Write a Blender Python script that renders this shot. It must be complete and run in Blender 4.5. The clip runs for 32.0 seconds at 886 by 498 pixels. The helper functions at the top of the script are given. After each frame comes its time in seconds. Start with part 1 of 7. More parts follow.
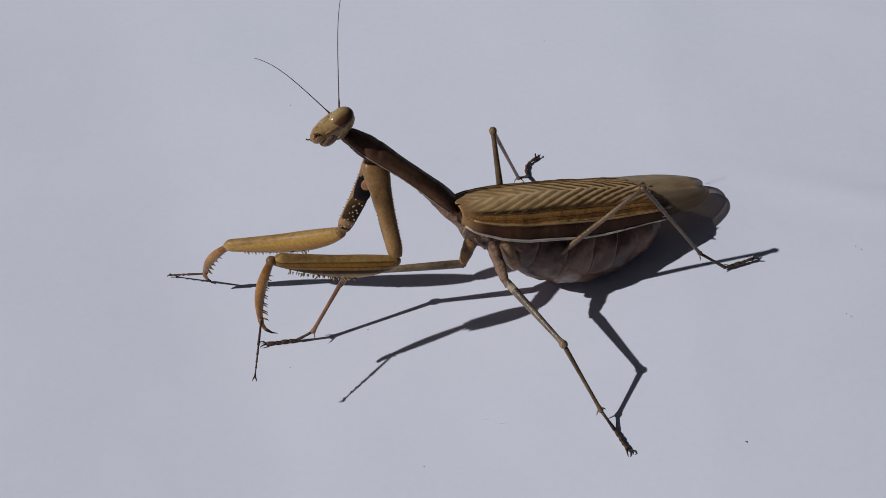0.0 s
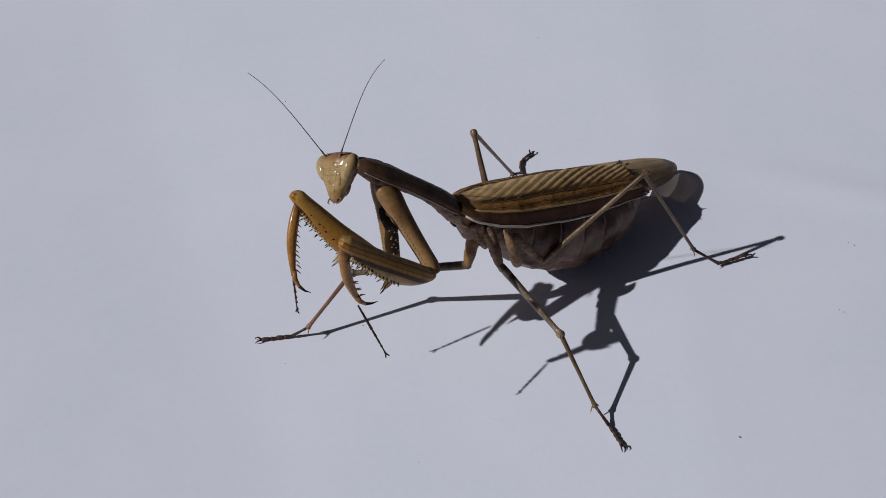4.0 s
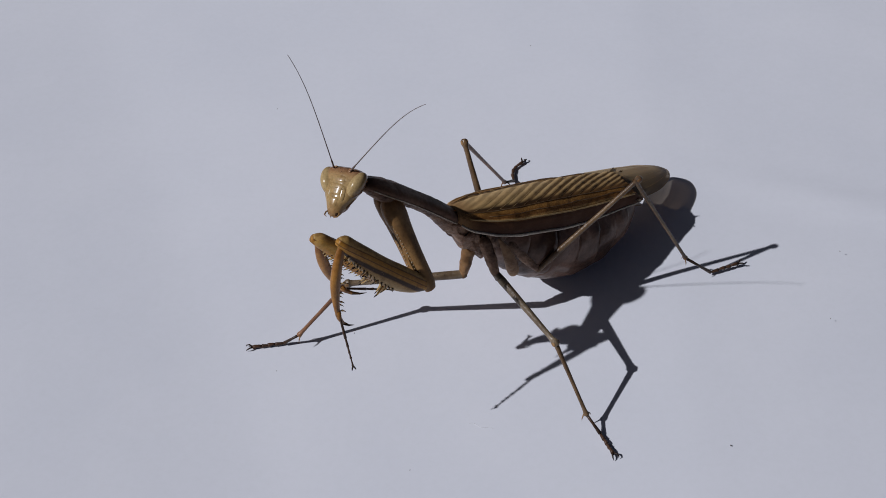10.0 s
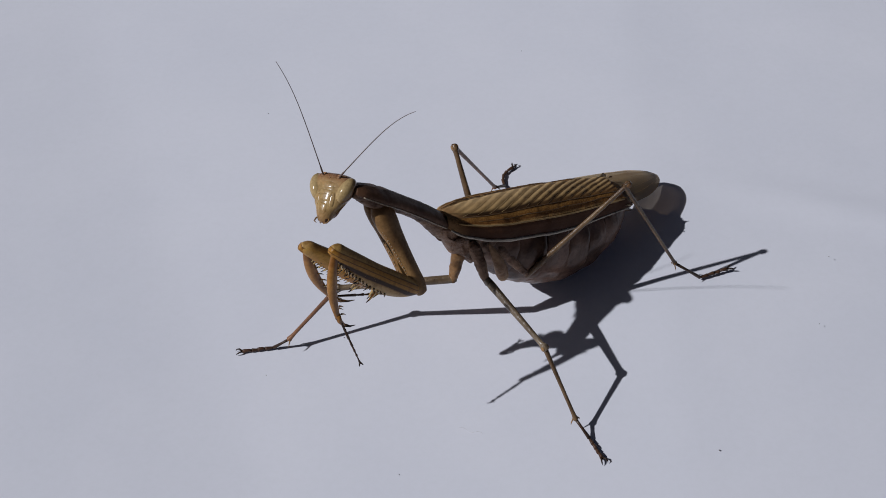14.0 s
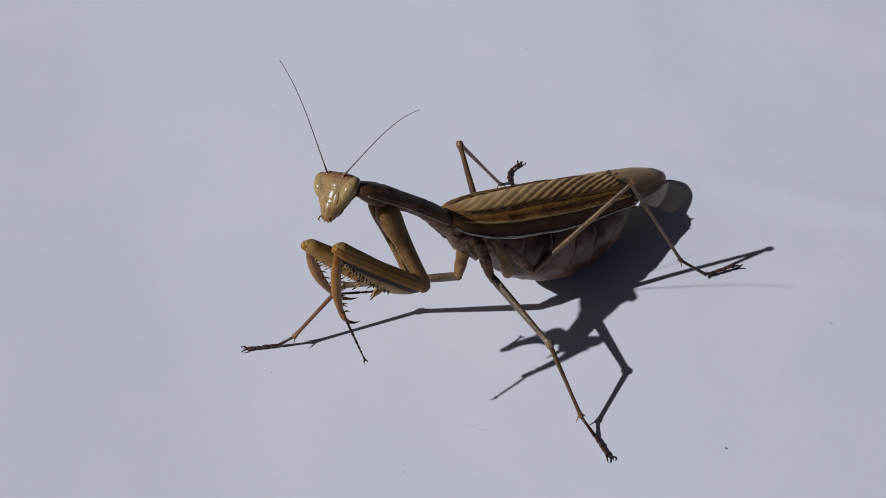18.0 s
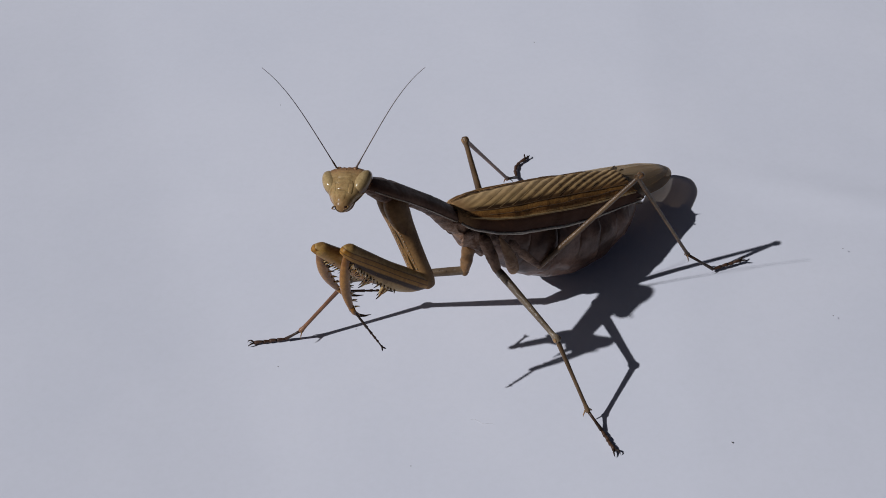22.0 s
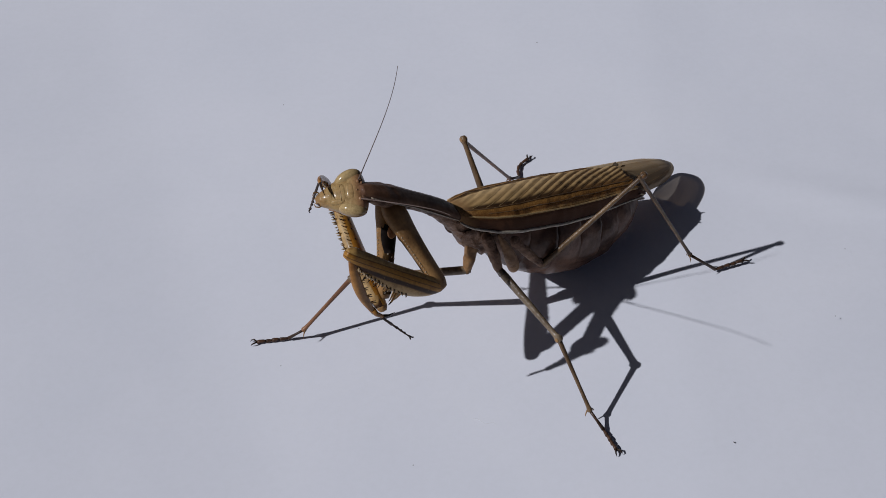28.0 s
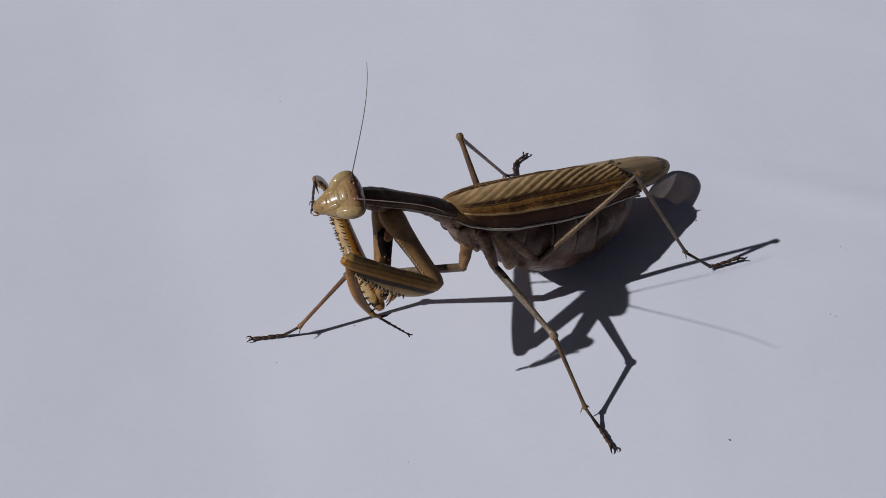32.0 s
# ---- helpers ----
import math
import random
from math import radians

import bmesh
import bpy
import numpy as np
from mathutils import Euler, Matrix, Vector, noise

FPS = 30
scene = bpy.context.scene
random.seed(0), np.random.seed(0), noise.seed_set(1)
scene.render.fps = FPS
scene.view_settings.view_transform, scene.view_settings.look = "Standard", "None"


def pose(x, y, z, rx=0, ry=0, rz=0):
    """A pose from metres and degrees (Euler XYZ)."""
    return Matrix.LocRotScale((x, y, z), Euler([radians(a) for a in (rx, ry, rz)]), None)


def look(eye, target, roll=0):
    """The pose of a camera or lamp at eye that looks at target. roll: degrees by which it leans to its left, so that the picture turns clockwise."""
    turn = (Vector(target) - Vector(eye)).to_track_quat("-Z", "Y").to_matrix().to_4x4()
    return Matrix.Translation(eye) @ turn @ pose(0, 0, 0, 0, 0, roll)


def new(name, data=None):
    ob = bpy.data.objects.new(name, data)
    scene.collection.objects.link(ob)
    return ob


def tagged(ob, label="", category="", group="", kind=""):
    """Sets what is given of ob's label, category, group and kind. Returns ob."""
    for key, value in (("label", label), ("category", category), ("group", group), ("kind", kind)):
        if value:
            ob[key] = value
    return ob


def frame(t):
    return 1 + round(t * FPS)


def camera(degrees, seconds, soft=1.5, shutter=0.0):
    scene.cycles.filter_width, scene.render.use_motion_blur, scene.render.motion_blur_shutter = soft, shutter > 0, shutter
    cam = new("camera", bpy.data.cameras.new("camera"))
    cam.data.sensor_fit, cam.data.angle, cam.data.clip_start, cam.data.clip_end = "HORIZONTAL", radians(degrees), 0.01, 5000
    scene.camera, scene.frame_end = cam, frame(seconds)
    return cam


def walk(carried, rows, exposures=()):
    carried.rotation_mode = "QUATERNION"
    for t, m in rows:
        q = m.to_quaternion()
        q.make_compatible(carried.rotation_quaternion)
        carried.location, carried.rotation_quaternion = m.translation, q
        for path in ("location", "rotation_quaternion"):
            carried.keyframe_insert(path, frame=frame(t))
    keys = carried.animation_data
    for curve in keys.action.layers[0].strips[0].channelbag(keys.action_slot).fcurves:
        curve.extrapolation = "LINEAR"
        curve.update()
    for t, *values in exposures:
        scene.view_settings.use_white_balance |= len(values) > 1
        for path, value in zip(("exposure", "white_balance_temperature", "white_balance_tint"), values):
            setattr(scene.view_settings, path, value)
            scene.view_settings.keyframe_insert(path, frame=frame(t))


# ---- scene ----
cam = camera(36.18, 32.0, 0.9, 0.0)
walk(cam, [
    (0, look((0.00006, -0.14553, 0.15873), (-0.00383, 0.03610, -0.04100), -1.17)), (0.5, look((-0.00034, -0.14556, 0.15883), (-0.00396, 0.03627, -0.04073), -1.17)),
    (1, look((-0.00039, -0.14554, 0.15890), (-0.00400, 0.03623, -0.04072), -1.12)), (1.5, look((-0.00033, -0.14553, 0.15900), (-0.00371, 0.03621, -0.04065), -1.12)),
    (2, look((-0.00035, -0.14560, 0.15913), (-0.00320, 0.03591, -0.04073), -0.95)), (2.5, look((-0.00041, -0.14573, 0.15917), (-0.00273, 0.03559, -0.04087), -0.78)),
    (3, look((-0.00037, -0.14578, 0.15918), (-0.00261, 0.03526, -0.04112), -0.76)), (3.5, look((-0.00040, -0.14577, 0.15929), (-0.00270, 0.03514, -0.04112), -0.78)),
    (5.5, look((-0.00041, -0.14574, 0.15926), (-0.00219, 0.03507, -0.04125), -0.63)), (6, look((-0.00048, -0.14573, 0.15952), (-0.00234, 0.03507, -0.04101), -0.59)),
    (6.5, look((-0.00045, -0.14570, 0.15961), (-0.00238, 0.03537, -0.04066), -0.63)), (7, look((-0.00054, -0.14578, 0.15951), (-0.00237, 0.03563, -0.04044), -0.59)),
    (7.5, look((-0.00066, -0.14586, 0.15927), (-0.00195, 0.03591, -0.04037), -0.50)), (8, look((-0.00069, -0.14589, 0.15910), (-0.00199, 0.03594, -0.04049), -0.43)),
    (8.5, look((-0.00059, -0.14589, 0.15912), (-0.00188, 0.03608, -0.04035), -0.44)), (9, look((-0.00047, -0.14588, 0.15912), (-0.00192, 0.03616, -0.04028), -0.42)),
    (9.5, look((-0.00030, -0.14584, 0.15905), (-0.00156, 0.03626, -0.04029), -0.38)), (10, look((-0.00017, -0.14580, 0.15904), (-0.00105, 0.03640, -0.04021), -0.29)),
    (10.5, look((-0.00013, -0.14582, 0.15910), (-0.00106, 0.03636, -0.04017), -0.31)), (11, look((-0.00012, -0.14587, 0.15919), (-0.00126, 0.03617, -0.04021), -0.37)),
    (11.5, look((0.00002, -0.14592, 0.15928), (-0.00106, 0.03614, -0.04010), -0.32)), (12, look((0.00025, -0.14600, 0.15915), (-0.00055, 0.03616, -0.04015), -0.24)),
    (12.5, look((0.00039, -0.14607, 0.15901), (-0.00008, 0.03627, -0.04012), -0.15)), (13, look((0.00035, -0.14605, 0.15908), (-0.00007, 0.03656, -0.03980), -0.16)),
    (13.5, look((0.00040, -0.14602, 0.15919), (0.00022, 0.03668, -0.03961), -0.04)), (14, look((0.00044, -0.14603, 0.15929), (0.00075, 0.03687, -0.03933), 0.09)),
    (14.5, look((0.00049, -0.14625, 0.15923), (0.00118, 0.03672, -0.03931), 0.19)), (16.5, look((0.00030, -0.14588, 0.15912), (0.00031, 0.03662, -0.03987), 0.05)),
    (17, look((0.00039, -0.14603, 0.15886), (0.00022, 0.03678, -0.03984), -0.02)), (17.5, look((0.00072, -0.14600, 0.15870), (-0.00036, 0.03688, -0.03992), -0.22)),
    (18, look((0.00088, -0.14596, 0.15880), (-0.00043, 0.03680, -0.03992), -0.31)), (18.5, look((0.00086, -0.14596, 0.15882), (-0.00040, 0.03693, -0.03981), -0.25)),
    (19, look((0.00111, -0.14595, 0.15837), (-0.00040, 0.03698, -0.04021), -0.33)), (19.5, look((0.00126, -0.14599, 0.15815), (-0.00024, 0.03677, -0.04058), -0.32)),
    (20, look((0.00087, -0.14609, 0.15828), (-0.00068, 0.03647, -0.04064), -0.26)), (20.5, look((0.00058, -0.14611, 0.15835), (-0.00124, 0.03631, -0.04070), -0.45)),
    (21, look((0.00055, -0.14612, 0.15844), (-0.00136, 0.03603, -0.04085), -0.39)), (21.5, look((0.00063, -0.14604, 0.15857), (-0.00116, 0.03582, -0.04099), -0.36)),
    (22, look((0.00068, -0.14601, 0.15873), (-0.00171, 0.03598, -0.04071), -0.52)), (22.5, look((0.00056, -0.14603, 0.15886), (-0.00229, 0.03601, -0.04051), -0.64)),
    (23, look((0.00047, -0.14608, 0.15906), (-0.00241, 0.03578, -0.04048), -0.49)), (23.5, look((0.00054, -0.14618, 0.15916), (-0.00201, 0.03562, -0.04045), -0.41)),
    (24, look((0.00084, -0.14631, 0.15896), (-0.00188, 0.03606, -0.04012), -0.39)), (24.5, look((0.00096, -0.14630, 0.15875), (-0.00210, 0.03621, -0.04020), -0.56)),
    (25, look((0.00071, -0.14620, 0.15892), (-0.00251, 0.03639, -0.03995), -0.55)), (25.5, look((0.00030, -0.14612, 0.15940), (-0.00260, 0.03602, -0.03989), -0.48)),
    (27.5, look((0.00054, -0.14643, 0.15887), (-0.00196, 0.03586, -0.04030), -0.38)), (28, look((0.00070, -0.14632, 0.15894), (-0.00223, 0.03571, -0.04045), -0.55)),
    (28.5, look((0.00082, -0.14616, 0.15896), (-0.00203, 0.03559, -0.04068), -0.53)), (29, look((0.00085, -0.14616, 0.15902), (-0.00160, 0.03536, -0.04085), -0.36)),
    (29.5, look((0.00087, -0.14629, 0.15906), (-0.00147, 0.03537, -0.04066), -0.35)), (30, look((0.00077, -0.14636, 0.15919), (-0.00198, 0.03543, -0.04043), -0.44)),
    (30.5, look((0.00059, -0.14641, 0.15931), (-0.00234, 0.03536, -0.04032), -0.46)), (31, look((0.00075, -0.14654, 0.15913), (-0.00201, 0.03547, -0.04030), -0.40)),
    (31.5, look((0.00103, -0.14648, 0.15895), (-0.00144, 0.03536, -0.04061), -0.37)), (32, look((0.00095, -0.14638, 0.15902), (-0.00149, 0.03523, -0.04076), -0.33)),
], [(0, -0.81, 5980, 10), (32, -0.81, 5980, 10)])

# ---- light ----
SUN_ELEVATION, SUN_AZIMUTH = 42.3, 20.2          # degrees; the azimuth is the way in which the light travels
SUN_WAY = Vector((math.cos(radians(SUN_AZIMUTH)) * math.cos(radians(SUN_ELEVATION)),
                  math.sin(radians(SUN_AZIMUTH)) * math.cos(radians(SUN_ELEVATION)), -math.sin(radians(SUN_ELEVATION))))
sky = bpy.data.worlds.new("sky")
sky.use_nodes = True
scene.world = sky
sky_tex = sky.node_tree.nodes.new("ShaderNodeTexSky")
sky_tex.sky_type, sky_tex.sun_disc = "NISHITA", False
sky_tex.sun_elevation = radians(SUN_ELEVATION)
sky_tex.sun_rotation = math.atan2(-SUN_WAY.x, -SUN_WAY.y)
sky_tex.air_density, sky_tex.dust_density, sky_tex.ozone_density = 0.12, 0.8, 0.0
sky_tex.ground_albedo = 0.1
sky.node_tree.links.new(sky_tex.outputs[0], sky.node_tree.nodes["Background"].inputs[0])
sky.node_tree.nodes["Background"].inputs[1].default_value = 0.056
lamp = bpy.data.lights.new("sun", "SUN")
lamp.energy, lamp.angle, lamp.color = 5.0, radians(0.6), (1.0, 0.965, 0.955)
sun = new("sun", lamp)
sun.matrix_world = look(-SUN_WAY, (0, 0, 0))

MM = 0.001


# ---- materials ----
def shader(name):
    m = bpy.data.materials.new(name)
    m.use_nodes = True
    nt = m.node_tree
    return m, nt, nt.nodes["Principled BSDF"]


def ramp(nt, stops, interpolation="LINEAR"):
    n = nt.nodes.new("ShaderNodeValToRGB")
    n.color_ramp.interpolation = interpolation
    while len(n.color_ramp.elements) < len(stops):
        n.color_ramp.elements.new(0.5)
    for e, (p, c) in zip(n.color_ramp.elements, stops):
        e.position, e.color = p, (*c, 1)
    return n


def noise_tex(nt, coords, scale, detail=4.0, rough=0.6, stretch=None):
    n = nt.nodes.new("ShaderNodeTexNoise")
    n.inputs["Scale"].default_value, n.inputs["Detail"].default_value, n.inputs["Roughness"].default_value = scale, detail, rough
    if stretch:
        m = nt.nodes.new("ShaderNodeMapping")
        m.inputs["Scale"].default_value = stretch
        nt.links.new(coords, m.inputs[0])
        coords = m.outputs[0]
    nt.links.new(coords, n.inputs["Vector"])
    return n


def mixed(nt, fac, a, b, how="MIX"):
    n = nt.nodes.new("ShaderNodeMix")
    n.data_type, n.blend_type = "RGBA", how
    for socket, value in ((n.inputs[0], fac), (n.inputs[6], a), (n.inputs[7], b)):
        if hasattr(value, "is_linked"):
            nt.links.new(value, socket)
        elif isinstance(value, tuple):
            socket.default_value = (*value, 1)
        else:
            socket.default_value = value
    return n.outputs[2]


def bumped(nt, bsdf, height, strength, distance):
    b = nt.nodes.new("ShaderNodeBump")
    b.inputs["Strength"].default_value, b.inputs["Distance"].default_value = strength, distance
    nt.links.new(height, b.inputs["Height"])
    nt.links.new(b.outputs[0], bsdf.inputs["Normal"])


def chitin(name, light, dark, rough=0.4, blotch=260.0, grain=2200.0, stretch=(1, 1, 1), bump=0.35, coat=0.0, speck=None, thin=0.0, relief=0.00008, gloss=0.14):
    """Insect cuticle: two tones in soft blotches, a fine grain, and dark specks where wanted."""
    m, nt, b = shader(name)
    co = nt.nodes.new("ShaderNodeTexCoord").outputs["Object"]
    big = noise_tex(nt, co, blotch, 3.0, 0.55, stretch)
    tone = ramp(nt, [(0.36, dark), (0.64, light)])
    nt.links.new(big.outputs["Fac"], tone.inputs[0])
    fine = noise_tex(nt, co, grain, 3.0, 0.7)
    fr = ramp(nt, [(0.3, (0.62, 0.6, 0.58)), (0.62, (1.0, 1.0, 1.0))])
    nt.links.new(fine.outputs["Fac"], fr.inputs[0])
    col = mixed(nt, 0.8, tone.outputs[0], fr.outputs[0], "MULTIPLY")
    if speck:
        v = nt.nodes.new("ShaderNodeTexVoronoi")
        v.inputs["Scale"].default_value = 1500.0
        nt.links.new(co, v.inputs["Vector"])
        sr = ramp(nt, [(0.10, (1, 1, 1)), (0.2, (0, 0, 0))])
        nt.links.new(v.outputs["Distance"], sr.inputs[0])
        sparse = noise_tex(nt, co, 620.0, 2.0)
        spr = ramp(nt, [(0.52, (0, 0, 0)), (0.6, (1, 1, 1))])
        nt.links.new(sparse.outputs["Fac"], spr.inputs[0])
        col = mixed(nt, mixed(nt, 1.0, sr.outputs[0], spr.outputs[0], "MULTIPLY"), col, speck)
    nt.links.new(col, b.inputs["Base Color"])
    rr = ramp(nt, [(0.3, (rough * 1.25,) * 3), (0.7, (rough * 0.8,) * 3)])
    nt.links.new(fine.outputs["Fac"], rr.inputs[0])
    nt.links.new(rr.outputs[0], b.inputs["Roughness"])
    b.inputs["Coat Weight"].default_value, b.inputs["Coat Roughness"].default_value = coat, 0.12
    b.inputs["Specular IOR Level"].default_value = gloss
    if thin:
        b.inputs["Subsurface Weight"].default_value = thin
        b.inputs["Subsurface Radius"].default_value = (0.0012, 0.0007, 0.0004)
        b.inputs["Subsurface Scale"].default_value = 1.0
    bumped(nt, b, fine.outputs["Fac"], bump, relief)
    return m


def banded(name, axis, half, stops, rough=0.4, grain=2200.0, coat=0.1, wobble=0.25, thin=0.0, spots=0.15, centre=0.0):
    """Cuticle whose colour runs in bands across the local axis (0 x, 1 y, 2 z), from -half to +half millimetres about its centre."""
    m, nt, b = shader(name)
    co = nt.nodes.new("ShaderNodeTexCoord").outputs["Object"]
    split = nt.nodes.new("ShaderNodeSeparateXYZ")
    nt.links.new(co, split.inputs[0])
    ripple = noise_tex(nt, co, 520.0, 3.0, 0.6, (0.35, 1, 1))
    add = nt.nodes.new("ShaderNodeMath")
    add.operation = "MULTIPLY_ADD"
    nt.links.new(ripple.outputs["Fac"], add.inputs[0])
    add.inputs[1].default_value = wobble * half * MM
    nt.links.new(split.outputs[axis], add.inputs[2])
    fit = nt.nodes.new("ShaderNodeMapRange")
    fit.inputs[1].default_value, fit.inputs[2].default_value = (centre - half * (1 - wobble / 2)) * MM, (centre + half * (1 + wobble / 2)) * MM
    nt.links.new(add.outputs[0], fit.inputs[0])
    tone = ramp(nt, stops)
    nt.links.new(fit.outputs[0], tone.inputs[0])
    fine = noise_tex(nt, co, grain, 3.0, 0.7)
    fr = ramp(nt, [(0.3, (0.6, 0.58, 0.55)), (0.62, (1.0, 1.0, 1.0))])
    nt.links.new(fine.outputs["Fac"], fr.inputs[0])
    blot = noise_tex(nt, co, 900.0, 3.0, 0.6, (0.6, 1, 1))
    spotted = ramp(nt, [(0.36, (0.45, 0.38, 0.3)), (0.5, (1, 1, 1))])
    nt.links.new(blot.outputs["Fac"], spotted.inputs[0])
    toned = mixed(nt, spots, tone.outputs[0], spotted.outputs[0], "MULTIPLY")
    nt.links.new(mixed(nt, 0.75, toned, fr.outputs[0], "MULTIPLY"), b.inputs["Base Color"])
    b.inputs["Roughness"].default_value = rough
    b.inputs["Specular IOR Level"].default_value = 0.15
    b.inputs["Coat Weight"].default_value, b.inputs["Coat Roughness"].default_value = coat, 0.15
    if thin:
        b.inputs["Subsurface Weight"].default_value = thin
        b.inputs["Subsurface Radius"].default_value = (0.0012, 0.0007, 0.0004)
        b.inputs["Subsurface Scale"].default_value = 1.0
    bumped(nt, b, fine.outputs["Fac"], 0.3, 0.00008)
    return m


def paper_material():
    m, nt, b = shader("white_paper")
    co = nt.nodes.new("ShaderNodeTexCoord").outputs["Object"]
    cloud = noise_tex(nt, co, 28.0, 4.0, 0.6)
    tone = ramp(nt, [(0.3, (0.735, 0.745, 0.80)), (0.7, (0.785, 0.79, 0.84))])
    nt.links.new(cloud.outputs["Fac"], tone.inputs[0])
    fibre = noise_tex(nt, co, 900.0, 5.0, 0.7)
    fr = ramp(nt, [(0.25, (0.975, 0.975, 0.97)), (0.6, (1, 1, 1))])
    nt.links.new(fibre.outputs["Fac"], fr.inputs[0])
    nt.links.new(mixed(nt, 1.0, tone.outputs[0], fr.outputs[0], "MULTIPLY"), b.inputs["Base Color"])
    b.inputs["Roughness"].default_value = 0.72
    b.inputs["Specular IOR Level"].default_value = 0.3
    bumped(nt, b, fibre.outputs["Fac"], 0.12, 0.00006)
    return m


def wing_material():
    """Fore wing: bands from the back to the edge (v), fine net of cross veins, mottled tan."""
    m, nt, b = shader("wing_cuticle")
    uv = nt.nodes.new("ShaderNodeUVMap")
    uv.uv_map = "UVMap"
    split = nt.nodes.new("ShaderNodeSeparateXYZ")
    nt.links.new(uv.outputs[0], split.inputs[0])
    co = nt.nodes.new("ShaderNodeTexCoord").outputs["Object"]
    wave = noise_tex(nt, co, 380.0, 3.0, 0.6, (0.3, 1, 1))
    add = nt.nodes.new("ShaderNodeMath")
    add.operation = "MULTIPLY_ADD"
    nt.links.new(wave.outputs["Fac"], add.inputs[0])
    add.inputs[1].default_value = 0.056
    nt.links.new(split.outputs[1], add.inputs[2])
    tan, pale, dark, rust, choc = (0.80, 0.56, 0.285), (0.68, 0.41, 0.15), (0.05, 0.027, 0.013), (0.39, 0.195, 0.05), (0.115, 0.051, 0.025)
    tone = ramp(nt, [(0.0, tan), (0.38, (0.58, 0.38, 0.16)), (0.45, dark), (0.51, (0.09, 0.045, 0.016)), (0.55, rust), (0.69, (0.24, 0.105, 0.028)), (0.725, pale), (0.75, (0.36, 0.19, 0.07)),
                     (0.785, (0.085, 0.034, 0.014)), (0.84, choc), (1.0, (0.075, 0.034, 0.018))])
    nt.links.new(add.outputs[0], tone.inputs[0])
    plain = ramp(nt, [(0.0, tan), (0.38, (0.60, 0.38, 0.16)), (0.46, (0.34, 0.18, 0.065)), (0.51, (0.29, 0.145, 0.045)), (0.55, (0.44, 0.215, 0.055)), (0.69, (0.24, 0.105, 0.028)), (0.725, pale), (0.75, (0.36, 0.19, 0.07)),
                      (0.785, (0.085, 0.034, 0.014)), (0.84, choc), (1.0, (0.075, 0.034, 0.018))])
    nt.links.new(add.outputs[0], plain.inputs[0])
    along = ramp(nt, [(0.30, (0, 0, 0)), (0.58, (0.8, 0.8, 0.8))])
    nt.links.new(split.outputs[0], along.inputs[0])
    tipped = mixed(nt, along.outputs[0], tone.outputs[0], plain.outputs[0])
    # soft dark stripes along the oblique veins of the upper field
    def calc(how, a, c, d=None):
        n = nt.nodes.new("ShaderNodeMath")
        n.operation = how
        for socket, value in zip(n.inputs, (a, c, d)):
            if hasattr(value, "is_linked"):
                nt.links.new(value, socket)
            elif value is not None:
                socket.default_value = value
        return n.outputs[0]

    g = calc("MULTIPLY_ADD", split.outputs[1], -1 / 0.42, 0.46 / 0.42)
    order = calc("DIVIDE", calc("SUBTRACT", split.outputs[0], calc("MULTIPLY_ADD", g, 0.15, 0.05)), calc("MULTIPLY_ADD", g, 0.006, 0.048))
    ragged = noise_tex(nt, co, 900.0, 3.0, 0.6)
    order = calc("ADD", order, calc("MULTIPLY_ADD", ragged.outputs["Fac"], 0.3, -0.15))
    near_vein = calc("PINGPONG", calc("ADD", order, 100.0), 0.5)
    stripe = ramp(nt, [(0.14, (1, 1, 1)), (0.38, (0, 0, 0))])
    nt.links.new(near_vein, stripe.inputs[0])
    hinder = nt.nodes.new("ShaderNodeMapRange")
    hinder.inputs[1].default_value, hinder.inputs[2].default_value = 0.0, 6.0
    hinder.inputs[3].default_value, hinder.inputs[4].default_value = 0.32, 0.92
    nt.links.new(order, hinder.inputs[0])
    upper = ramp(nt, [(0.40, (1, 1, 1)), (0.50, (0, 0, 0))])
    nt.links.new(split.outputs[1], upper.inputs[0])
    fore = ramp(nt, [(0.80, (1, 1, 1)), (0.90, (0, 0, 0))])
    nt.links.new(split.outputs[0], fore.inputs[0])
    amount = calc("MULTIPLY", calc("MULTIPLY", stripe.outputs[0], hinder.outputs[0]), calc("MULTIPLY", upper.outputs[0], fore.outputs[0]))
    tipped = mixed(nt, amount, tipped, (0.085, 0.042, 0.016))
    root = ramp(nt, [(0.02, (0.85, 0.85, 0.85)), (0.065, (0, 0, 0))])
    nt.links.new(split.outputs[0], root.inputs[0])
    tipped = mixed(nt, root.outputs[0], tipped, (0.36, 0.205, 0.088))
    cells = nt.nodes.new("ShaderNodeTexVoronoi")
    cells.feature = "DISTANCE_TO_EDGE"
    cells.inputs["Scale"].default_value = 1.0
    place = nt.nodes.new("ShaderNodeMapping")
    place.inputs["Scale"].default_value = (2300, 2600, 2600)
    nt.links.new(co, place.inputs[0])
    nt.links.new(place.outputs[0], cells.inputs["Vector"])
    net = ramp(nt, [(0.02, (0.5, 0.44, 0.36)), (0.14, (1, 1, 1))])
    nt.links.new(cells.outputs["Distance"], net.inputs[0])
    low = ramp(nt, [(0.42, (0.12, 0.12, 0.12)), (0.52, (0.75, 0.75, 0.75)), (0.72, (0.75, 0.75, 0.75)), (0.8, (0.2, 0.2, 0.2))])
    nt.links.new(split.outputs[1], low.inputs[0])
    col = mixed(nt, low.outputs[0], tipped, net.outputs[0], "MULTIPLY")
    blot = noise_tex(nt, co, 420.0, 4.0, 0.65, (0.4, 1, 1))
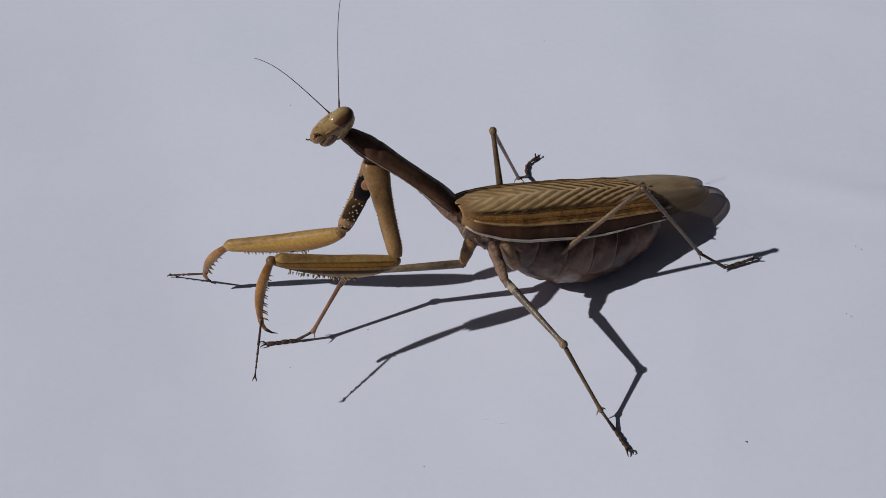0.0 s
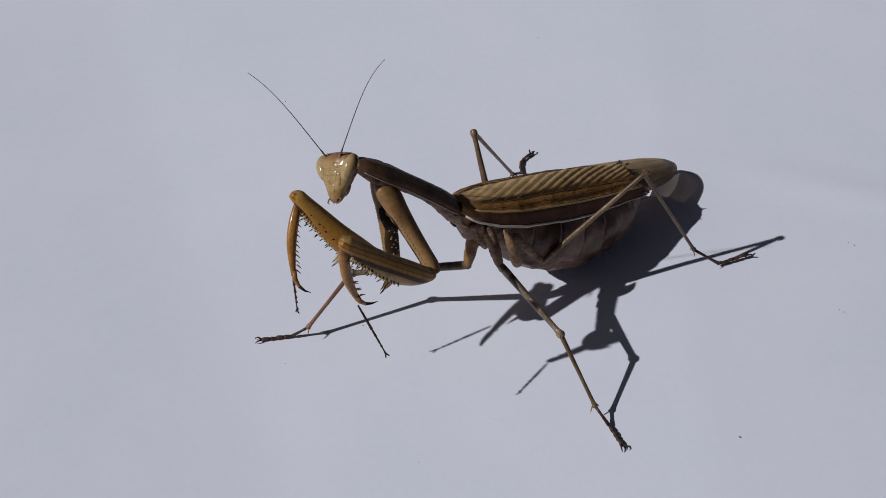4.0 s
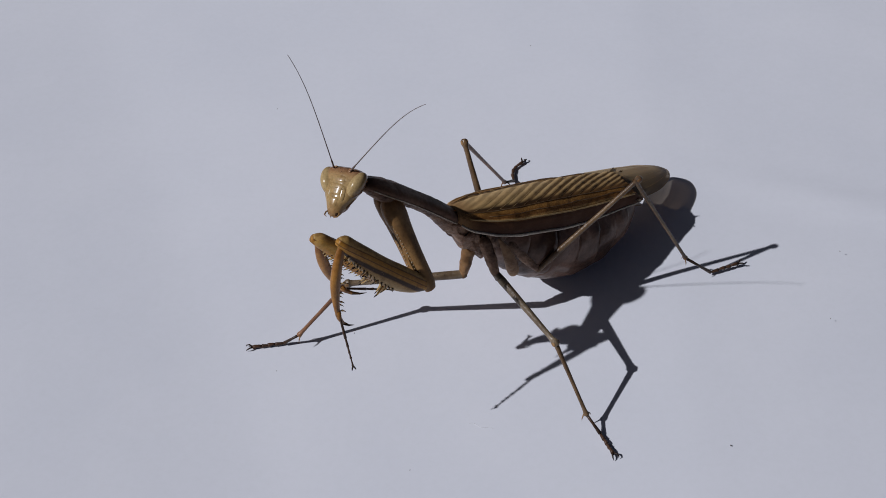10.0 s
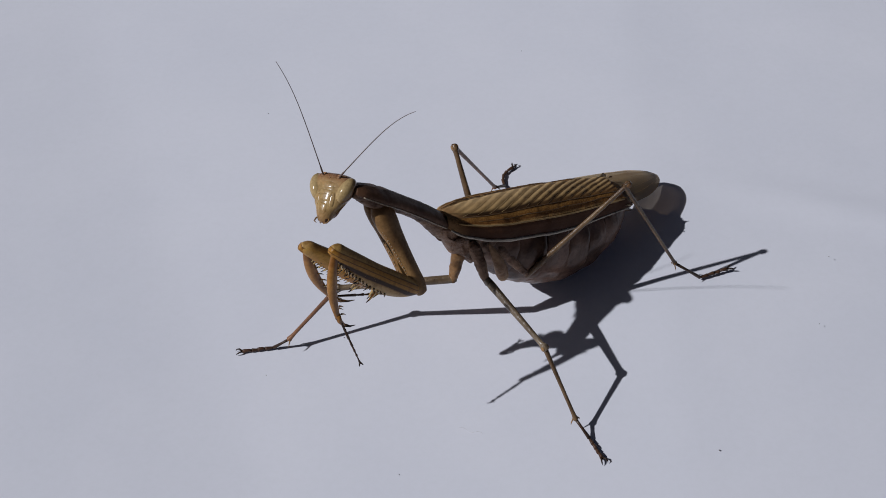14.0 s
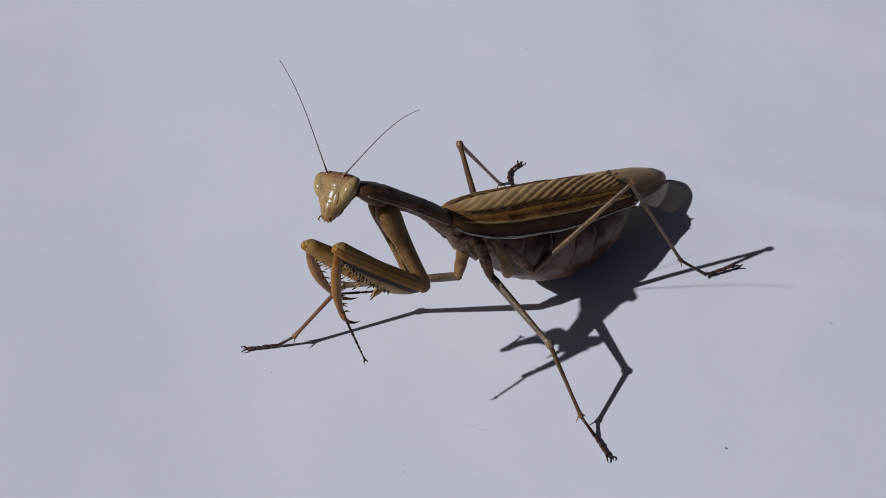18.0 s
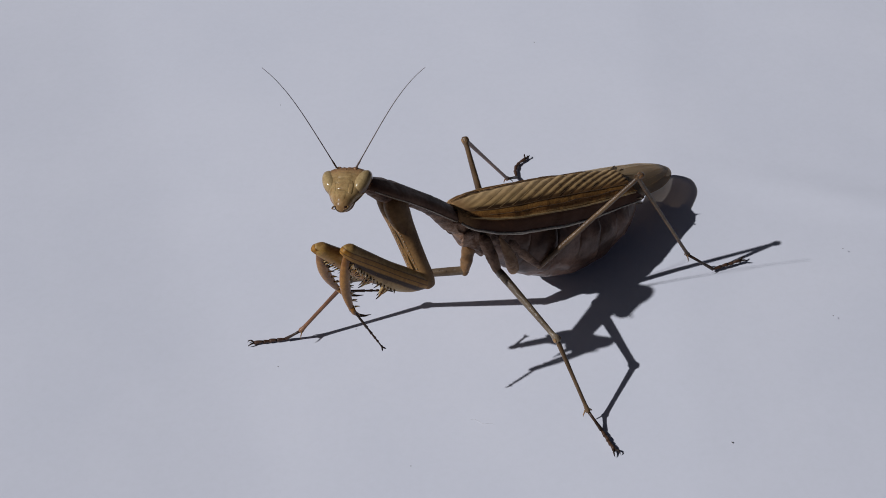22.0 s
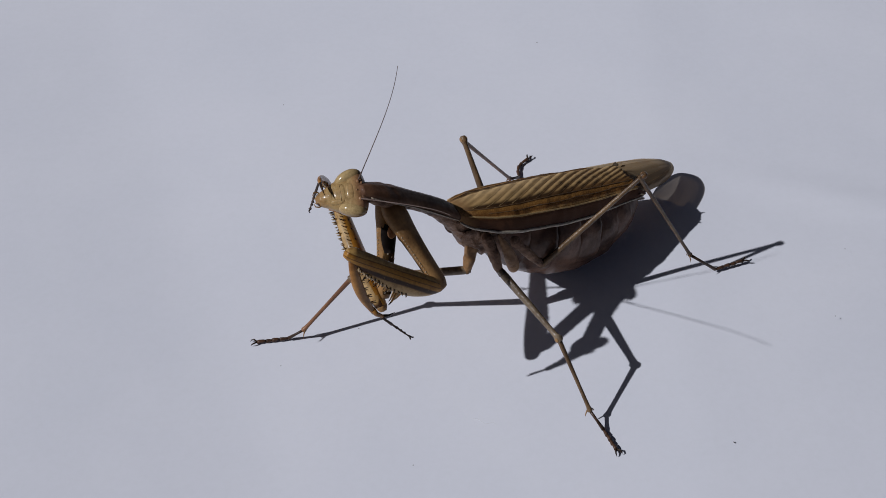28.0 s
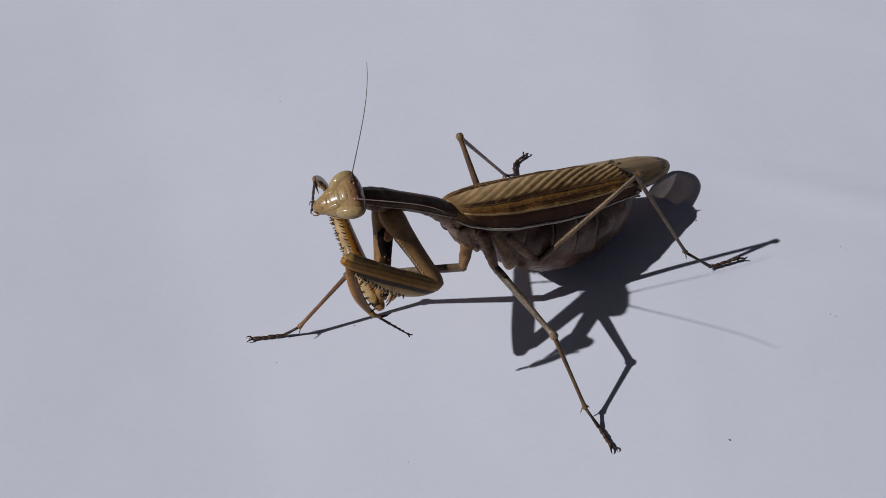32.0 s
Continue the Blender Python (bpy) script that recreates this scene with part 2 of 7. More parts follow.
    br = ramp(nt, [(0.35, (0.68, 0.62, 0.52)), (0.58, (1.0, 1.0, 1.0))])
    nt.links.new(blot.outputs["Fac"], br.inputs[0])
    nt.links.new(mixed(nt, 0.5, col, br.outputs[0], "MULTIPLY"), b.inputs["Base Color"])
    b.inputs["Roughness"].default_value = 0.68
    b.inputs["Specular IOR Level"].default_value = 0.14
    bumped(nt, b, cells.outputs["Distance"], 0.4, 0.00007)
    return m


def membrane_material():
    """Hindwing tip: thin tan skin, brown towards its outer margin and end, through which the sun shines."""
    m, nt, b = shader("wing_membrane")
    uv = nt.nodes.new("ShaderNodeUVMap")
    uv.uv_map = "UVMap"
    split = nt.nodes.new("ShaderNodeSeparateXYZ")
    nt.links.new(uv.outputs[0], split.inputs[0])
    co = nt.nodes.new("ShaderNodeTexCoord").outputs["Object"]
    n = noise_tex(nt, co, 420.0, 4.0, 0.6, (0.3, 1, 1))
    tone = ramp(nt, [(0.3, (0.60, 0.45, 0.25)), (0.7, (0.84, 0.71, 0.48))])
    nt.links.new(n.outputs["Fac"], tone.inputs[0])
    margin = ramp(nt, [(0.40, (0, 0, 0)), (0.56, (0.55, 0.55, 0.55)), (0.78, (1, 1, 1))])
    nt.links.new(split.outputs[1], margin.inputs[0])
    end = ramp(nt, [(0.80, (0, 0, 0)), (0.92, (1, 1, 1))])
    nt.links.new(split.outputs[0], end.inputs[0])
    brown = mixed(nt, 1.0, margin.outputs[0], end.outputs[0], "LIGHTEN")
    col = mixed(nt, mixed(nt, 1.0, brown, (0.85, 0.85, 0.85), "MULTIPLY"), tone.outputs[0], (0.14, 0.085, 0.04))
    nt.links.new(col, b.inputs["Base Color"])
    b.inputs["Roughness"].default_value = 0.4
    glow = nt.nodes.new("ShaderNodeBsdfTranslucent")
    nt.links.new(col, glow.inputs[0])
    thin = nt.nodes.new("ShaderNodeMixShader")
    thin.inputs[0].default_value = 0.3
    nt.links.new(b.outputs[0], thin.inputs[1])
    nt.links.new(glow.outputs[0], thin.inputs[2])
    clear = nt.nodes.new("ShaderNodeBsdfTransparent")
    clear.inputs[0].default_value = (0.95, 0.86, 0.74, 1)
    mix = nt.nodes.new("ShaderNodeMixShader")
    solid = ramp(nt, [(0.0, (0.50, 0.50, 0.50)), (1.0, (0.74, 0.74, 0.74))])
    nt.links.new(brown, solid.inputs[0])
    nt.links.new(solid.outputs[0], mix.inputs[0])
    nt.links.new(clear.outputs[0], mix.inputs[1])
    nt.links.new(thin.outputs[0], mix.inputs[2])
    nt.links.new(mix.outputs[0], nt.nodes["Material Output"].inputs[0])
    return m


PAPER = paper_material()
TABLE = chitin("table_top", (0.16, 0.12, 0.08), (0.10, 0.07, 0.045), 0.6, 6.0, 80.0, (1, 6, 1), 0.2)
WING = wing_material()
MEMBRANE = membrane_material()
EDGE = chitin("pale_wing_edge", (0.56, 0.49, 0.38), (0.40, 0.33, 0.24), 0.35)
WING_RIM = chitin("whitish_wing_rim", (0.68, 0.61, 0.50), (0.52, 0.45, 0.35), 0.35)
VEIN = chitin("wing_vein", (0.26, 0.165, 0.08), (0.14, 0.08, 0.036), 0.45)
VEIN_PALE = chitin("pale_wing_vein", (0.52, 0.36, 0.17), (0.40, 0.26, 0.11), 0.45)
BACK = chitin("pronotum_cuticle", (0.185, 0.094, 0.05), (0.07, 0.034, 0.019), 0.55, 300.0, 1500.0, (0.35, 1, 1), 0.5, 0.03)
BELLY = chitin("belly_cuticle", (0.285, 0.175, 0.112), (0.095, 0.052, 0.034), 0.42, 420.0, 1100.0, (1, 0.6, 1), 1.0, relief=0.0004)
GREYBROWN = chitin("abdomen_cuticle", (0.215, 0.125, 0.085), (0.06, 0.03, 0.019), 0.34, 260.0, 1300.0, (0.8, 1, 1), 0.6, 0.15, relief=0.00014)
FACE = banded("face_cuticle", 2, 3.4, [(0.0, (0.34, 0.195, 0.08)), (0.3, (0.43, 0.285, 0.12)), (0.68, (0.41, 0.275, 0.12)), (0.80, (0.38, 0.235, 0.105)), (0.90, (0.29, 0.15, 0.075)), (1.0, (0.22, 0.105, 0.052))],
              0.3, 1800.0, coat=0.3, wobble=0.1, thin=0.1, spots=0.4, centre=-1.6)
EYE = banded("eye_surface", 0, 1.3, [(0.0, (0.08, 0.033, 0.015)), (0.48, (0.14, 0.065, 0.028)), (0.62, (0.33, 0.205, 0.085)), (0.78, (0.45, 0.315, 0.14)), (1.0, (0.47, 0.34, 0.16))], 0.14, 3200.0, coat=0.4, wobble=0.3)
CROWN = chitin("crown_mark", (0.40, 0.22, 0.12), (0.26, 0.13, 0.06), 0.4, 600.0)
DARK = chitin("dark_cuticle", (0.045, 0.028, 0.018), (0.018, 0.012, 0.010), 0.35)
AMBER = chitin("amber_cuticle", (0.41, 0.195, 0.045), (0.22, 0.088, 0.017), 0.32, 420.0, coat=0.25, gloss=0.25)
COXA = chitin("coxa_cuticle", (0.35, 0.20, 0.078), (0.17, 0.09, 0.034), 0.42, 330.0, 2400.0, (0.5, 1, 1), speck=(0.06, 0.035, 0.015), thin=0.08, gloss=0.25)
BLACK_PATCH = chitin("black_patch", (0.03, 0.022, 0.02), (0.014, 0.011, 0.010), 0.45)
BROWN_PATCH = chitin("brown_patch", (0.14, 0.08, 0.03), (0.07, 0.042, 0.02), 0.45)
ORANGE_SPOT = chitin("eye_spot_cuticle", (0.52, 0.29, 0.15), (0.40, 0.19, 0.09), 0.45, 700.0)
SPINE = chitin("spine_cuticle", (0.52, 0.37, 0.17), (0.36, 0.22, 0.085), 0.3, 600.0, coat=0.2, thin=0.15)
WHITE_SPOT = chitin("white_spot", (0.76, 0.66, 0.52), (0.64, 0.52, 0.38), 0.5)
_outer = [(0.0, (0.44, 0.30, 0.145)), (0.2, (0.52, 0.355, 0.165)), (0.36, (0.44, 0.27, 0.10)), (0.42, (0.058, 0.026, 0.012)), (0.53, (0.05, 0.022, 0.011)), (0.58, (0.45, 0.225, 0.038)), (0.66, (0.43, 0.205, 0.033)),
          (0.69, (0.13, 0.062, 0.02)), (0.72, (0.43, 0.21, 0.036)), (0.82, (0.39, 0.185, 0.03)), (0.85, (0.14, 0.066, 0.021)), (0.885, (0.48, 0.30, 0.10)), (1.0, (0.40, 0.235, 0.075))]
FEMUR = banded("femur_outer", 2, 1.85, _outer, 0.42, wobble=0.16, coat=0.06, thin=0.0, spots=0.5, centre=-1.05)
CREAM = banded("femur_inner", 2, 1.85, [(0.0, (0.36, 0.15, 0.02)), (0.35, (0.41, 0.185, 0.026)), (0.6, (0.47, 0.24, 0.042)), (0.85, (0.50, 0.30, 0.08)), (1.0, (0.46, 0.27, 0.07))],
               0.36, coat=0.2, thin=0.12, spots=0.05, centre=-1.05)
LEG = chitin("walking_leg_cuticle", (0.19, 0.118, 0.058), (0.065, 0.036, 0.018), 0.28, 300.0, 1700.0, (0.4, 1, 1), 0.8, 0.12, relief=0.00016, speck=(0.04, 0.025, 0.015), gloss=0.3)
LEG_PALE = chitin("pale_leg_cuticle", (0.32, 0.185, 0.075), (0.15, 0.075, 0.028), 0.4, 300.0, 2400.0, (0.4, 1, 1), speck=(0.05, 0.03, 0.015), gloss=0.25)
HONEY = chitin("honey_cuticle", (0.29, 0.16, 0.068), (0.13, 0.068, 0.028), 0.38, 420.0, 1500.0, bump=0.7, relief=0.00016, thin=0.1)
LOBE = chitin("lobe_cuticle", (0.36, 0.22, 0.12), (0.19, 0.105, 0.055), 0.45, 420.0, 1100.0, bump=0.9, relief=0.0003)
SHIN = chitin("reddish_tibia_cuticle", (0.30, 0.145, 0.068), (0.13, 0.055, 0.026), 0.36, 320.0, 1900.0, (0.4, 1, 1), 0.6, 0.15, gloss=0.3)
LEG_GREY = chitin("grey_leg_cuticle", (0.28, 0.205, 0.125), (0.10, 0.066, 0.036), 0.34, 340.0, 1700.0, (0.4, 1, 1), 0.8, 0.12, relief=0.00016, speck=(0.04, 0.025, 0.015), gloss=0.3)
LEG_OLIVE = chitin("olive_leg_cuticle", (0.20, 0.15, 0.095), (0.06, 0.038, 0.022), 0.3, 300.0, 1500.0, (0.4, 1, 1), 0.9, 0.2, relief=0.0002, speck=(0.03, 0.02, 0.012), gloss=0.3)
RING = chitin("pale_ring_cuticle", (0.42, 0.33, 0.22), (0.24, 0.17, 0.10), 0.4, 500.0)
TARSUS = chitin("tarsus_cuticle", (0.088, 0.045, 0.026), (0.03, 0.018, 0.011), 0.42, gloss=0.25)
ANTENNA = chitin("antenna_cuticle", (0.19, 0.14, 0.12), (0.11, 0.08, 0.066), 0.5)
DUST = chitin("dust", (0.30, 0.28, 0.27), (0.18, 0.165, 0.155), 0.8)
FLUFF = chitin("fluff", (0.78, 0.77, 0.78), (0.68, 0.67, 0.68), 0.8)


# ---- mesh helpers (millimetres) ----
def part(name, bm, material, parent, label="", smooth=True):
    me = bpy.data.meshes.new(name)
    bmesh.ops.recalc_face_normals(bm, faces=bm.faces)
    for f in bm.faces:
        f.smooth = smooth
    bm.transform(Matrix.Scale(MM, 4))
    bm.to_mesh(me)
    bm.free()
    for m in material if isinstance(material, (list, tuple)) else (material,):
        me.materials.append(m)
    ob = new(name, me)
    ob.parent = parent
    return tagged(ob, label)


def again(ob, name, m, parent):
    """Another object on the mesh of ob, at the pose m (millimetres) under parent."""
    o = new(name, ob.data)
    o.parent = parent
    m = m.copy()
    m.translation = m.translation * MM
    o.matrix_local = m
    return o


def loft(secs, n=16, power=2.0, close=True):
    """A skin over cross-sections along x: (x, half width y, half height z, centre y, centre z)."""
    bm = bmesh.new()
    rings = []
    for x, ry, rz, cy, cz in secs:
        ring = []
        for i in range(n):
            a = 2 * math.pi * i / n
            c, s = math.cos(a), math.sin(a)
            k = (abs(c) ** power + abs(s) ** power) ** (-1 / power)
            ring.append(bm.verts.new((x, cy + ry * c * k, cz + rz * s * k)))
        rings.append(ring)
    for a, b in zip(rings, rings[1:]):
        for i in range(n):
            bm.faces.new((a[i], a[(i + 1) % n], b[(i + 1) % n], b[i]))
    if close:
        bm.faces.new(rings[0])
        bm.faces.new(rings[-1])
    return bm


def fine(stops, count):
    """Sections laid smoothly through the given ones."""
    a = np.array(stops, float)
    t = np.linspace(0, len(a) - 1, count)
    out = []
    for v in t:
        i = min(int(v), len(a) - 2)
        f = v - i
        p0, p1, p2, p3 = a[max(i - 1, 0)], a[i], a[i + 1], a[min(i + 2, len(a) - 1)]
        q = 0.5 * (2 * p1 + (p2 - p0) * f + (2 * p0 - 5 * p1 + 4 * p2 - p3) * f * f + (3 * p1 - p0 - 3 * p2 + p3) * f ** 3)
        q[1:3] = np.maximum(q[1:3], 0.02)
        out.append(tuple(q))
    return out


def tube(points, radii, n=8, bm=None):
    bm = bm or bmesh.new()
    pts = [Vector(p) for p in points]
    rings, side = [], None
    for i, p in enumerate(pts):
        d = (pts[min(i + 1, len(pts) - 1)] - pts[max(i - 1, 0)]).normalized()
        if side is None:
            side = d.cross(Vector((0.3, 0.5, 1))).normalized()
        side = (side - d * side.dot(d)).normalized()
        other = d.cross(side)
        r = radii[i] if isinstance(radii, (list, tuple)) else radii
        rings.append([bm.verts.new(p + (side * math.cos(2 * math.pi * k / n) + other * math.sin(2 * math.pi * k / n)) * r) for k in range(n)])
    for a, b in zip(rings, rings[1:]):
        for k in range(n):
            bm.faces.new((a[k], a[(k + 1) % n], b[(k + 1) % n], b[k]))
    bm.faces.new(rings[0])
    bm.faces.new(rings[-1])
    return bm


def ball(rx, ry, rz, at=(0, 0, 0), n=20, bm=None):
    bm = bm or bmesh.new()
    r = bmesh.ops.create_uvsphere(bm, u_segments=n, v_segments=max(6, n * 2 // 3), radius=1)
    bmesh.ops.transform(bm, matrix=Matrix.Translation(at) @ Matrix.Diagonal((rx, ry, rz, 1)), verts=r["verts"])
    return bm


def aim(ox, oy, oz, px, py, pz, qx, qy, qz):
    """The pose of a limb that starts at o, has its x axis through p and its z axis on the side of q (millimetres)."""
    o = Vector((ox, oy, oz))
    x = (Vector((px, py, pz)) - o).normalized()
    z = Vector((qx, qy, qz)) - o
    z = (z - x * z.dot(x)).normalized()
    y = z.cross(x)
    return Matrix.Translation(o * MM) @ Matrix((x, y, z)).transposed().to_4x4()


# ---- the sheet of paper and what it lies on ----
def build_ground():
    bm = bmesh.new()
    bmesh.ops.create_grid(bm, x_segments=8, y_segments=8, size=1)
    me = bpy.data.meshes.new("ground")
    bm.transform(Matrix.Translation((0, 0, -0.004)) @ Matrix.Scale(900, 4))
    for v in bm.verts:
        v.co.z = -0.004
    bm.to_mesh(me)
    bm.free()
    me.materials.append(TABLE)
    tagged(new("ground", me), "plain brown ground under the sheet of paper", "ground", kind="structure")
    bm = bmesh.new()
    nx, ny = 150, 120
    x0, x1, y0, y1 = -190.0, 190.0, -160.0, 170.0

    def height(x, y):
        h = 0.0
        # a soft crease that runs off to the side of the animal's tail
        d = (y - 16.0) + 0.223 * (x - 44.0)
        along = 1 / (1 + math.exp(-(x - 52.0) / 7.0))
        h += along * 0.55 * math.exp(-(d / 2.4) ** 2) + along * 0.012 * max(0.0, min(d, 60.0))
        h -= 0.035 * max(0.0, x - 35.0) + 0.0009 * max(0.0, min(x, 110.0) - 35.0) ** 2 * 0.35
        lean = max(0.0, -0.9 * x - 0.35 * y - 36.0)
        h += 0.06 * lean ** 2 / (10.0 + lean)        # the sheet rises a little to one side
        h += 0.25 * noise.noise(Vector((x / 60.0, y / 60.0, 3.1))) * min(1.0, max(0.0, (math.hypot(x, y) - 55) / 40))
        return h

    grid = [[bm.verts.new((x0 + (x1 - x0) * i / nx, y0 + (y1 - y0) * j / ny, 0)) for j in range(ny + 1)] for i in range(nx + 1)]
    for col in grid:
        for v in col:
            v.co.z = height(v.co.x, v.co.y)
    for i in range(nx):
        for j in range(ny):
            bm.faces.new((grid[i][j], grid[i + 1][j], grid[i + 1][j + 1], grid[i][j + 1]))
    rim = [grid[i][0] for i in range(nx + 1)] + [grid[nx][j] for j in range(1, ny + 1)] + [grid[i][ny] for i in range(nx - 1, -1, -1)] + [grid[0][j] for j in range(ny - 1, 0, -1)]
    low = [bm.verts.new((v.co.x, v.co.y, v.co.z - 0.12)) for v in rim]
    for k in range(len(rim)):
        bm.faces.new((rim[k], rim[(k + 1) % len(rim)], low[(k + 1) % len(rim)], low[k]))
    sheet = part("paper_sheet", bm, PAPER, None)
    tagged(sheet, "large plain white sheet of paper with a faint crease, lying flat in the sun", "paper", kind="structure")


build_ground()

# ---- the animal ----
mantis = new("praying_mantis")
tagged(mantis, "brown praying mantis with spiny forelegs and folded wings on white paper", "insect")


# pronotum: the long neck shield, from its rear end (x = 0) to the head
def build_pronotum():
    stops = [(-0.9, 1.3, 0.5, 0, -1.15), (0.3, 1.8, 0.8, 0, -1.05), (2.5, 1.9, 0.95, 0, -0.75), (6.0, 1.7, 1.0, 0, -0.4), (10.0, 1.65, 0.95, 0, -0.05),
             (13.0, 1.9, 0.9, 0, 0.2), (15.0, 2.0, 0.85, 0, 0.3), (17.0, 1.75, 0.8, 0, 0.3), (18.8, 1.35, 0.7, 0, 0.25), (19.8, 0.8, 0.5, 0, 0.15)]
    stops = [(x * 0.98, a, c, d, e) for x, a, c, d, e in stops]
    bm = loft(fine(stops, 40), 24, 2.2)
    bm.transform(Matrix.Translation((0, 0, 0.3)))
    for v in bm.verts:        # a low keel along the back and a groove across the front third
        if v.co.z > 0 and abs(v.co.y) < 0.4:
            v.co.z += 0.14 * (1 - abs(v.co.y) / 0.4)
        if v.co.z > 0.1:
            v.co.z -= 0.10 * math.exp(-((v.co.x - 14.6 + 0.25 * abs(v.co.y)) / 0.35) ** 2)
            v.co.z += 0.05 * noise.noise(v.co * 1.3)
    ob = part("pronotum", bm, BACK, mantis, "long dark brown pronotum with pale rims")
    for s in (1, -1):
        pts = [(x, s * (w + 0.03), c + 0.3 - 0.3 * h) for x, w, h, _, c in fine(stops[1:-1], 26)]
        part("pronotum_rim", tube(pts, 0.075, 6), EDGE, ob, "thin pale rim along the side")
    back = [(0.33 - 0.95 * math.cos(a), 1.75 * math.sin(a), -1.0) for a in np.linspace(-1.5, 1.5, 15)]
    part("pronotum_rim", tube(back, 0.075, 6), EDGE, ob, "thin pale rim round the rear end")
    under = [(-2.0, 1.3, 1.5, 0, -2.2), (0.5, 1.35, 1.4, 0, -1.75), (3.5, 1.2, 1.0, 0, -1.2), (7, 1.05, 0.75, 0, -0.7), (11, 1.05, 0.75, 0, -0.45), (15, 1.25, 0.9, 0, -0.5), (17.6, 1.0, 0.8, 0, -0.4), (19.2, 0.6, 0.5, 0, -0.2)]
    under = [(x * 0.95, a, c, d, e) for x, a, c, d, e in under]
    skin = loft(fine(under, 70), 48)
    for v in skin.verts:
        v.co += Vector((0, v.co.y, v.co.z + 1)).normalized() * (0.08 * noise.noise(v.co * 1.5) - 0.09 * abs(math.sin(1.5 * v.co.x - 1.1 * v.co.z)))
    part("underside", skin, BELLY, ob, "wrinkled grey-brown underside of the neck")
    neck = [(16.6, 1.0, 0.75, 0, 0.0), (18.3, 0.95, 0.75, 0, 0.0), (19.3, 0.7, 0.6, 0, 0.0)]
    part("neck", loft(fine(neck, 8), 14), BELLY, ob, "soft reddish-brown neck skin")
    return ob


HEAD_SECTIONS = [(-1.74, 0.95, 0.4, 0, -0.55), (-1.62, 1.75, 0.95, 0, -0.5), (-1.32, 2.4, 1.4, 0, -0.42), (-0.75, 2.78, 1.66, 0, -0.38), (0.05, 2.78, 1.72, 0, -0.35), (0.8, 2.55, 1.68, 0, -0.3), (1.7, 2.15, 1.52, 0, -0.2),
                 (2.6, 1.68, 1.34, 0, -0.05), (3.4, 1.24, 1.14, 0, 0.05), (4.1, 0.94, 0.92, 0, 0.1), (4.65, 0.62, 0.6, 0, 0.12), (4.9, 0.25, 0.25, 0, 0.12)]


def face_x(y, z):
    """How far forward the face lies at y, z."""
    rows = [r[0] for r in HEAD_SECTIONS]
    ry, rz, cx = (float(np.interp(-z, rows, [r[k] for r in HEAD_SECTIONS])) for k in (1, 2, 4))
    return cx + rz * max(0.0, 1 - (abs(y) / ry) ** 2.2) ** (1 / 2.2)


def face_plate(outline, lift, aside=0.0, n=16, m=12):
    """A raised plate on the face: (z, half width) from its top to its bottom edge, bulging by lift, its rim sunk into the face."""
    bm = bmesh.new()
    zs, ws = [o[0] for o in outline][::-1], [o[1] for o in outline][::-1]
    front, back = [], []
    for i in range(n + 1):
        z = outline[0][0] + (outline[-1][0] - outline[0][0]) * i / n
        w = float(np.interp(z, zs, ws))
        row, under = [], []
        for j in range(m + 1):
            f = 2 * j / m - 1
            y = aside + w * f
            rim = (1 - abs(f) ** 3) * (1 - abs(2 * i / n - 1) ** 4)
            row.append(bm.verts.new((face_x(y, z) - 0.06 + (lift + 0.06) * rim ** 0.6, y, z)))
            under.append(bm.verts.new((face_x(y, z) - 0.3, y, z)))
        front.append(row)
        back.append(under)
    for rows in (front, back):
        for p, q in zip(rows, rows[1:]):
            for j in range(m):
                bm.faces.new((p[j], q[j], q[j + 1], p[j + 1]))
    for i in range(n):
        for j in (0, m):
            bm.faces.new((front[i][j], front[i + 1][j], back[i + 1][j], back[i][j]))
    for j in range(m):
        for i in (0, n):
            bm.faces.new((front[i][j], front[i][j + 1], back[i][j + 1], back[i][j]))
    return bm


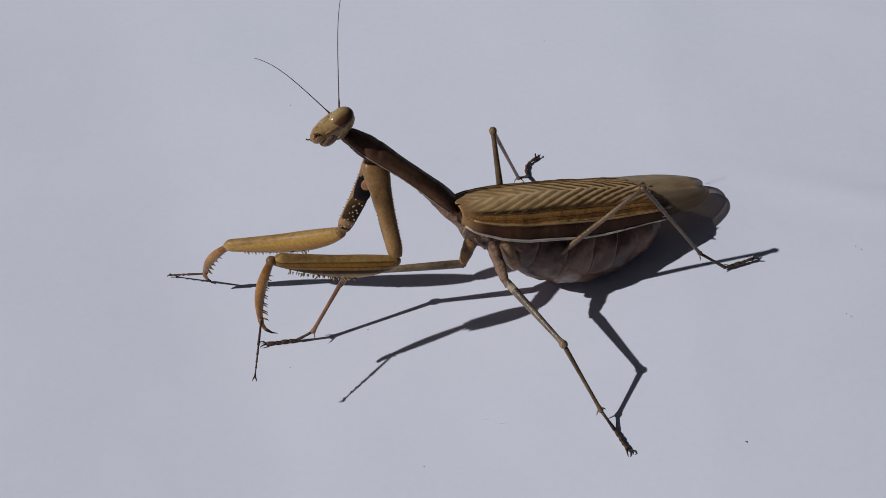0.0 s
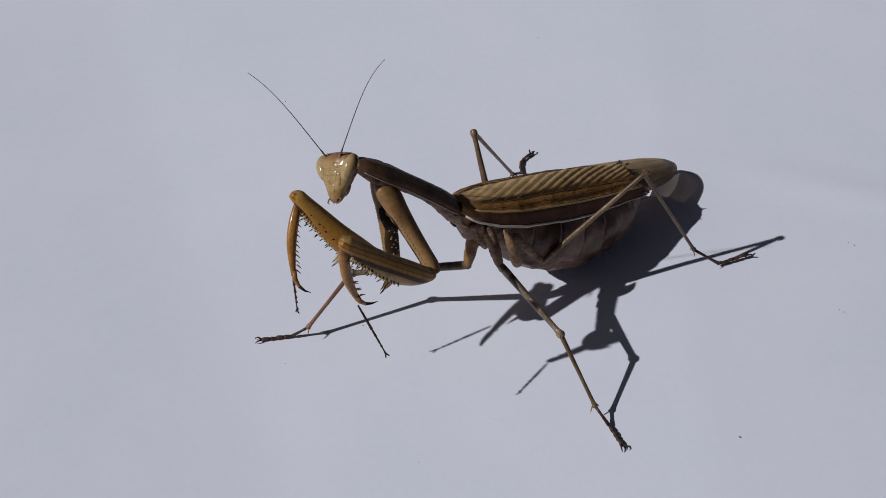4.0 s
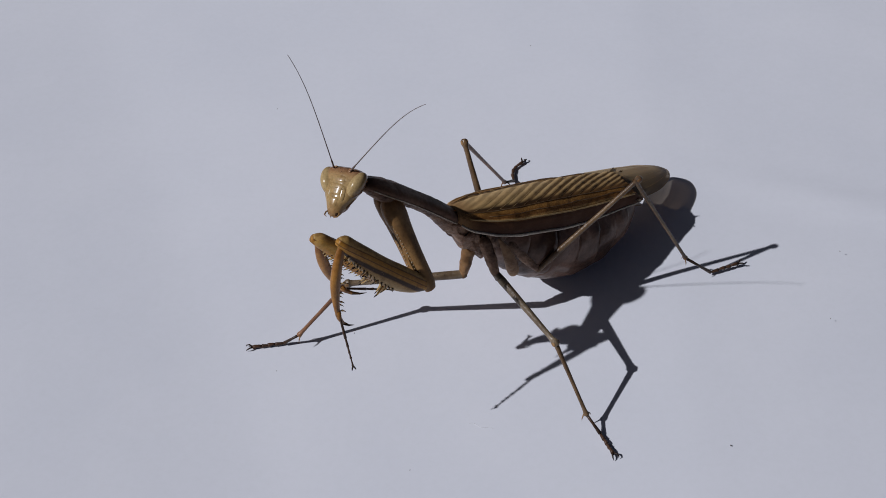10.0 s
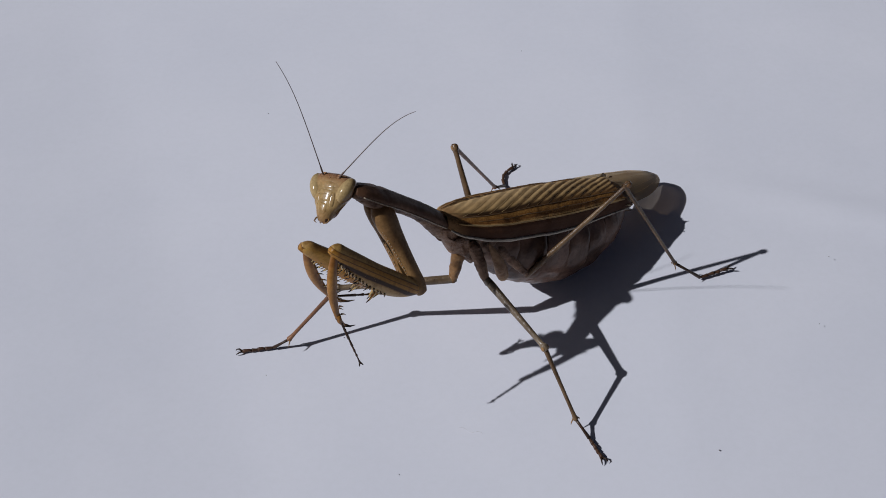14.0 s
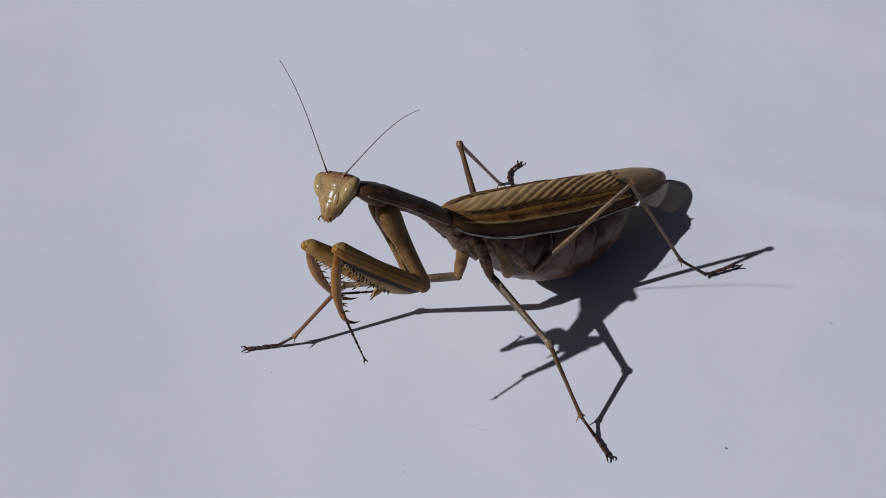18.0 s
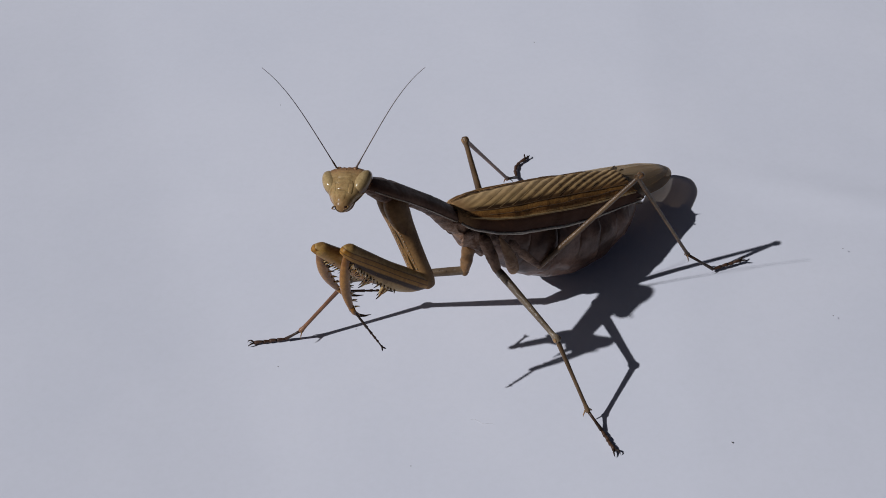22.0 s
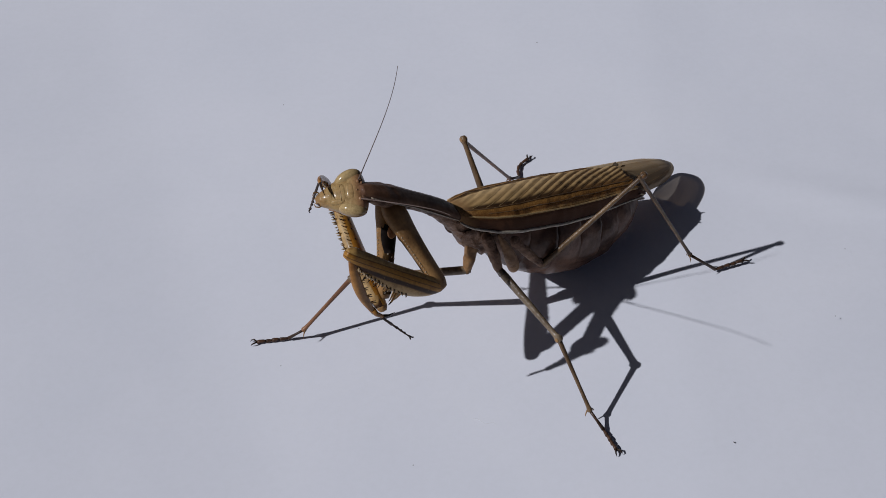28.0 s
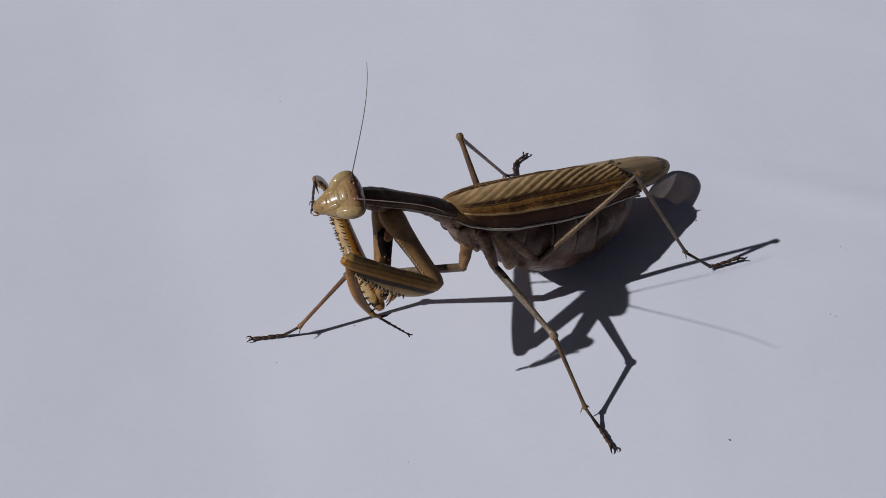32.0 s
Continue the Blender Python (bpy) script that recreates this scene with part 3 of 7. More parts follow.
def build_head():
    """Origin between the eyes; x to the front, y to the left, z to the crown."""
    bm = loft(fine(HEAD_SECTIONS, 64), 56, 2.2)
    bm.transform(Matrix(((0, 0, 1, 0), (0, 1, 0, 0), (-1, 0, 0, 0), (0, 0, 0, 1))))
    for v in bm.verts:
        y, z = abs(v.co.y), v.co.z
        if v.co.x > 0.2:
            v.co.x -= 0.12 * math.exp(-((y - 1.15) / 0.14) ** 2) * max(0.0, min(1.0, (z + 0.1) * 1.6))          # grooves between crown and eyes
            v.co.x -= 0.10 * math.exp(-(y / 0.12) ** 2) * max(0.0, min(1.0, (z - 0.6) * 2))
            v.co.x -= 0.09 * math.exp(-((y - 1.45 - 0.16 * z) / 0.3) ** 2) * (1 if -2.8 < z < -0.3 else 0)      # hollow cheeks
        v.co += v.co.normalized() * 0.035 * noise.noise(v.co * 2.2)
    ob = part("head", bm, FACE, mantis, "triangular tan head with glossy plates")
    for s in (1, -1):
        e = ball(1.5, 1.0, 1.95, n=40)
        e.transform(Matrix.Translation((-0.14, s * 1.83, -0.42)) @ Euler((radians(s * -19), radians(4), radians(s * 16))).to_matrix().to_4x4())
        part("eye", e, EYE, ob, "large glossy tan compound eye")
        dot = ball(0.03, 0.06, 0.06, n=10)
        dot.transform(Matrix.Translation((1.2, s * 2.3, -0.32)) @ Euler((0, 0, radians(s * 34))).to_matrix().to_4x4())
        part("pupil_spot", dot, DARK, ob, "tiny dark spot on the eye")
        part("antenna_socket", ball(0.24, 0.26, 0.24, (face_x(1.09, 1.02) - 0.02, s * 1.09, 1.02), 12), FACE, ob)
        part("ocellus", ball(0.08, 0.11, 0.11, (face_x(0.3, 1.05) - 0.01, s * 0.3, 1.1), 10), CROWN, ob, "tiny reddish simple eye")
        part("gena", face_plate([(-1.0, 0.1), (-1.6, 0.3), (-2.5, 0.26), (-3.1, 0.08)], 0.03, s * 1.0), FACE, ob, "smooth cheek plate")
        part("palp", tube([(0.2, s * 0.62, -4.0), (0.45, s * 0.95, -4.5), (0.7, s * 0.9, -4.9), (0.8, s * 0.5, -5.1)], [0.10, 0.10, 0.085, 0.04], 8), LEG_PALE, ob, "thin jointed mouth feeler")
        part("palp", tube([(0.0, s * 0.3, -4.4), (0.2, s * 0.38, -4.85), (0.35, s * 0.2, -5.05)], [0.09, 0.08, 0.04], 8), LEG_PALE, ob)
        part("mandible", ball(0.5, 0.36, 0.7, (0.25, s * 0.45, -4.1), 14), TARSUS, ob, "brown mandible")
        stripe = [(-0.75, s * 2.1, -1.4), (-0.55, s * 1.8, -2.1), (-0.4, s * 1.5, -2.8), (-0.25, s * 1.15, -3.5)]
        part("cheek_stripe", tube(stripe, [0.08, 0.15, 0.15, 0.06], 8), CROWN, ob, "dark reddish stripe below the eye")
    part("ocellus", ball(0.08, 0.11, 0.11, (face_x(0, 0.72) - 0.01, 0, 0.75), 10), CROWN, ob, "tiny reddish simple eye")
    for y, z in ((1.05, 1.2), (-1.0, 1.3)):
        part("crown_mark", ball(0.05, 0.36, 0.22, (face_x(y, z) - 0.01, y, z), 14), CROWN, ob, "faint reddish mark on the crown")
    part("frons_plate", face_plate([(0.38, 0.7), (0.1, 1.05), (-0.35, 1.15), (-0.62, 0.95)], 0.08), FACE, ob, "broad shield-shaped face plate")
    part("clypeus", face_plate([(-0.7, 0.95), (-1.2, 1.05), (-2.1, 0.85), (-2.35, 0.7)], 0.09), FACE, ob, "raised plate above the lip")
    part("face_ridge", tube([(face_x(y, -1.35 - 0.08 * y * y) + 0.07, y, -1.35 - 0.08 * y * y) for y in np.linspace(-0.95, 0.95, 17)], 0.05, 6), FACE, ob, "fine ridge across the face")
    part("labrum", face_plate([(-2.45, 0.62), (-2.9, 0.72), (-3.6, 0.6), (-4.1, 0.3)], 0.1), FACE, ob, "pale upper lip")
    for o in (ob, *ob.children):
        for v in o.data.vertices:
            v.co.y *= 1.07
    part("labium", ball(1.0, 1.25, 1.7, (-0.95, 0, -2.4), 22), BELLY, ob, "soft brown lower lip behind the jaws")
    part("nape", ball(1.15, 1.75, 1.35, (-1.15, 0, -0.25), 22), BELLY, ob, "reddish-tan back of the head")
    return ob


def build_antenna(parent):
    n, length = 30, 19.0
    pts, rad = [], []
    for i in range(n + 1):
        u = i / n
        pts.append((length * u, 0, 1.3 * (u - u ** 5)))
        rad.append(0.078 - 0.045 * u if i > 2 else 0.12)
    return part("antenna", tube(pts, rad, 6), ANTENNA, parent, "long thread-thin dark antenna")


def build_thorax():
    stops = [(1.2, 0.9, 0.8, 0, -1.4), (0.0, 1.4, 1.3, 0, -1.9), (-2.0, 2.1, 2.15, 0, -2.75), (-5.0, 3.0, 3.4, 0, -4.2), (-8.5, 3.4, 3.8, 0, -4.8), (-11.5, 3.2, 3.4, 0, -4.6), (-14.0, 2.4, 2.6, 0, -4.2)]
    bm = loft(fine(stops, 110), 84, 2.2)
    for v in bm.verts:        # folds and wrinkles
        across = v.co.x * 0.75 - v.co.z * 0.9 + 0.8 * noise.noise(v.co * 0.6)
        v.co += Vector((0, v.co.y, v.co.z + 4)).normalized() * (0.2 * noise.noise(v.co * 0.8) + 0.16 * (1 - 2 * abs(math.sin(1.9 * across))) + 0.05 * noise.noise(v.co * 3))
    ob = part("thorax", bm, BELLY, mantis, "grey-brown wrinkled thorax under the wings")
    for s in (1, -1):     # side plates with raised seams
        for x, a, y in ((-3.0, 30, 2.0), (-5.8, 24, 2.7), (-9.0, 16, 2.9)):
            p = ball(1.3, 0.45, 2.1, n=20)
            p.transform(Matrix.Translation((x, s * y, -4.2)) @ Euler((radians(s * -12), radians(a), 0)).to_matrix().to_4x4())
            for v in p.verts:
                v.co += Vector((0, s, 0)) * 0.16 * noise.noise(v.co * 1.6)
            part("side_plate", p, BELLY, ob)
    lobe = loft(fine([(-3.0, 0.1, 0.1, -1.2, 0), (-1.2, 0.6, 0.65, -0.4, 0), (0.8, 0.8, 0.85, 0, 0), (2.6, 0.85, 0.95, 0, 0), (4.2, 0.75, 0.85, 0, 0), (4.9, 0.4, 0.5, 0, 0)], 24), 16)
    lobe.transform(Matrix.Translation((-7.6, 6.0, -4.7)) @ Euler((0, radians(129), 0)).to_matrix().to_4x4())
    part("coxal_lobe", lobe, LOBE, ob, "short pale rounded lobe behind the middle leg")
    part("back_plate", loft(fine([(1.0, 1.2, 0.4, 0, -1.5), (-0.8, 1.8, 0.8, 0, -1.4), (-3.0, 2.2, 0.9, 0, -1.0), (-5, 2.0, 0.7, 0, -0.8)], 12), 16), BACK, ob, "dark brown plate between neck shield and wings")
    return ob


def build_abdomen():
    prof = fine([(-8, 3.3, 3.3, 0, -4.9), (-13, 5.2, 5.2, 0, -6.2), (-18, 6.5, 6.3, 0, -7.2), (-23, 6.9, 6.8, 0, -7.7), (-27.5, 6.8, 6.7, 0, -7.6), (-31.6, 6.2, 5.9, 0, -6.8),
                 (-35.2, 5.1, 4.9, 0, -5.6), (-37.8, 3.6, 3.5, 0, -4.4), (-39.5, 1.4, 1.4, 0, -3.4)], 73)
    core = part("abdomen", loft([(x, a * 0.965, b * 0.965, cy, cz) for x, a, b, cy, cz in prof], 28), GREYBROWN, mantis, "swollen grey-brown abdomen")
    for k in range(8):
        ring = prof[9 * k: 9 * k + 10]
        m = len(ring)
        secs = [(x, a * (0.98 + 0.02 * (i / (m - 1)) ** 0.7), b * (0.98 + 0.02 * (i / (m - 1)) ** 0.7), cy, cz) for i, (x, a, b, cy, cz) in enumerate(ring)]
        x, a, b, cy, cz = ring[-1]
        secs.append((x - 0.25, a * 0.97, b * 0.97, cy, cz))
        bm = loft(secs, 40)
        for v in bm.verts:
            v.co += Vector((0, v.co.y, v.co.z + 5.5)).normalized() * (0.3 * noise.noise(v.co * 0.5 + Vector((k * 7, 0, 0))) + 0.1 * noise.noise(v.co * 1.6) - 0.16 * abs(noise.noise(Vector((v.co.x * 0.35, v.co.y * 0.9, v.co.z * 0.9)) + Vector((k * 3, 5, 0)))))
        part("abdomen_segment", bm, GREYBROWN, core)
    for s in (1, -1):
        part("cercus", tube([(-37.6, s * 1.4, -3.2), (-39.0, s * 2.0, -3.0), (-40.4, s * 2.4, -3.0)], [0.5, 0.42, 0.18], 8), LEG, core, "short tapered tail feeler")
    return core


# ---- wings: u runs from the shoulder to the tip, v from the back's middle to the outer edge ----
WING_WIDTH = [(0.0, 1.7), (0.02, 2.6), (0.05, 3.3), (0.12, 4.3), (0.22, 4.9), (0.40, 5.0), (0.58, 4.7), (0.74, 4.2), (0.86, 3.6), (0.90, 3.25), (0.94, 2.7), (0.967, 2.1), (0.985, 1.5), (0.995, 0.9), (1.0, 0.15)]


def lerp_table(table, u):
    return float(np.interp(u, [a for a, _ in table], [b for _, b in table]))


def wing_point(u, v, side, lift=0.0):
    w = lerp_table(WING_WIDTH, u)
    top = 0.55 + 1.4 * math.sin(math.pi * min(1, u * 1.02)) ** 0.8 + 0.55 * max(0.0, (u - 0.6) / 0.4) ** 1.5 - 2.0 * max(0.0, (u - 0.88) / 0.12) ** 2 + (0.12 if side > 0 else -0.35)
    steep = 1.0 - 0.55 * max(0.0, (u - 0.5) / 0.5)
    theta = radians(-14 + 96 * v)
    r = w + lift
    if v < 0.46 and u > 0.04:      # pleats between the oblique veins, and a slightly uneven skin
        g = (0.46 - v) / 0.42
        order = (u - 0.05 - 0.15 * g) / (0.048 + 0.006 * g)
        r -= 0.085 * math.cos(math.tau * order) * min(1, g * 5) * min(1, max(0, (0.9 - u) * 8)) * (0.4 + 0.6 * min(1, max(0, order / 6)))
    r += (0.16 * noise.noise(Vector((u * 14, v * 3, side * 5.0))) + 0.07 * noise.noise(Vector((u * 45, v * 7, side * 3.0)))) * min(1, u * 12)
    droop = (0.98 - 0.22 * max(0.0, 1 - u / 0.45)) * steep
    return Vector((0.5 - 48.6 * u, side * r * math.sin(theta), top - w * droop + r * droop * math.cos(theta) - 0.35 * max(0.0, v - 0.75) / 0.25 * steep))


def wing_cut(v, side):
    """How far the forewing reaches; its worn end is ragged, the left one longest at its outer edge, the right one shortest."""
    return 0.712 + (0.025 * v + 0.055 * v ** 3 if side > 0 else -0.13 * v) + 0.008 * noise.noise(Vector((v * 9, side * 4.0, 1.3))) + 0.006 * noise.noise(Vector((v * 31, side * 2.0, 5.3)))


def build_wing(side):
    bm = bmesh.new()
    uvl = bm.loops.layers.uv.new("UVMap")
    nu, nv = 130, 40
    at = {}

    def sheet(lift):
        rows = []
        for i in range(nu + 1):
            row = []
            for j in range(nv + 1):
                v = j / nv
                u = wing_cut(v, side) * i / nu
                row.append(bm.verts.new(wing_point(u, v, side, lift)))
                at[row[-1]] = (u, v)
            rows.append(row)
        return rows

    grid, back = sheet(0.0), sheet(-0.09)
    for i in range(nu):
        for j in range(nv):
            bm.faces.new((grid[i][j], grid[i + 1][j], grid[i + 1][j + 1], grid[i][j + 1]))
            bm.faces.new((back[i][j], back[i][j + 1], back[i + 1][j + 1], back[i + 1][j]))
    for i in range(nu):
        for j in (0, nv):
            bm.faces.new((grid[i][j], back[i][j], back[i + 1][j], grid[i + 1][j]))
    for j in range(nv):
        for i in (0, nu):
            bm.faces.new((grid[i][j], grid[i][j + 1], back[i][j + 1], back[i][j]))
    for f in bm.faces:
        for l in f.loops:
            l[uvl].uv = at[l.vert]
    ob = part("forewing", bm, WING, mantis, "folded leathery brown forewing with dark oblique veins and a worn end")

    def line(a, b, bend, n=16, lift=0.02):
        pts = []
        for k in range(n + 1):
            v = a[1] + (b[1] - a[1]) * (k / n) + bend * math.sin(math.pi * k / n)
            pts.append(wing_point(min(a[0] + (b[0] - a[0]) * k / n, wing_cut(v, side) - 0.004 + 0.0003 * k), v, side, lift))
        return pts

    part("wing_edge", tube([wing_point(0.01 + (0.765 if side > 0 else 0.565) * k / 40, 1.0, side, 0.05) for k in range(41)], [0.11 + 0.12 * math.sin(math.pi * min(1, k / 40 + 0.12)) for k in range(41)], 8), WING_RIM, ob, "whitish outer edge of the wing")
    part("vein", tube(line((0.03, 0.70), (0.74, 0.74), 0.01, 30), 0.13, 6), VEIN_PALE, ob, "pale main vein")
    part("vein", tube(line((0.02, 0.50), (0.72, 0.50), -0.02, 30), 0.06, 6), VEIN, ob)
    rng = random.Random(5 + side)
    for k in range(13):       # oblique veins, from the dark stripe back to the wing's inner edge; the hinder ones are broad and dark
        u = 0.05 + 0.048 * k
        end = min(u + 0.15 + 0.006 * k, 0.705)
        reach = (end - u) / (0.15 + 0.006 * k)
        rad = [0.032 * (0.35 + 0.75 * math.sin(math.pi * (0.12 + 0.8 * q / 16))) * rng.uniform(0.9, 1.1) for q in range(17)]
        part("vein", tube(line((u, 0.46), (end, 0.46 - 0.40 * reach), 0.0, lift=0.03), rad, 6), VEIN if k > 3 else VEIN_PALE, ob)
    for k in range(4):
        u = 0.1 + 0.17 * k
        part("vein", tube(line((u, 0.60 - 0.012 * k), (min(u + 0.2, 0.72), 0.58), 0.015), 0.05, 6), VEIN, ob)
    return ob


def build_torn_flaps(parent):
    """Small pale frayed scraps that stand up along the worn end of the forewing."""
    for k, (u, v, high, wide) in enumerate(((0.708, 0.03, 0.62, 0.036), (0.735, 0.1, 0.42, 0.02), (0.725, 0.46, 0.55, 0.02), (0.752, 0.9, 0.5, 0.022))):
        bm = bmesh.new()
        rows = []
        for i in range(9):
            f = i / 8
            base = wing_point(u + wide * (f - 0.5), v, 1, 0.0)
            out = (wing_point(u, v, 1, 1.0) - wing_point(u, v, 1, 0.0)).normalized()
            up = high * math.sin(math.pi * f) ** 0.6 * (1 + 0.4 * math.sin(7.0 * f + k))
            rows.append([bm.verts.new(base + out * (up * j / 3) - Vector((0.35 * up * j / 3, 0, 0))) for j in range(4)])
        for a, c in zip(rows, rows[1:]):
            for j in range(3):
                bm.faces.new((a[j], a[j + 1], c[j + 1], c[j]))
        bmesh.ops.solidify(bm, geom=bm.faces, thickness=0.06)
        part("torn_flap", bm, EDGE if k != 1 else VEIN, parent, "small frayed flap at the worn end of the wing")


def hindwing_point(f, v, side, lift=0.0):
    """f runs from under the forewing to the tip, v from the inner to the outer edge; the two lie one upon the other, and the right one hangs down on its far side."""
    hang = 0.0
    if side < 0:
        hang, v = max(0.0, v - 0.55) / 0.45, min(1.0, v / 0.55)
    w = (3.35 - 0.5 * f) * math.sqrt(max(0.0, 1 - (max(0.0, f - 0.62) / 0.38) ** 2.3)) + 0.05
    y = (0.25 - 2.1 * f ** 2 if side > 0 else -0.15 - 2.5 * f ** 2) + side * (2 * v - 1) * w
    z = 1.32 - (0.115 if y > -1.4 else 0.15) * (y + 1.4) ** 2 - 1.3 * f ** 3 - 0.2 * f ** 10
    z += 0.05 * math.sin(v * 30) * (1 - f) + 0.12 * noise.noise(Vector((f * 5, v * 4, side * 2.0)))
    deep = 5.0 * (1 - f ** 7)
    y += 0.6 * deep * hang ** 2 - lift * min(1.0, 3 * hang)
    return Vector((-30.0 - 19.9 * f, y, z - 0.25 * (1 - f) + (0.0 if side > 0 else -0.14) - deep * hang + lift))


def build_hindwing(parent, side):
    bm = bmesh.new()
    uvl = bm.loops.layers.uv.new("UVMap")
    n, m = 40, 28
    at = {}
    for lift in (0.0, -0.05):
        rows = []
        for i in range(n + 1):
            f = 1 - (1 - i / n) ** 1.5
            row = [bm.verts.new(hindwing_point(f, j / m, side, lift)) for j in range(m + 1)]
            for j, vert in enumerate(row):
                at[vert] = (f, j / m)
            rows.append(row)
        for i in range(n):
            for j in range(m):
                bm.faces.new((rows[i][j], rows[i + 1][j], rows[i + 1][j + 1], rows[i][j + 1]))
    for f in bm.faces:
        for l in f.loops:
            l[uvl].uv = at[l.vert]
    ob = part("hindwing_tip", bm, MEMBRANE, parent, "thin translucent tan tip of the hindwing")
    for k in range(6):        # fine ribs that run out to the tip
        v = 0.12 + 0.15 * k
        part("vein", tube([hindwing_point(0.25 + 0.68 * q / 14, v + (0.5 - v) * 0.25 * (q / 14) ** 2, side, 0.01) for q in range(15)], 0.014, 5), VEIN_PALE, ob)


# ---- forelegs ----
def spine_mesh(parent, r=0.17, dark=0.58, label="pale brown spine with a dark tip"):
    ob = part("spine", tube([(0, 0, 0.1), (0.03, 0, -0.3), (0.06, 0, -0.5), (0.12, 0, -0.78), (0.22, 0, -1.0)], [r, r * 0.75, r * 0.6, r * 0.36, 0.02], 6), [SPINE, DARK], parent, label)
    for p in ob.data.polygons:
        p.material_index = 1 if p.center.z < -dark * MM else 0
    return ob


def spine_at(first, parent, x, y, z, size, lean_x=0.0, lean_y=0.0):
    return again(first, "spine", Matrix.Translation((x, y, z)) @ Euler((radians(lean_y), radians(lean_x), 0)).to_matrix().to_4x4() @ Matrix.Scale(size, 4), parent)


def build_fore_coxa(side):
    ob = part("fore_coxa", loft(fine([(-1.9, 0.7, 1.1, 0, 0.1), (-0.8, 1.1, 1.75, 0, 0.05), (1.0, 1.2, 1.82, 0, 0.0), (3.0, 1.1, 1.5, 0, 0), (6, 1.0, 1.25, 0, 0), (9.0, 0.95, 1.15, 0, 0), (11.2, 0.95, 1.1, 0, 0), (12.4, 0.65, 0.8, 0, 0)], 30), 20, 2.3),
              COXA, mantis, "tan speckled coxa of the raptorial foreleg")
    inner = -side
    # dark inner face with a pale eye spot and rows of white dots

    def patch(name, x0, x1, mat, label, grow=0.06):
        bm = bmesh.new()
        rows = []
        for i in range(9):
            x = x0 + (x1 - x0) * i / 8
            ry, rz = np.interp(x, [0.4, 3, 6, 9, 12], [1.14, 1.1, 1.0, 0.95, 0.85]), np.interp(x, [0.4, 3, 6, 9, 12], [1.6, 1.45, 1.25, 1.15, 1.0])
            squeeze = 0.55 + 0.45 * math.sin(math.pi * (i + 0.6) / 9.2)
            row = []
            for j in range(9):
                a = (j / 8 - 0.5) * 2.5 * squeeze
                c, s = math.cos(a), math.sin(a)
                k = (abs(c) ** 2.3 + abs(s) ** 2.3) ** (-1 / 2.3)
                row.append(bm.verts.new((x, inner * (ry + grow) * c * k, (rz + grow) * s * k)))
            rows.append(row)
        for a, b in zip(rows, rows[1:]):
            for j in range(8):
                bm.faces.new((a[j], a[j + 1], b[j + 1], b[j]))
        bmesh.ops.solidify(bm, geom=bm.faces, thickness=0.05)
        part(name, bm, mat, ob, label)

    patch("dark_patch", 1.0, 6.2, BLACK_PATCH, "black patch on the inner face")
    patch("brown_patch", 5.9, 11.8, BROWN_PATCH, "dark brown inner face", 0.05)
    spot = ball(1.0, 0.10, 0.85, (3.3, inner * 1.12, 0.1), 18)
    part("eye_spot", spot, ORANGE_SPOT, ob, "cream eye spot")
    dot = None
    rng = random.Random(11)
    for i in range(17):
        x = 6.3 + 5.2 * i / 16 + rng.uniform(-0.15, 0.15)
        z = (0.55, -0.15, -0.6, 0.25)[i % 4] + rng.uniform(-0.12, 0.12)
        y = inner * (np.interp(x, [6, 9, 12], [1.05, 1.0, 0.9]) * (1 - 0.14 * z * z))
        if dot is None:
            dot = part("white_dot", ball(0.12, 0.05, 0.12, n=8), WHITE_SPOT, ob, "tiny white dot")
            dot.location = Vector((x, y, z)) * MM
        else:
            again(dot, "white_dot", Matrix.Translation((x, y, z)) @ Matrix.Scale(rng.uniform(0.7, 1.25), 4), ob)
    tooth = None
    for z, count in ((1.0, 22), (-1.0, 22)):
        for i in range(count):
            x = 1.0 + 10.8 * i / count
            m = Matrix.Translation((x, side * 0.12, z * np.interp(x, [1, 3, 6, 9, 12], [1.62, 1.43, 1.23, 1.13, 0.98]))) @ (Matrix.Identity(4) if z < 0 else Euler((math.pi, 0, 0)).to_matrix().to_4x4()) @ Matrix.Scale(0.75 + 0.35 * ((i * 5) % 3) / 2, 4)
            if tooth is None:
                tooth = part("tooth", tube([(0, 0, 0.1), (0.02, 0, -0.1), (0.06, 0, -0.24)], [0.11, 0.085, 0.02], 5), RING, ob, "small pale blunt tooth")
                tooth.matrix_local = Matrix.Translation(m.translation * MM) @ m.to_3x3().to_4x4()
            else:
                again(tooth, "tooth", m, ob)
    return ob


FEMUR_EDGE = ([0, 2.5, 5.5, 9.0, 12.8, 15.5, 17.1], [0.9, 2.3, 2.85, 2.72, 2.03, 1.37, 0.98])        # how deep the spiny lower edge lies along the femur


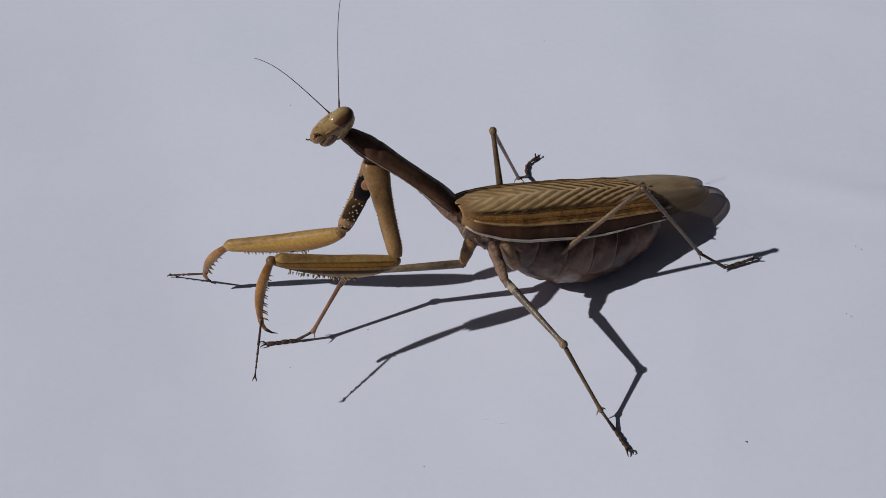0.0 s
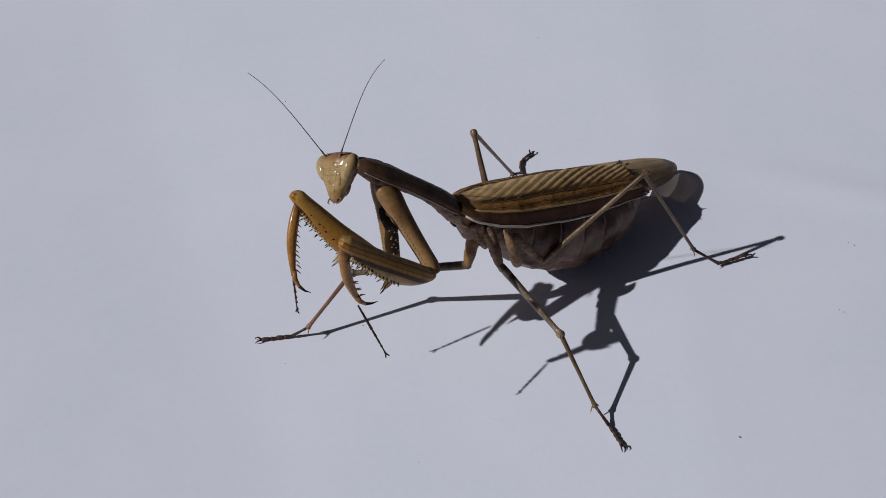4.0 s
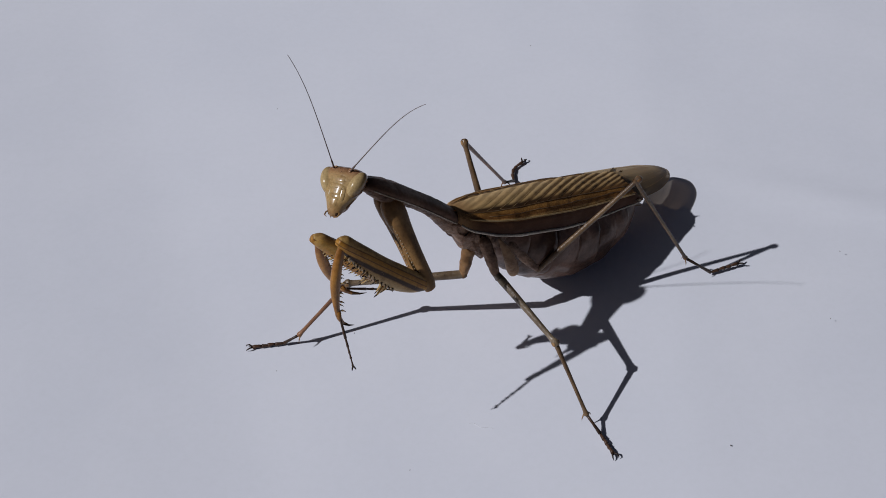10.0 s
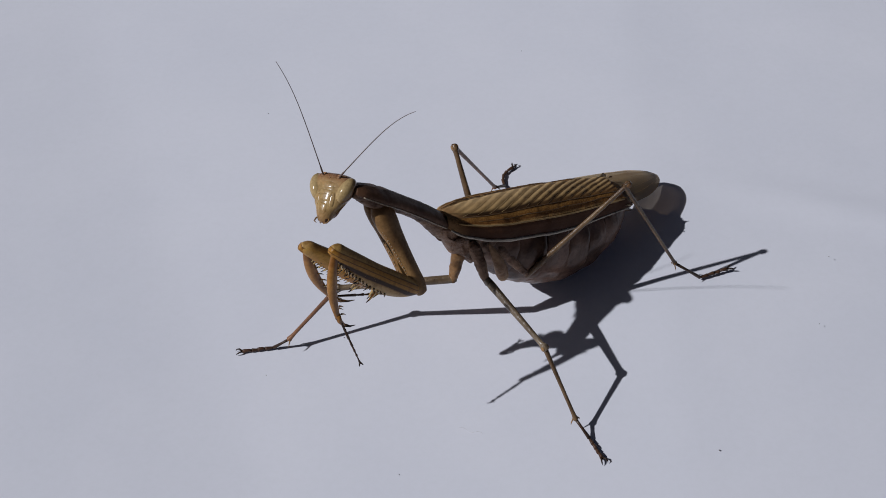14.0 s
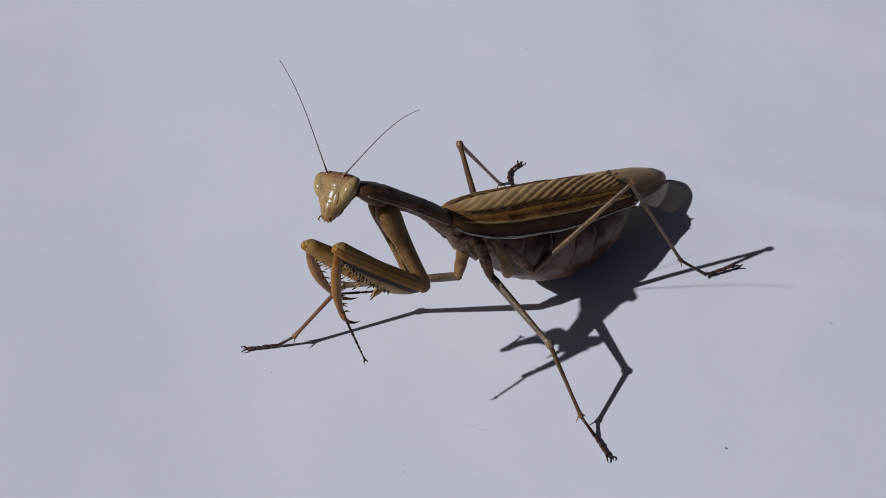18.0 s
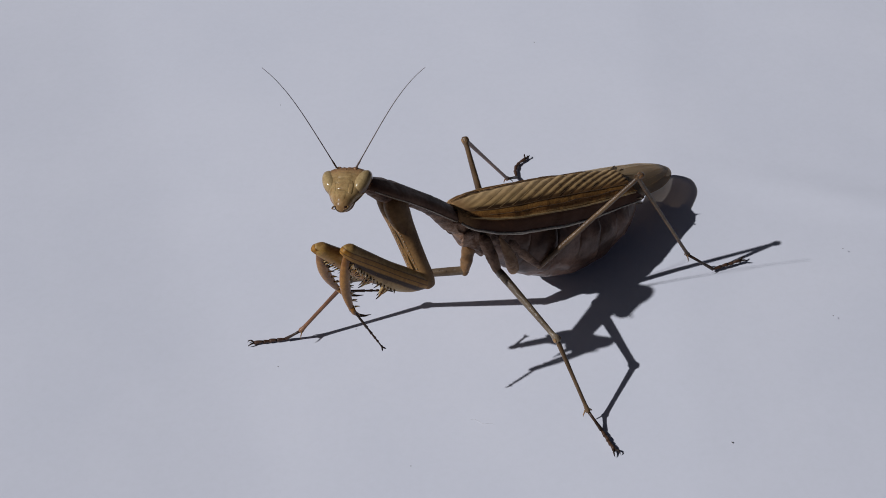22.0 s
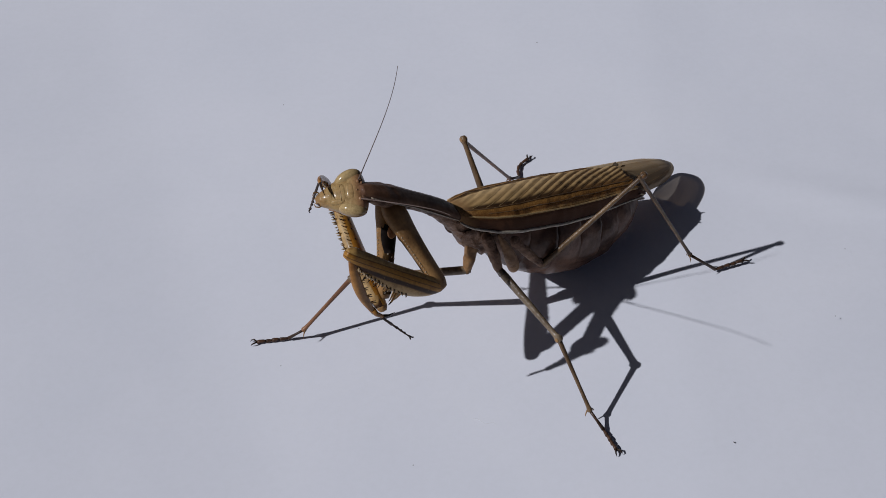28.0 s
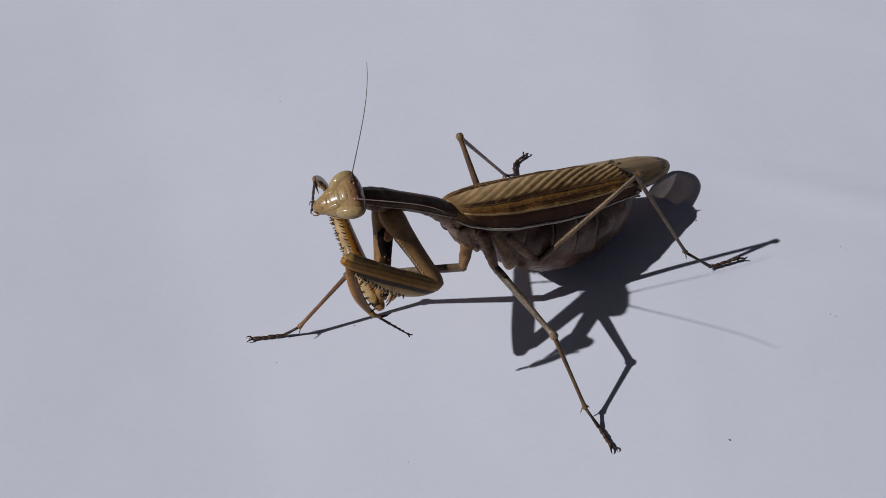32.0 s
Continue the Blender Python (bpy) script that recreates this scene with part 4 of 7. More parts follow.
def build_fore_femur(side):
    bm = loft(fine([(-0.4, 0.45, 0.5, 0, -0.2), (0.5, 0.8, 0.98, 0, -0.4), (2.5, 1.05, 1.5, 0, -0.8), (5.5, 1.2, 1.8, 0, -1.05), (9.0, 1.15, 1.72, 0, -1.0), (12.8, 1.0, 1.45, 0, -0.54), (15.5, 0.9, 1.18, 0, -0.14),
                    (17.1, 0.82, 0.98, 0, 0.12), (18.0, 0.45, 0.55, 0, -0.03)], 40), 24, 2.1)
    me = part("fore_femur", bm, [FEMUR, CREAM], mantis, "thick raptorial femur, brown-striped outside and cream inside")
    for p in me.data.polygons:
        p.material_index = 1 if p.center.y * side < -0.0006 else 0
    wart = None
    rng = random.Random(21 + side)
    for i in range(30):
        x = rng.uniform(2.0, 16.0)
        a = rng.uniform(-1.2, 1.5)
        ry, rz = np.interp(x, [0, 2.5, 5.5, 9, 12.8, 15.5, 17.1], [0.5, 1.05, 1.2, 1.15, 1.0, 0.9, 0.85]), np.interp(x, [0, 2.5, 5.5, 9, 12.8, 15.5, 17.1], [0.6, 1.55, 1.8, 1.72, 1.4, 1.1, 0.95])
        m = Matrix.Translation((x, side * ry * math.cos(a), rz * math.sin(a) - np.interp(x, [2, 5.5, 9, 13, 16], [0.75, 1.05, 1.0, 0.65, 0.25]))) @ Matrix.Scale(rng.uniform(0.6, 1.2), 4)
        if wart is None:
            wart = part("wart", ball(0.055, 0.055, 0.055, n=6), COXA, me, "tiny raised wart")
            wart.matrix_local = Matrix.Translation(m.translation * MM)
        else:
            again(wart, "wart", m, me)
    knob = None
    for i in range(26):        # pale blunt teeth along the outer lower edge, dark ones between them
        x = 5.6 + 10.2 * i / 26 + rng.uniform(-0.12, 0.12)
        edge = np.interp(x, *FEMUR_EDGE) + 0.25
        m = Matrix.Translation((x, side * (0.72 + 0.12 * (i % 2)), -edge * (0.84 - 0.05 * (i % 2)))) @ Euler((radians(side * 38), 0, 0)).to_matrix().to_4x4() @ Matrix.Scale(rng.uniform(0.75, 1.25), 4)
        if knob is None:
            knob = part("tooth", tube([(0, 0, 0.12), (0.02, 0, -0.14), (0.07, 0, -0.34)], [0.13, 0.09, 0.02], 6), RING, me, "small pale tooth on the femur")
            knob.matrix_local = Matrix.Translation(m.translation * MM) @ m.to_3x3().to_4x4()
        else:
            again(knob, "tooth", m, me)
    pit = None
    for i in range(13):        # black marks on the inner face, at the roots of the spines
        x = 4.6 + 9.8 * i / 12 + rng.uniform(-0.2, 0.2)
        z = 0.95 - np.interp(x, *FEMUR_EDGE) + 0.3 * (i % 2) + rng.uniform(-0.1, 0.1)
        m = Matrix.Translation((x, -side * np.interp(x, [4, 9, 13, 16], [0.96, 1.0, 0.86, 0.76]), z)) @ Euler((0, radians(25), 0)).to_matrix().to_4x4() @ Matrix.Scale(rng.uniform(0.6, 1.3), 4)
        if pit is None:
            pit = part("dark_spot", ball(0.34, 0.1, 0.2, n=10), BLACK_PATCH, me, "black mark at the root of a spine")
            pit.matrix_local = Matrix.Translation(m.translation * MM) @ m.to_3x3().to_4x4()
        else:
            again(pit, "dark_spot", m, me)
    # trochanter knob at the elbow
    part("elbow", ball(0.9, 0.78, 0.95, (0.4, 0, -0.25), 16), COXA, me, "rounded elbow joint")
    first = spine_mesh(me)
    first.matrix_local = Matrix.Translation(Vector((15.4, side * 0.45, -1.2)) * MM) @ Matrix.Scale(0.9, 4)
    for x, size in ((13.4, 1.0), (11.2, 1.05), (9.0, 0.95)):        # outer row
        spine_at(first, me, x, side * 0.62, 0.3 - np.interp(x, *FEMUR_EDGE), size, -8, side * -12)
    for i in range(17):                                             # inner row, long and short by turns
        x = 7.2 + 8.6 * i / 17
        spine_at(first, me, x, -side * 0.5, 0.25 - np.interp(x, *FEMUR_EDGE), (0.95 if i % 2 else 0.6) * (0.75 + 0.4 * i / 16), -6, side * 10)
    long = spine_mesh(me, 0.15, 0.85, "long pale translucent spine")
    long.matrix_local = Matrix.Translation(Vector((6.0, -0.05, -2.55)) * MM) @ Euler((0, radians(-10), 0)).to_matrix().to_4x4() @ Matrix.Scale(1.5, 4)
    for x, size, lean in ((6.8, 2.2, 4), (7.4, 1.7, 12)):          # the long discoidal spines
        spine_at(long, me, x, 0.05, -2.55, size, lean, 0)
    return me


def build_fore_tibia(side):
    n = 10.2
    pts, rad = [], []
    for i in range(19):
        u = i / 18
        pts.append((n * u, 0, 0.75 * math.sin(math.pi * u) ** 0.9))
        rad.append(0.48 + 0.3 * math.sin(math.pi * min(1, u * 1.08)) - 0.1 * u)
    bm = tube(pts, rad, 14)
    for v in bm.verts:
        v.co.y *= 0.75
    ob = part("fore_tibia", bm, AMBER, mantis, "curved amber tibia of the foreleg")
    claw = [(n - 0.6, 0, 0.1), (n + 0.5, 0, -0.2), (n + 1.4, 0, -0.85), (n + 2.0, 0, -1.8), (n + 2.2, 0, -2.7)]
    part("claw", tube(claw, [0.4, 0.34, 0.24, 0.13, 0.03], 10), AMBER, ob, "long hooked claw with a black tip")
    part("claw_tip", tube(claw[2:], [0.25, 0.14, 0.03], 8), DARK, ob)
    part("knee", ball(0.72, 0.66, 0.74, (0, 0, 0), 14), LEG_PALE, ob, "pale knee joint")
    first = spine_mesh(ob)
    first.matrix_local = Matrix.Translation(Vector((2.2, side * 0.3, -0.05)) * MM) @ Matrix.Scale(0.55, 4)
    for i in range(1, 12):
        x = 2.2 + 7.3 * i / 11
        z = 0.75 * math.sin(math.pi * x / n) ** 0.9 - 0.45
        spine_at(first, ob, x, (side if i % 2 else -side) * 0.3, z - 0.12, 0.6 + 0.25 * i / 11, -22, (side if i % 2 else -side) * -10)
    return ob


def build_tarsus(name, lengths, r, parent, label, sag=0.0):
    """A foot of five segments along x with two hooks; the first segment carries the rest."""
    x, first = 0.0, None
    for k, length in enumerate(lengths):
        u = [x, x + length * 0.15, x + length * 0.8, x + length]
        rr = [r * (1 - 0.09 * k) * f for f in (0.65, 0.8, 1.0, 1.15)]
        z = [-sag * math.sin(math.pi * min(1.0, q / sum(lengths))) for q in u]
        bm = tube([(q, 0, w) for q, w in zip(u, z)], rr, 8)
        if first is None:
            first = part(name, bm, TARSUS, parent, label)
        else:
            part("foot_segment", bm, TARSUS, first)
            part("pad", ball(0.22 * length ** 0.3, r * 0.9, r * 0.45, (x + length * 0.92, 0, z[-1] - r * 0.75), 8), TARSUS, first)
        x += length
    for s in (1, -1):
        part("claw", tube([(x - 0.1, 0, z[-1]), (x + 0.3, s * 0.2, z[-1] + 0.08), (x + 0.55, s * 0.26, z[-1] - 0.03), (x + 0.65, s * 0.22, z[-1] - 0.2)], [r * 0.7, r * 0.55, r * 0.35, 0.02], 6), DARK, first, "tiny hooked claw")
    return first


# ---- walking legs ----
def build_coxa(name, length, r, mat):
    bm = loft(fine([(-1.3, r * 0.3, r * 0.35, 0, 0), (-0.7, r * 0.9, r, 0, 0), (0.3, r * 1.1, r * 1.25, 0, 0), (length * 0.5, r, r * 1.05, 0, 0), (length * 0.9, r * 0.7, r * 0.75, 0, 0), (length + 0.4, r * 0.5, r * 0.55, 0, 0)], 40), 24)
    for v in bm.verts:
        v.co += Vector((0, v.co.y, v.co.z)).normalized() * (0.13 * noise.noise(v.co * 0.9) + 0.06 * noise.noise(v.co * 2.6))
    ob = part(name, bm, mat, mantis, "stout wrinkled brown base of the leg")
    part("trochanter", ball(r * 0.75, r * 0.6, r * 0.68, (length - 0.1, 0, 0), 14), mat, ob, "short joint between the base and the femur")
    return ob


def build_femur(name, length, r, mat, ring=False):
    ob = part(name, loft(fine([(-0.5, r * 0.7, r * 0.75, 0, 0), (0.6, r, r * 1.15, 0, 0), (length * 0.3, r * 0.95, r * 1.1, 0, 0), (length * 0.7, r * 0.75, r * 0.85, 0, 0), (length - 1.0, r * 0.7, r * 0.8, 0, 0),
                               (length - 0.2, r * 1.0, r * 1.2, 0, 0), (length + 0.5, r * 0.65, r * 0.7, 0, 0)], 26), 12), mat, mantis, "slender brown femur of a walking leg")
    if ring:
        part("pale_ring", loft(fine([(1.0, r * 0.98, r * 1.14, 0, 0), (1.15, r * 1.04, r * 1.2, 0, 0), (2.0, r * 1.04, r * 1.19, 0, 0), (2.15, r * 0.98, r * 1.12, 0, 0)], 7), 14), RING, ob, "pale ring near the base")
    for s in (1, -1):
        part("knee_lobe", ball(0.42, 0.16, 0.42, (length, s * r * 0.75, 0), 10), LEG_PALE, ob, "pale knee lobe")
    bristle = None
    for i in range(14):
        x = 1.2 + (length - 2.4) * i / 13
        m = Matrix.Translation((x, 0, r * 0.9)) @ Euler((0, radians(30), radians((i * 77) % 60 - 30))).to_matrix().to_4x4()
        if bristle is None:
            bristle = part("bristle", tube([(0, 0, -0.05), (0, 0, 0.22)], [0.035, 0.008], 4), LEG_PALE, ob, "short fine bristle")
            bristle.matrix_local = Matrix.Translation(m.translation * MM) @ m.to_3x3().to_4x4()
        else:
            again(bristle, "bristle", m, ob)
    return ob


def build_tibia(name, length, r, mat):
    ob = part(name, loft(fine([(-0.3, r * 0.9, r * 0.9, 0, 0), (0.5, r, r, 0, 0), (length * 0.5, r * 0.8, r * 0.8, 0, 0), (length - 1.2, r * 0.8, r * 0.8, 0, 0), (length, r * 1.15, r * 1.15, 0, 0), (length + 0.25, r * 0.6, r * 0.6, 0, 0)], 24), 10),
              mat, mantis, "thin brown tibia of a walking leg")
    for s in (1, -1):
        part("spur", tube([(length - 0.2, s * r * 0.8, -0.1), (length + 0.35, s * (r + 0.35), -0.35), (length + 0.75, s * (r + 0.45), -0.6)], [0.11, 0.08, 0.01], 6), LEG_PALE, ob, "short spur")
    return ob


pronotum = build_pronotum()
head = build_head()
antenna_left, antenna_right = build_antenna(head), build_antenna(head)
thorax = build_thorax()
abdomen = build_abdomen()
wing_left, wing_right = build_wing(1), build_wing(-1)
build_torn_flaps(wing_left)
build_hindwing(wing_left, 1)
build_hindwing(wing_right, -1)
fore_coxa_left, fore_coxa_right = build_fore_coxa(1), build_fore_coxa(-1)
fore_femur_left, fore_femur_right = build_fore_femur(1), build_fore_femur(-1)
fore_tibia_left, fore_tibia_right = build_fore_tibia(1), build_fore_tibia(-1)
FORE_FOOT = (4.0, 1.3, 1.0, 0.8, 1.2)
fore_tarsus_left = build_tarsus("fore_tarsus", FORE_FOOT, 0.18, mantis, "thin dark jointed foot of the foreleg")
fore_tarsus_right = build_tarsus("fore_tarsus", FORE_FOOT, 0.18, mantis, "thin dark jointed foot of the foreleg")

mid_coxa_left, mid_coxa_right = build_coxa("mid_coxa", 5.2, 0.78, BELLY), build_coxa("mid_coxa", 4.7, 0.9, HONEY)
hind_coxa_left, hind_coxa_right = build_coxa("hind_coxa", 6.9, 0.72, BELLY), build_coxa("hind_coxa", 6.9, 1.0, BELLY)
mid_femur_left, mid_femur_right = build_femur("mid_femur", 13.0, 0.55, LEG_OLIVE, True), build_femur("mid_femur", 16.9, 0.6, LEG_GREY)
hind_femur_left, hind_femur_right = build_femur("hind_femur", 19.93, 0.43, LEG), build_femur("hind_femur", 12.86, 0.55, LEG)
mid_tibia_left, mid_tibia_right = build_tibia("mid_tibia", 11.65, 0.36, LEG), build_tibia("mid_tibia", 11.4, 0.36, SHIN)
hind_tibia_left, hind_tibia_right = build_tibia("hind_tibia", 20.15, 0.34, LEG), build_tibia("hind_tibia", 20.15, 0.34, SHIN)


def planted(name, lengths, a, b, c, r=0.29, bow=0.0):
    """A foot on the paper: the first segment from a to b, the others from b towards c."""
    first = Vector(b) - Vector(a)
    ob = part(name, tube([(0, 0, 0), (first.length * 0.5, 0, 0), (first.length, 0, 0)], [r * 0.8, r * 0.7, r], 8), TARSUS, mantis, "dark jointed foot standing on the paper")
    place = aim(*a, *b, a[0], a[1], a[2] + 50)
    ob.matrix_local = place
    rest = (Vector(c) - Vector(b)).length - 0.9
    inv = place.inverted()
    o, way = Vector(b), (Vector(c) - Vector(b)).normalized()
    total, x = sum(lengths), 0.0
    for k, q in enumerate(lengths):
        side = way.cross(Vector((0, 0, 1))) * bow
        p0, p1 = (o + way * rest * f + side * math.sin(math.pi * f) for f in (x / total, (x + q) / total))
        x += q
        wob = Vector((0, 0, 0.10 * (1 if k % 2 else -0.4)))
        pts = [(inv @ ((p0.lerp(p1, f) + wob * math.sin(math.pi * f)) * MM)) / MM for f in (0, 0.3, 0.75, 1)]
        part("foot_segment", tube(pts, [r * 0.6, r * 0.75, r * 0.95, r * 1.0], 8), TARSUS, ob)
        mid = (inv @ ((p0.lerp(p1, 0.9) - Vector((0, 0, r * 0.55))) * MM)) / MM
        part("pad", ball(0.3, 0.26, 0.2, mid, 8), TARSUS, ob)
    tip = o + way * rest
    across = way.cross(Vector((0, 0, 1))).normalized()
    for s in (1, -1):
        pts = [tip, tip + way * 0.5 + across * s * 0.35 + Vector((0, 0, 0.25)), tip + way * 0.9 + across * s * 0.45 + Vector((0, 0, 0.1)), tip + way * 1.05 + across * s * 0.4 - Vector((0, 0, 0.2))]
        part("claw", tube([(inv @ (p * MM)) / MM for p in pts], [r * 0.55, r * 0.45, r * 0.3, 0.02], 6), DARK, ob, "tiny hooked claw")
    return ob


planted("mid_foot", (1.5, 1.2, 1.0, 1.4), (19.3, -34.2, 2.6), (21.3, -36.1, 0.55), (23.2, -40.1, 0.4))
planted("mid_foot", (1.6, 1.3, 1.1, 1.6), (-22.1, -19.8, 2.5), (-24.5, -19.8, 0.55), (-30.0, -20.6, 0.4))
planted("hind_foot", (1.6, 1.3, 1.1, 1.6), (36.2, -7.1, 5.2), (40.8, -5.8, 0.5), (46.2, -3.6, 0.4))
planted("hind_foot", (1.6, 1.3, 1.1, 1.6), (9.2, 11.0, 3.6), (10.9, 14.5, 0.5), (12.8, 19.8, 0.4), bow=-0.9)


# ---- dust on the paper ----
def build_dust():
    for x, y, r in ((-5.4, -41.8, 0.09), (39.5, -37.8, 0.13), (57.9, -14.8, 0.1), (-14.2, -17.5, 0.1), (-53.5, -9.7, 0.09), (15.2, 50.3, 0.1), (-25.3, -24.6, 0.08), (62.0, -1.0, 0.1), (-30.0, 33.0, 0.1)):
        r *= 0.75
        bm = ball(r * 1.4, r, r * 0.6, n=8)
        for v in bm.verts:
            v.co *= 1 + 0.35 * noise.noise(v.co * 6 + Vector((x, y, 0)))
        ob = part("dust_speck", bm, DUST, None)
        ob.location = Vector((x, y, r * 0.4)) * MM
        ob.rotation_euler[2] = x
        tagged(ob, "tiny dark speck of dust on the white paper", "dust", "specks of dust")
    pts = [(2.9 + 3.4 * k / 10, -34.0 - 1.0 * k / 10 + 0.22 * math.sin(k * 0.9), 0.03 + 0.01 * math.sin(k)) for k in range(11)]
    tagged(part("fibre", tube(pts, 0.018, 5), FLUFF, None), "short pale hair-thin fibre lying on the paper", "fibre")


build_dust()

# ---- movement ----

def motions():
    body = [(0, aim(-0.81,-12.87,22.95,-22.75,-24.73,33.28,8.29,-7.96,47.89)), (0.5, aim(-0.09,-13.5,24.3,-21.04,-26.59,35.19,9.14,-7.73,49.01)), (1, aim(-0,-14.85,24.75,-20.18,-28.85,35.98,9.22,-8.45,49.31)), (1.5, aim(0.09,-15.03,24.65,-19.96,-29.27,35.8,9.18,-8.58,49.24)), (2, aim(0.16,-15.63,24.95,-19.52,-30.36,36.13,9.11,-8.94,49.53)), (3.5, aim(0.16,-15.63,24.95,-19.52,-30.36,36.12,9.11,-8.94,49.53)), (5.5, aim(0.81,-15.84,24.74,-18.64,-30.96,35.79,9.53,-9.06,49.38)), (20.4, aim(0.81,-15.84,24.74,-18.64,-30.96,35.79,9.53,-9.06,49.38)), (20.8, aim(0.59,-16.03,24.57,-18.86,-31.15,35.62,9.31,-9.25,49.21)), (24.7, aim(0.59,-16.03,24.57,-18.86,-31.15,35.62,9.31,-9.25,49.21)), (25, aim(0.81,-15.84,24.74,-18.64,-30.96,35.79,9.53,-9.06,49.38)), (25.5, aim(0.63,-15.88,24.71,-18.88,-31.02,35.63,9.25,-9.18,49.4)), (27.5, aim(0.09,-15.99,24.61,-19.59,-31.19,35.14,8.42,-9.55,49.47)), (32, aim(0.09,-15.99,24.61,-19.59,-31.19,35.14,8.43,-9.55,49.47))]
    walk(thorax, body)
    sag = {0: (0, 1.7, -0.5), 0.5: (0, 0.9, -0.25), 1: (0, 0.3, -0.1)}        # the wing hangs lower while the body is bent at the start
    walk(wing_left, [(t, m @ Matrix.Translation(Vector(sag.get(t, (0, 0, 0))) * MM)) for t, m in body])
    walk(wing_right, [(t, m @ Matrix.Translation(Vector(sag.get(t, (0, 0, 0))) * MM * 0.25)) for t, m in body])
    walk(abdomen, [(t, m @ Matrix.Translation(Vector(sag.get(t, (0, 0, 0))) * MM * 0.7)) for t, m in body])
    walk(pronotum, [
        (0, aim(-0.81,-12.87,22.95,-15.47,-12.2,34.52,15.89,-13.63,44.14)), (0.5, aim(-0.09,-13.5,24.3,-14.33,-17.5,36.24,16.24,-8.91,45.31)),
        (1, aim(-0,-14.85,24.75,-12.63,-21.11,37.65,16.32,-6.76,44.68)), (1.5, aim(0.09,-15.03,24.65,-12.8,-20.23,36.62,16.43,-8.45,45.11)),
        (2, aim(0.16,-15.63,24.95,-12.91,-21.4,37.99,16.81,-8.28,44.9)), (2.5, aim(0.16,-15.63,24.95,-12.83,-20.88,37.45,16.82,-8.9,45.1)),
        (3, aim(0.16,-15.63,24.95,-12.91,-21.21,37.71,16.75,-8.56,45.04)), (3.5, aim(0.16,-15.63,24.95,-12.78,-21.41,37.72,16.67,-8.27,45.01)),
        (5.5, aim(0.81,-15.84,24.74,-13.42,-21.39,34.75,14.59,-10.46,47.33)), (6, aim(0.81,-15.84,24.75,-12.8,-22.51,35.91,15.19,-8.79,46.48)),
        (6.5, aim(0.81,-15.84,24.74,-13.86,-21.14,33.68,13.44,-11.28,48.17)), (7, aim(0.81,-15.84,24.75,-13.08,-22.78,35.45,14.52,-9,46.98)),
        (7.5, aim(0.81,-15.84,24.75,-12.04,-23.29,36.82,15.54,-7.31,45.71)), (8, aim(0.81,-15.84,24.75,-11.42,-23.45,37.07,15.71,-6.58,45.27)),
        (8.5, aim(0.81,-15.84,24.75,-11.5,-23.3,37,15.78,-6.77,45.31)), (9, aim(0.81,-15.84,24.75,-10.98,-23.63,37.52,15.91,-5.85,44.78)),
        (9.4, aim(0.81,-15.84,24.75,-10.86,-23.75,37.51,15.81,-5.67,44.77)), (10, aim(0.81,-15.84,24.75,-10.76,-23.85,37.51,15.71,-5.52,44.76)),
        (10.9, aim(0.81,-15.84,24.75,-10.65,-23.97,37.5,15.6,-5.34,44.75)), (13, aim(0.81,-15.84,24.75,-10.65,-23.97,37.5,15.6,-5.34,44.75)),
        (14.5, aim(0.81,-15.84,24.75,-10.7,-24.14,37.31,15.32,-5.37,44.97)), (16.5, aim(0.81,-15.84,24.75,-10.7,-24.14,37.31,15.32,-5.37,44.97)),
        (19, aim(0.81,-15.84,24.75,-10.75,-24.31,37.13,15.04,-5.4,45.18)), (20.4, aim(0.81,-15.84,24.75,-10.75,-24.31,37.13,15.04,-5.4,45.18)),
        (20.8, aim(0.55,-16.06,24.55,-10.78,-24.61,37.31,14.96,-5.19,44.63)), (23, aim(0.55,-16.06,24.55,-10.78,-24.61,37.31,14.96,-5.19,44.63)),
        (24.7, aim(0.55,-16.06,24.55,-10.78,-24.61,37.31,14.96,-5.19,44.63)), (25, aim(0.81,-15.84,24.75,-10.94,-23.93,37.49,15.62,-5.64,44.89)),
        (25.5, aim(0.81,-15.84,24.75,-11.84,-23.74,35.93,14.56,-7.26,46.34)), (27.5, aim(0.56,-15.93,24.66,-11.51,-24.26,35.54,13.8,-6.79,46.34)),
        (28, aim(0.56,-15.93,24.66,-11.31,-24.52,35.96,13.92,-6.26,46.03)), (32, aim(0.56,-15.93,24.66,-11.31,-25.05,34.84,12.6,-6.68,46.98))])
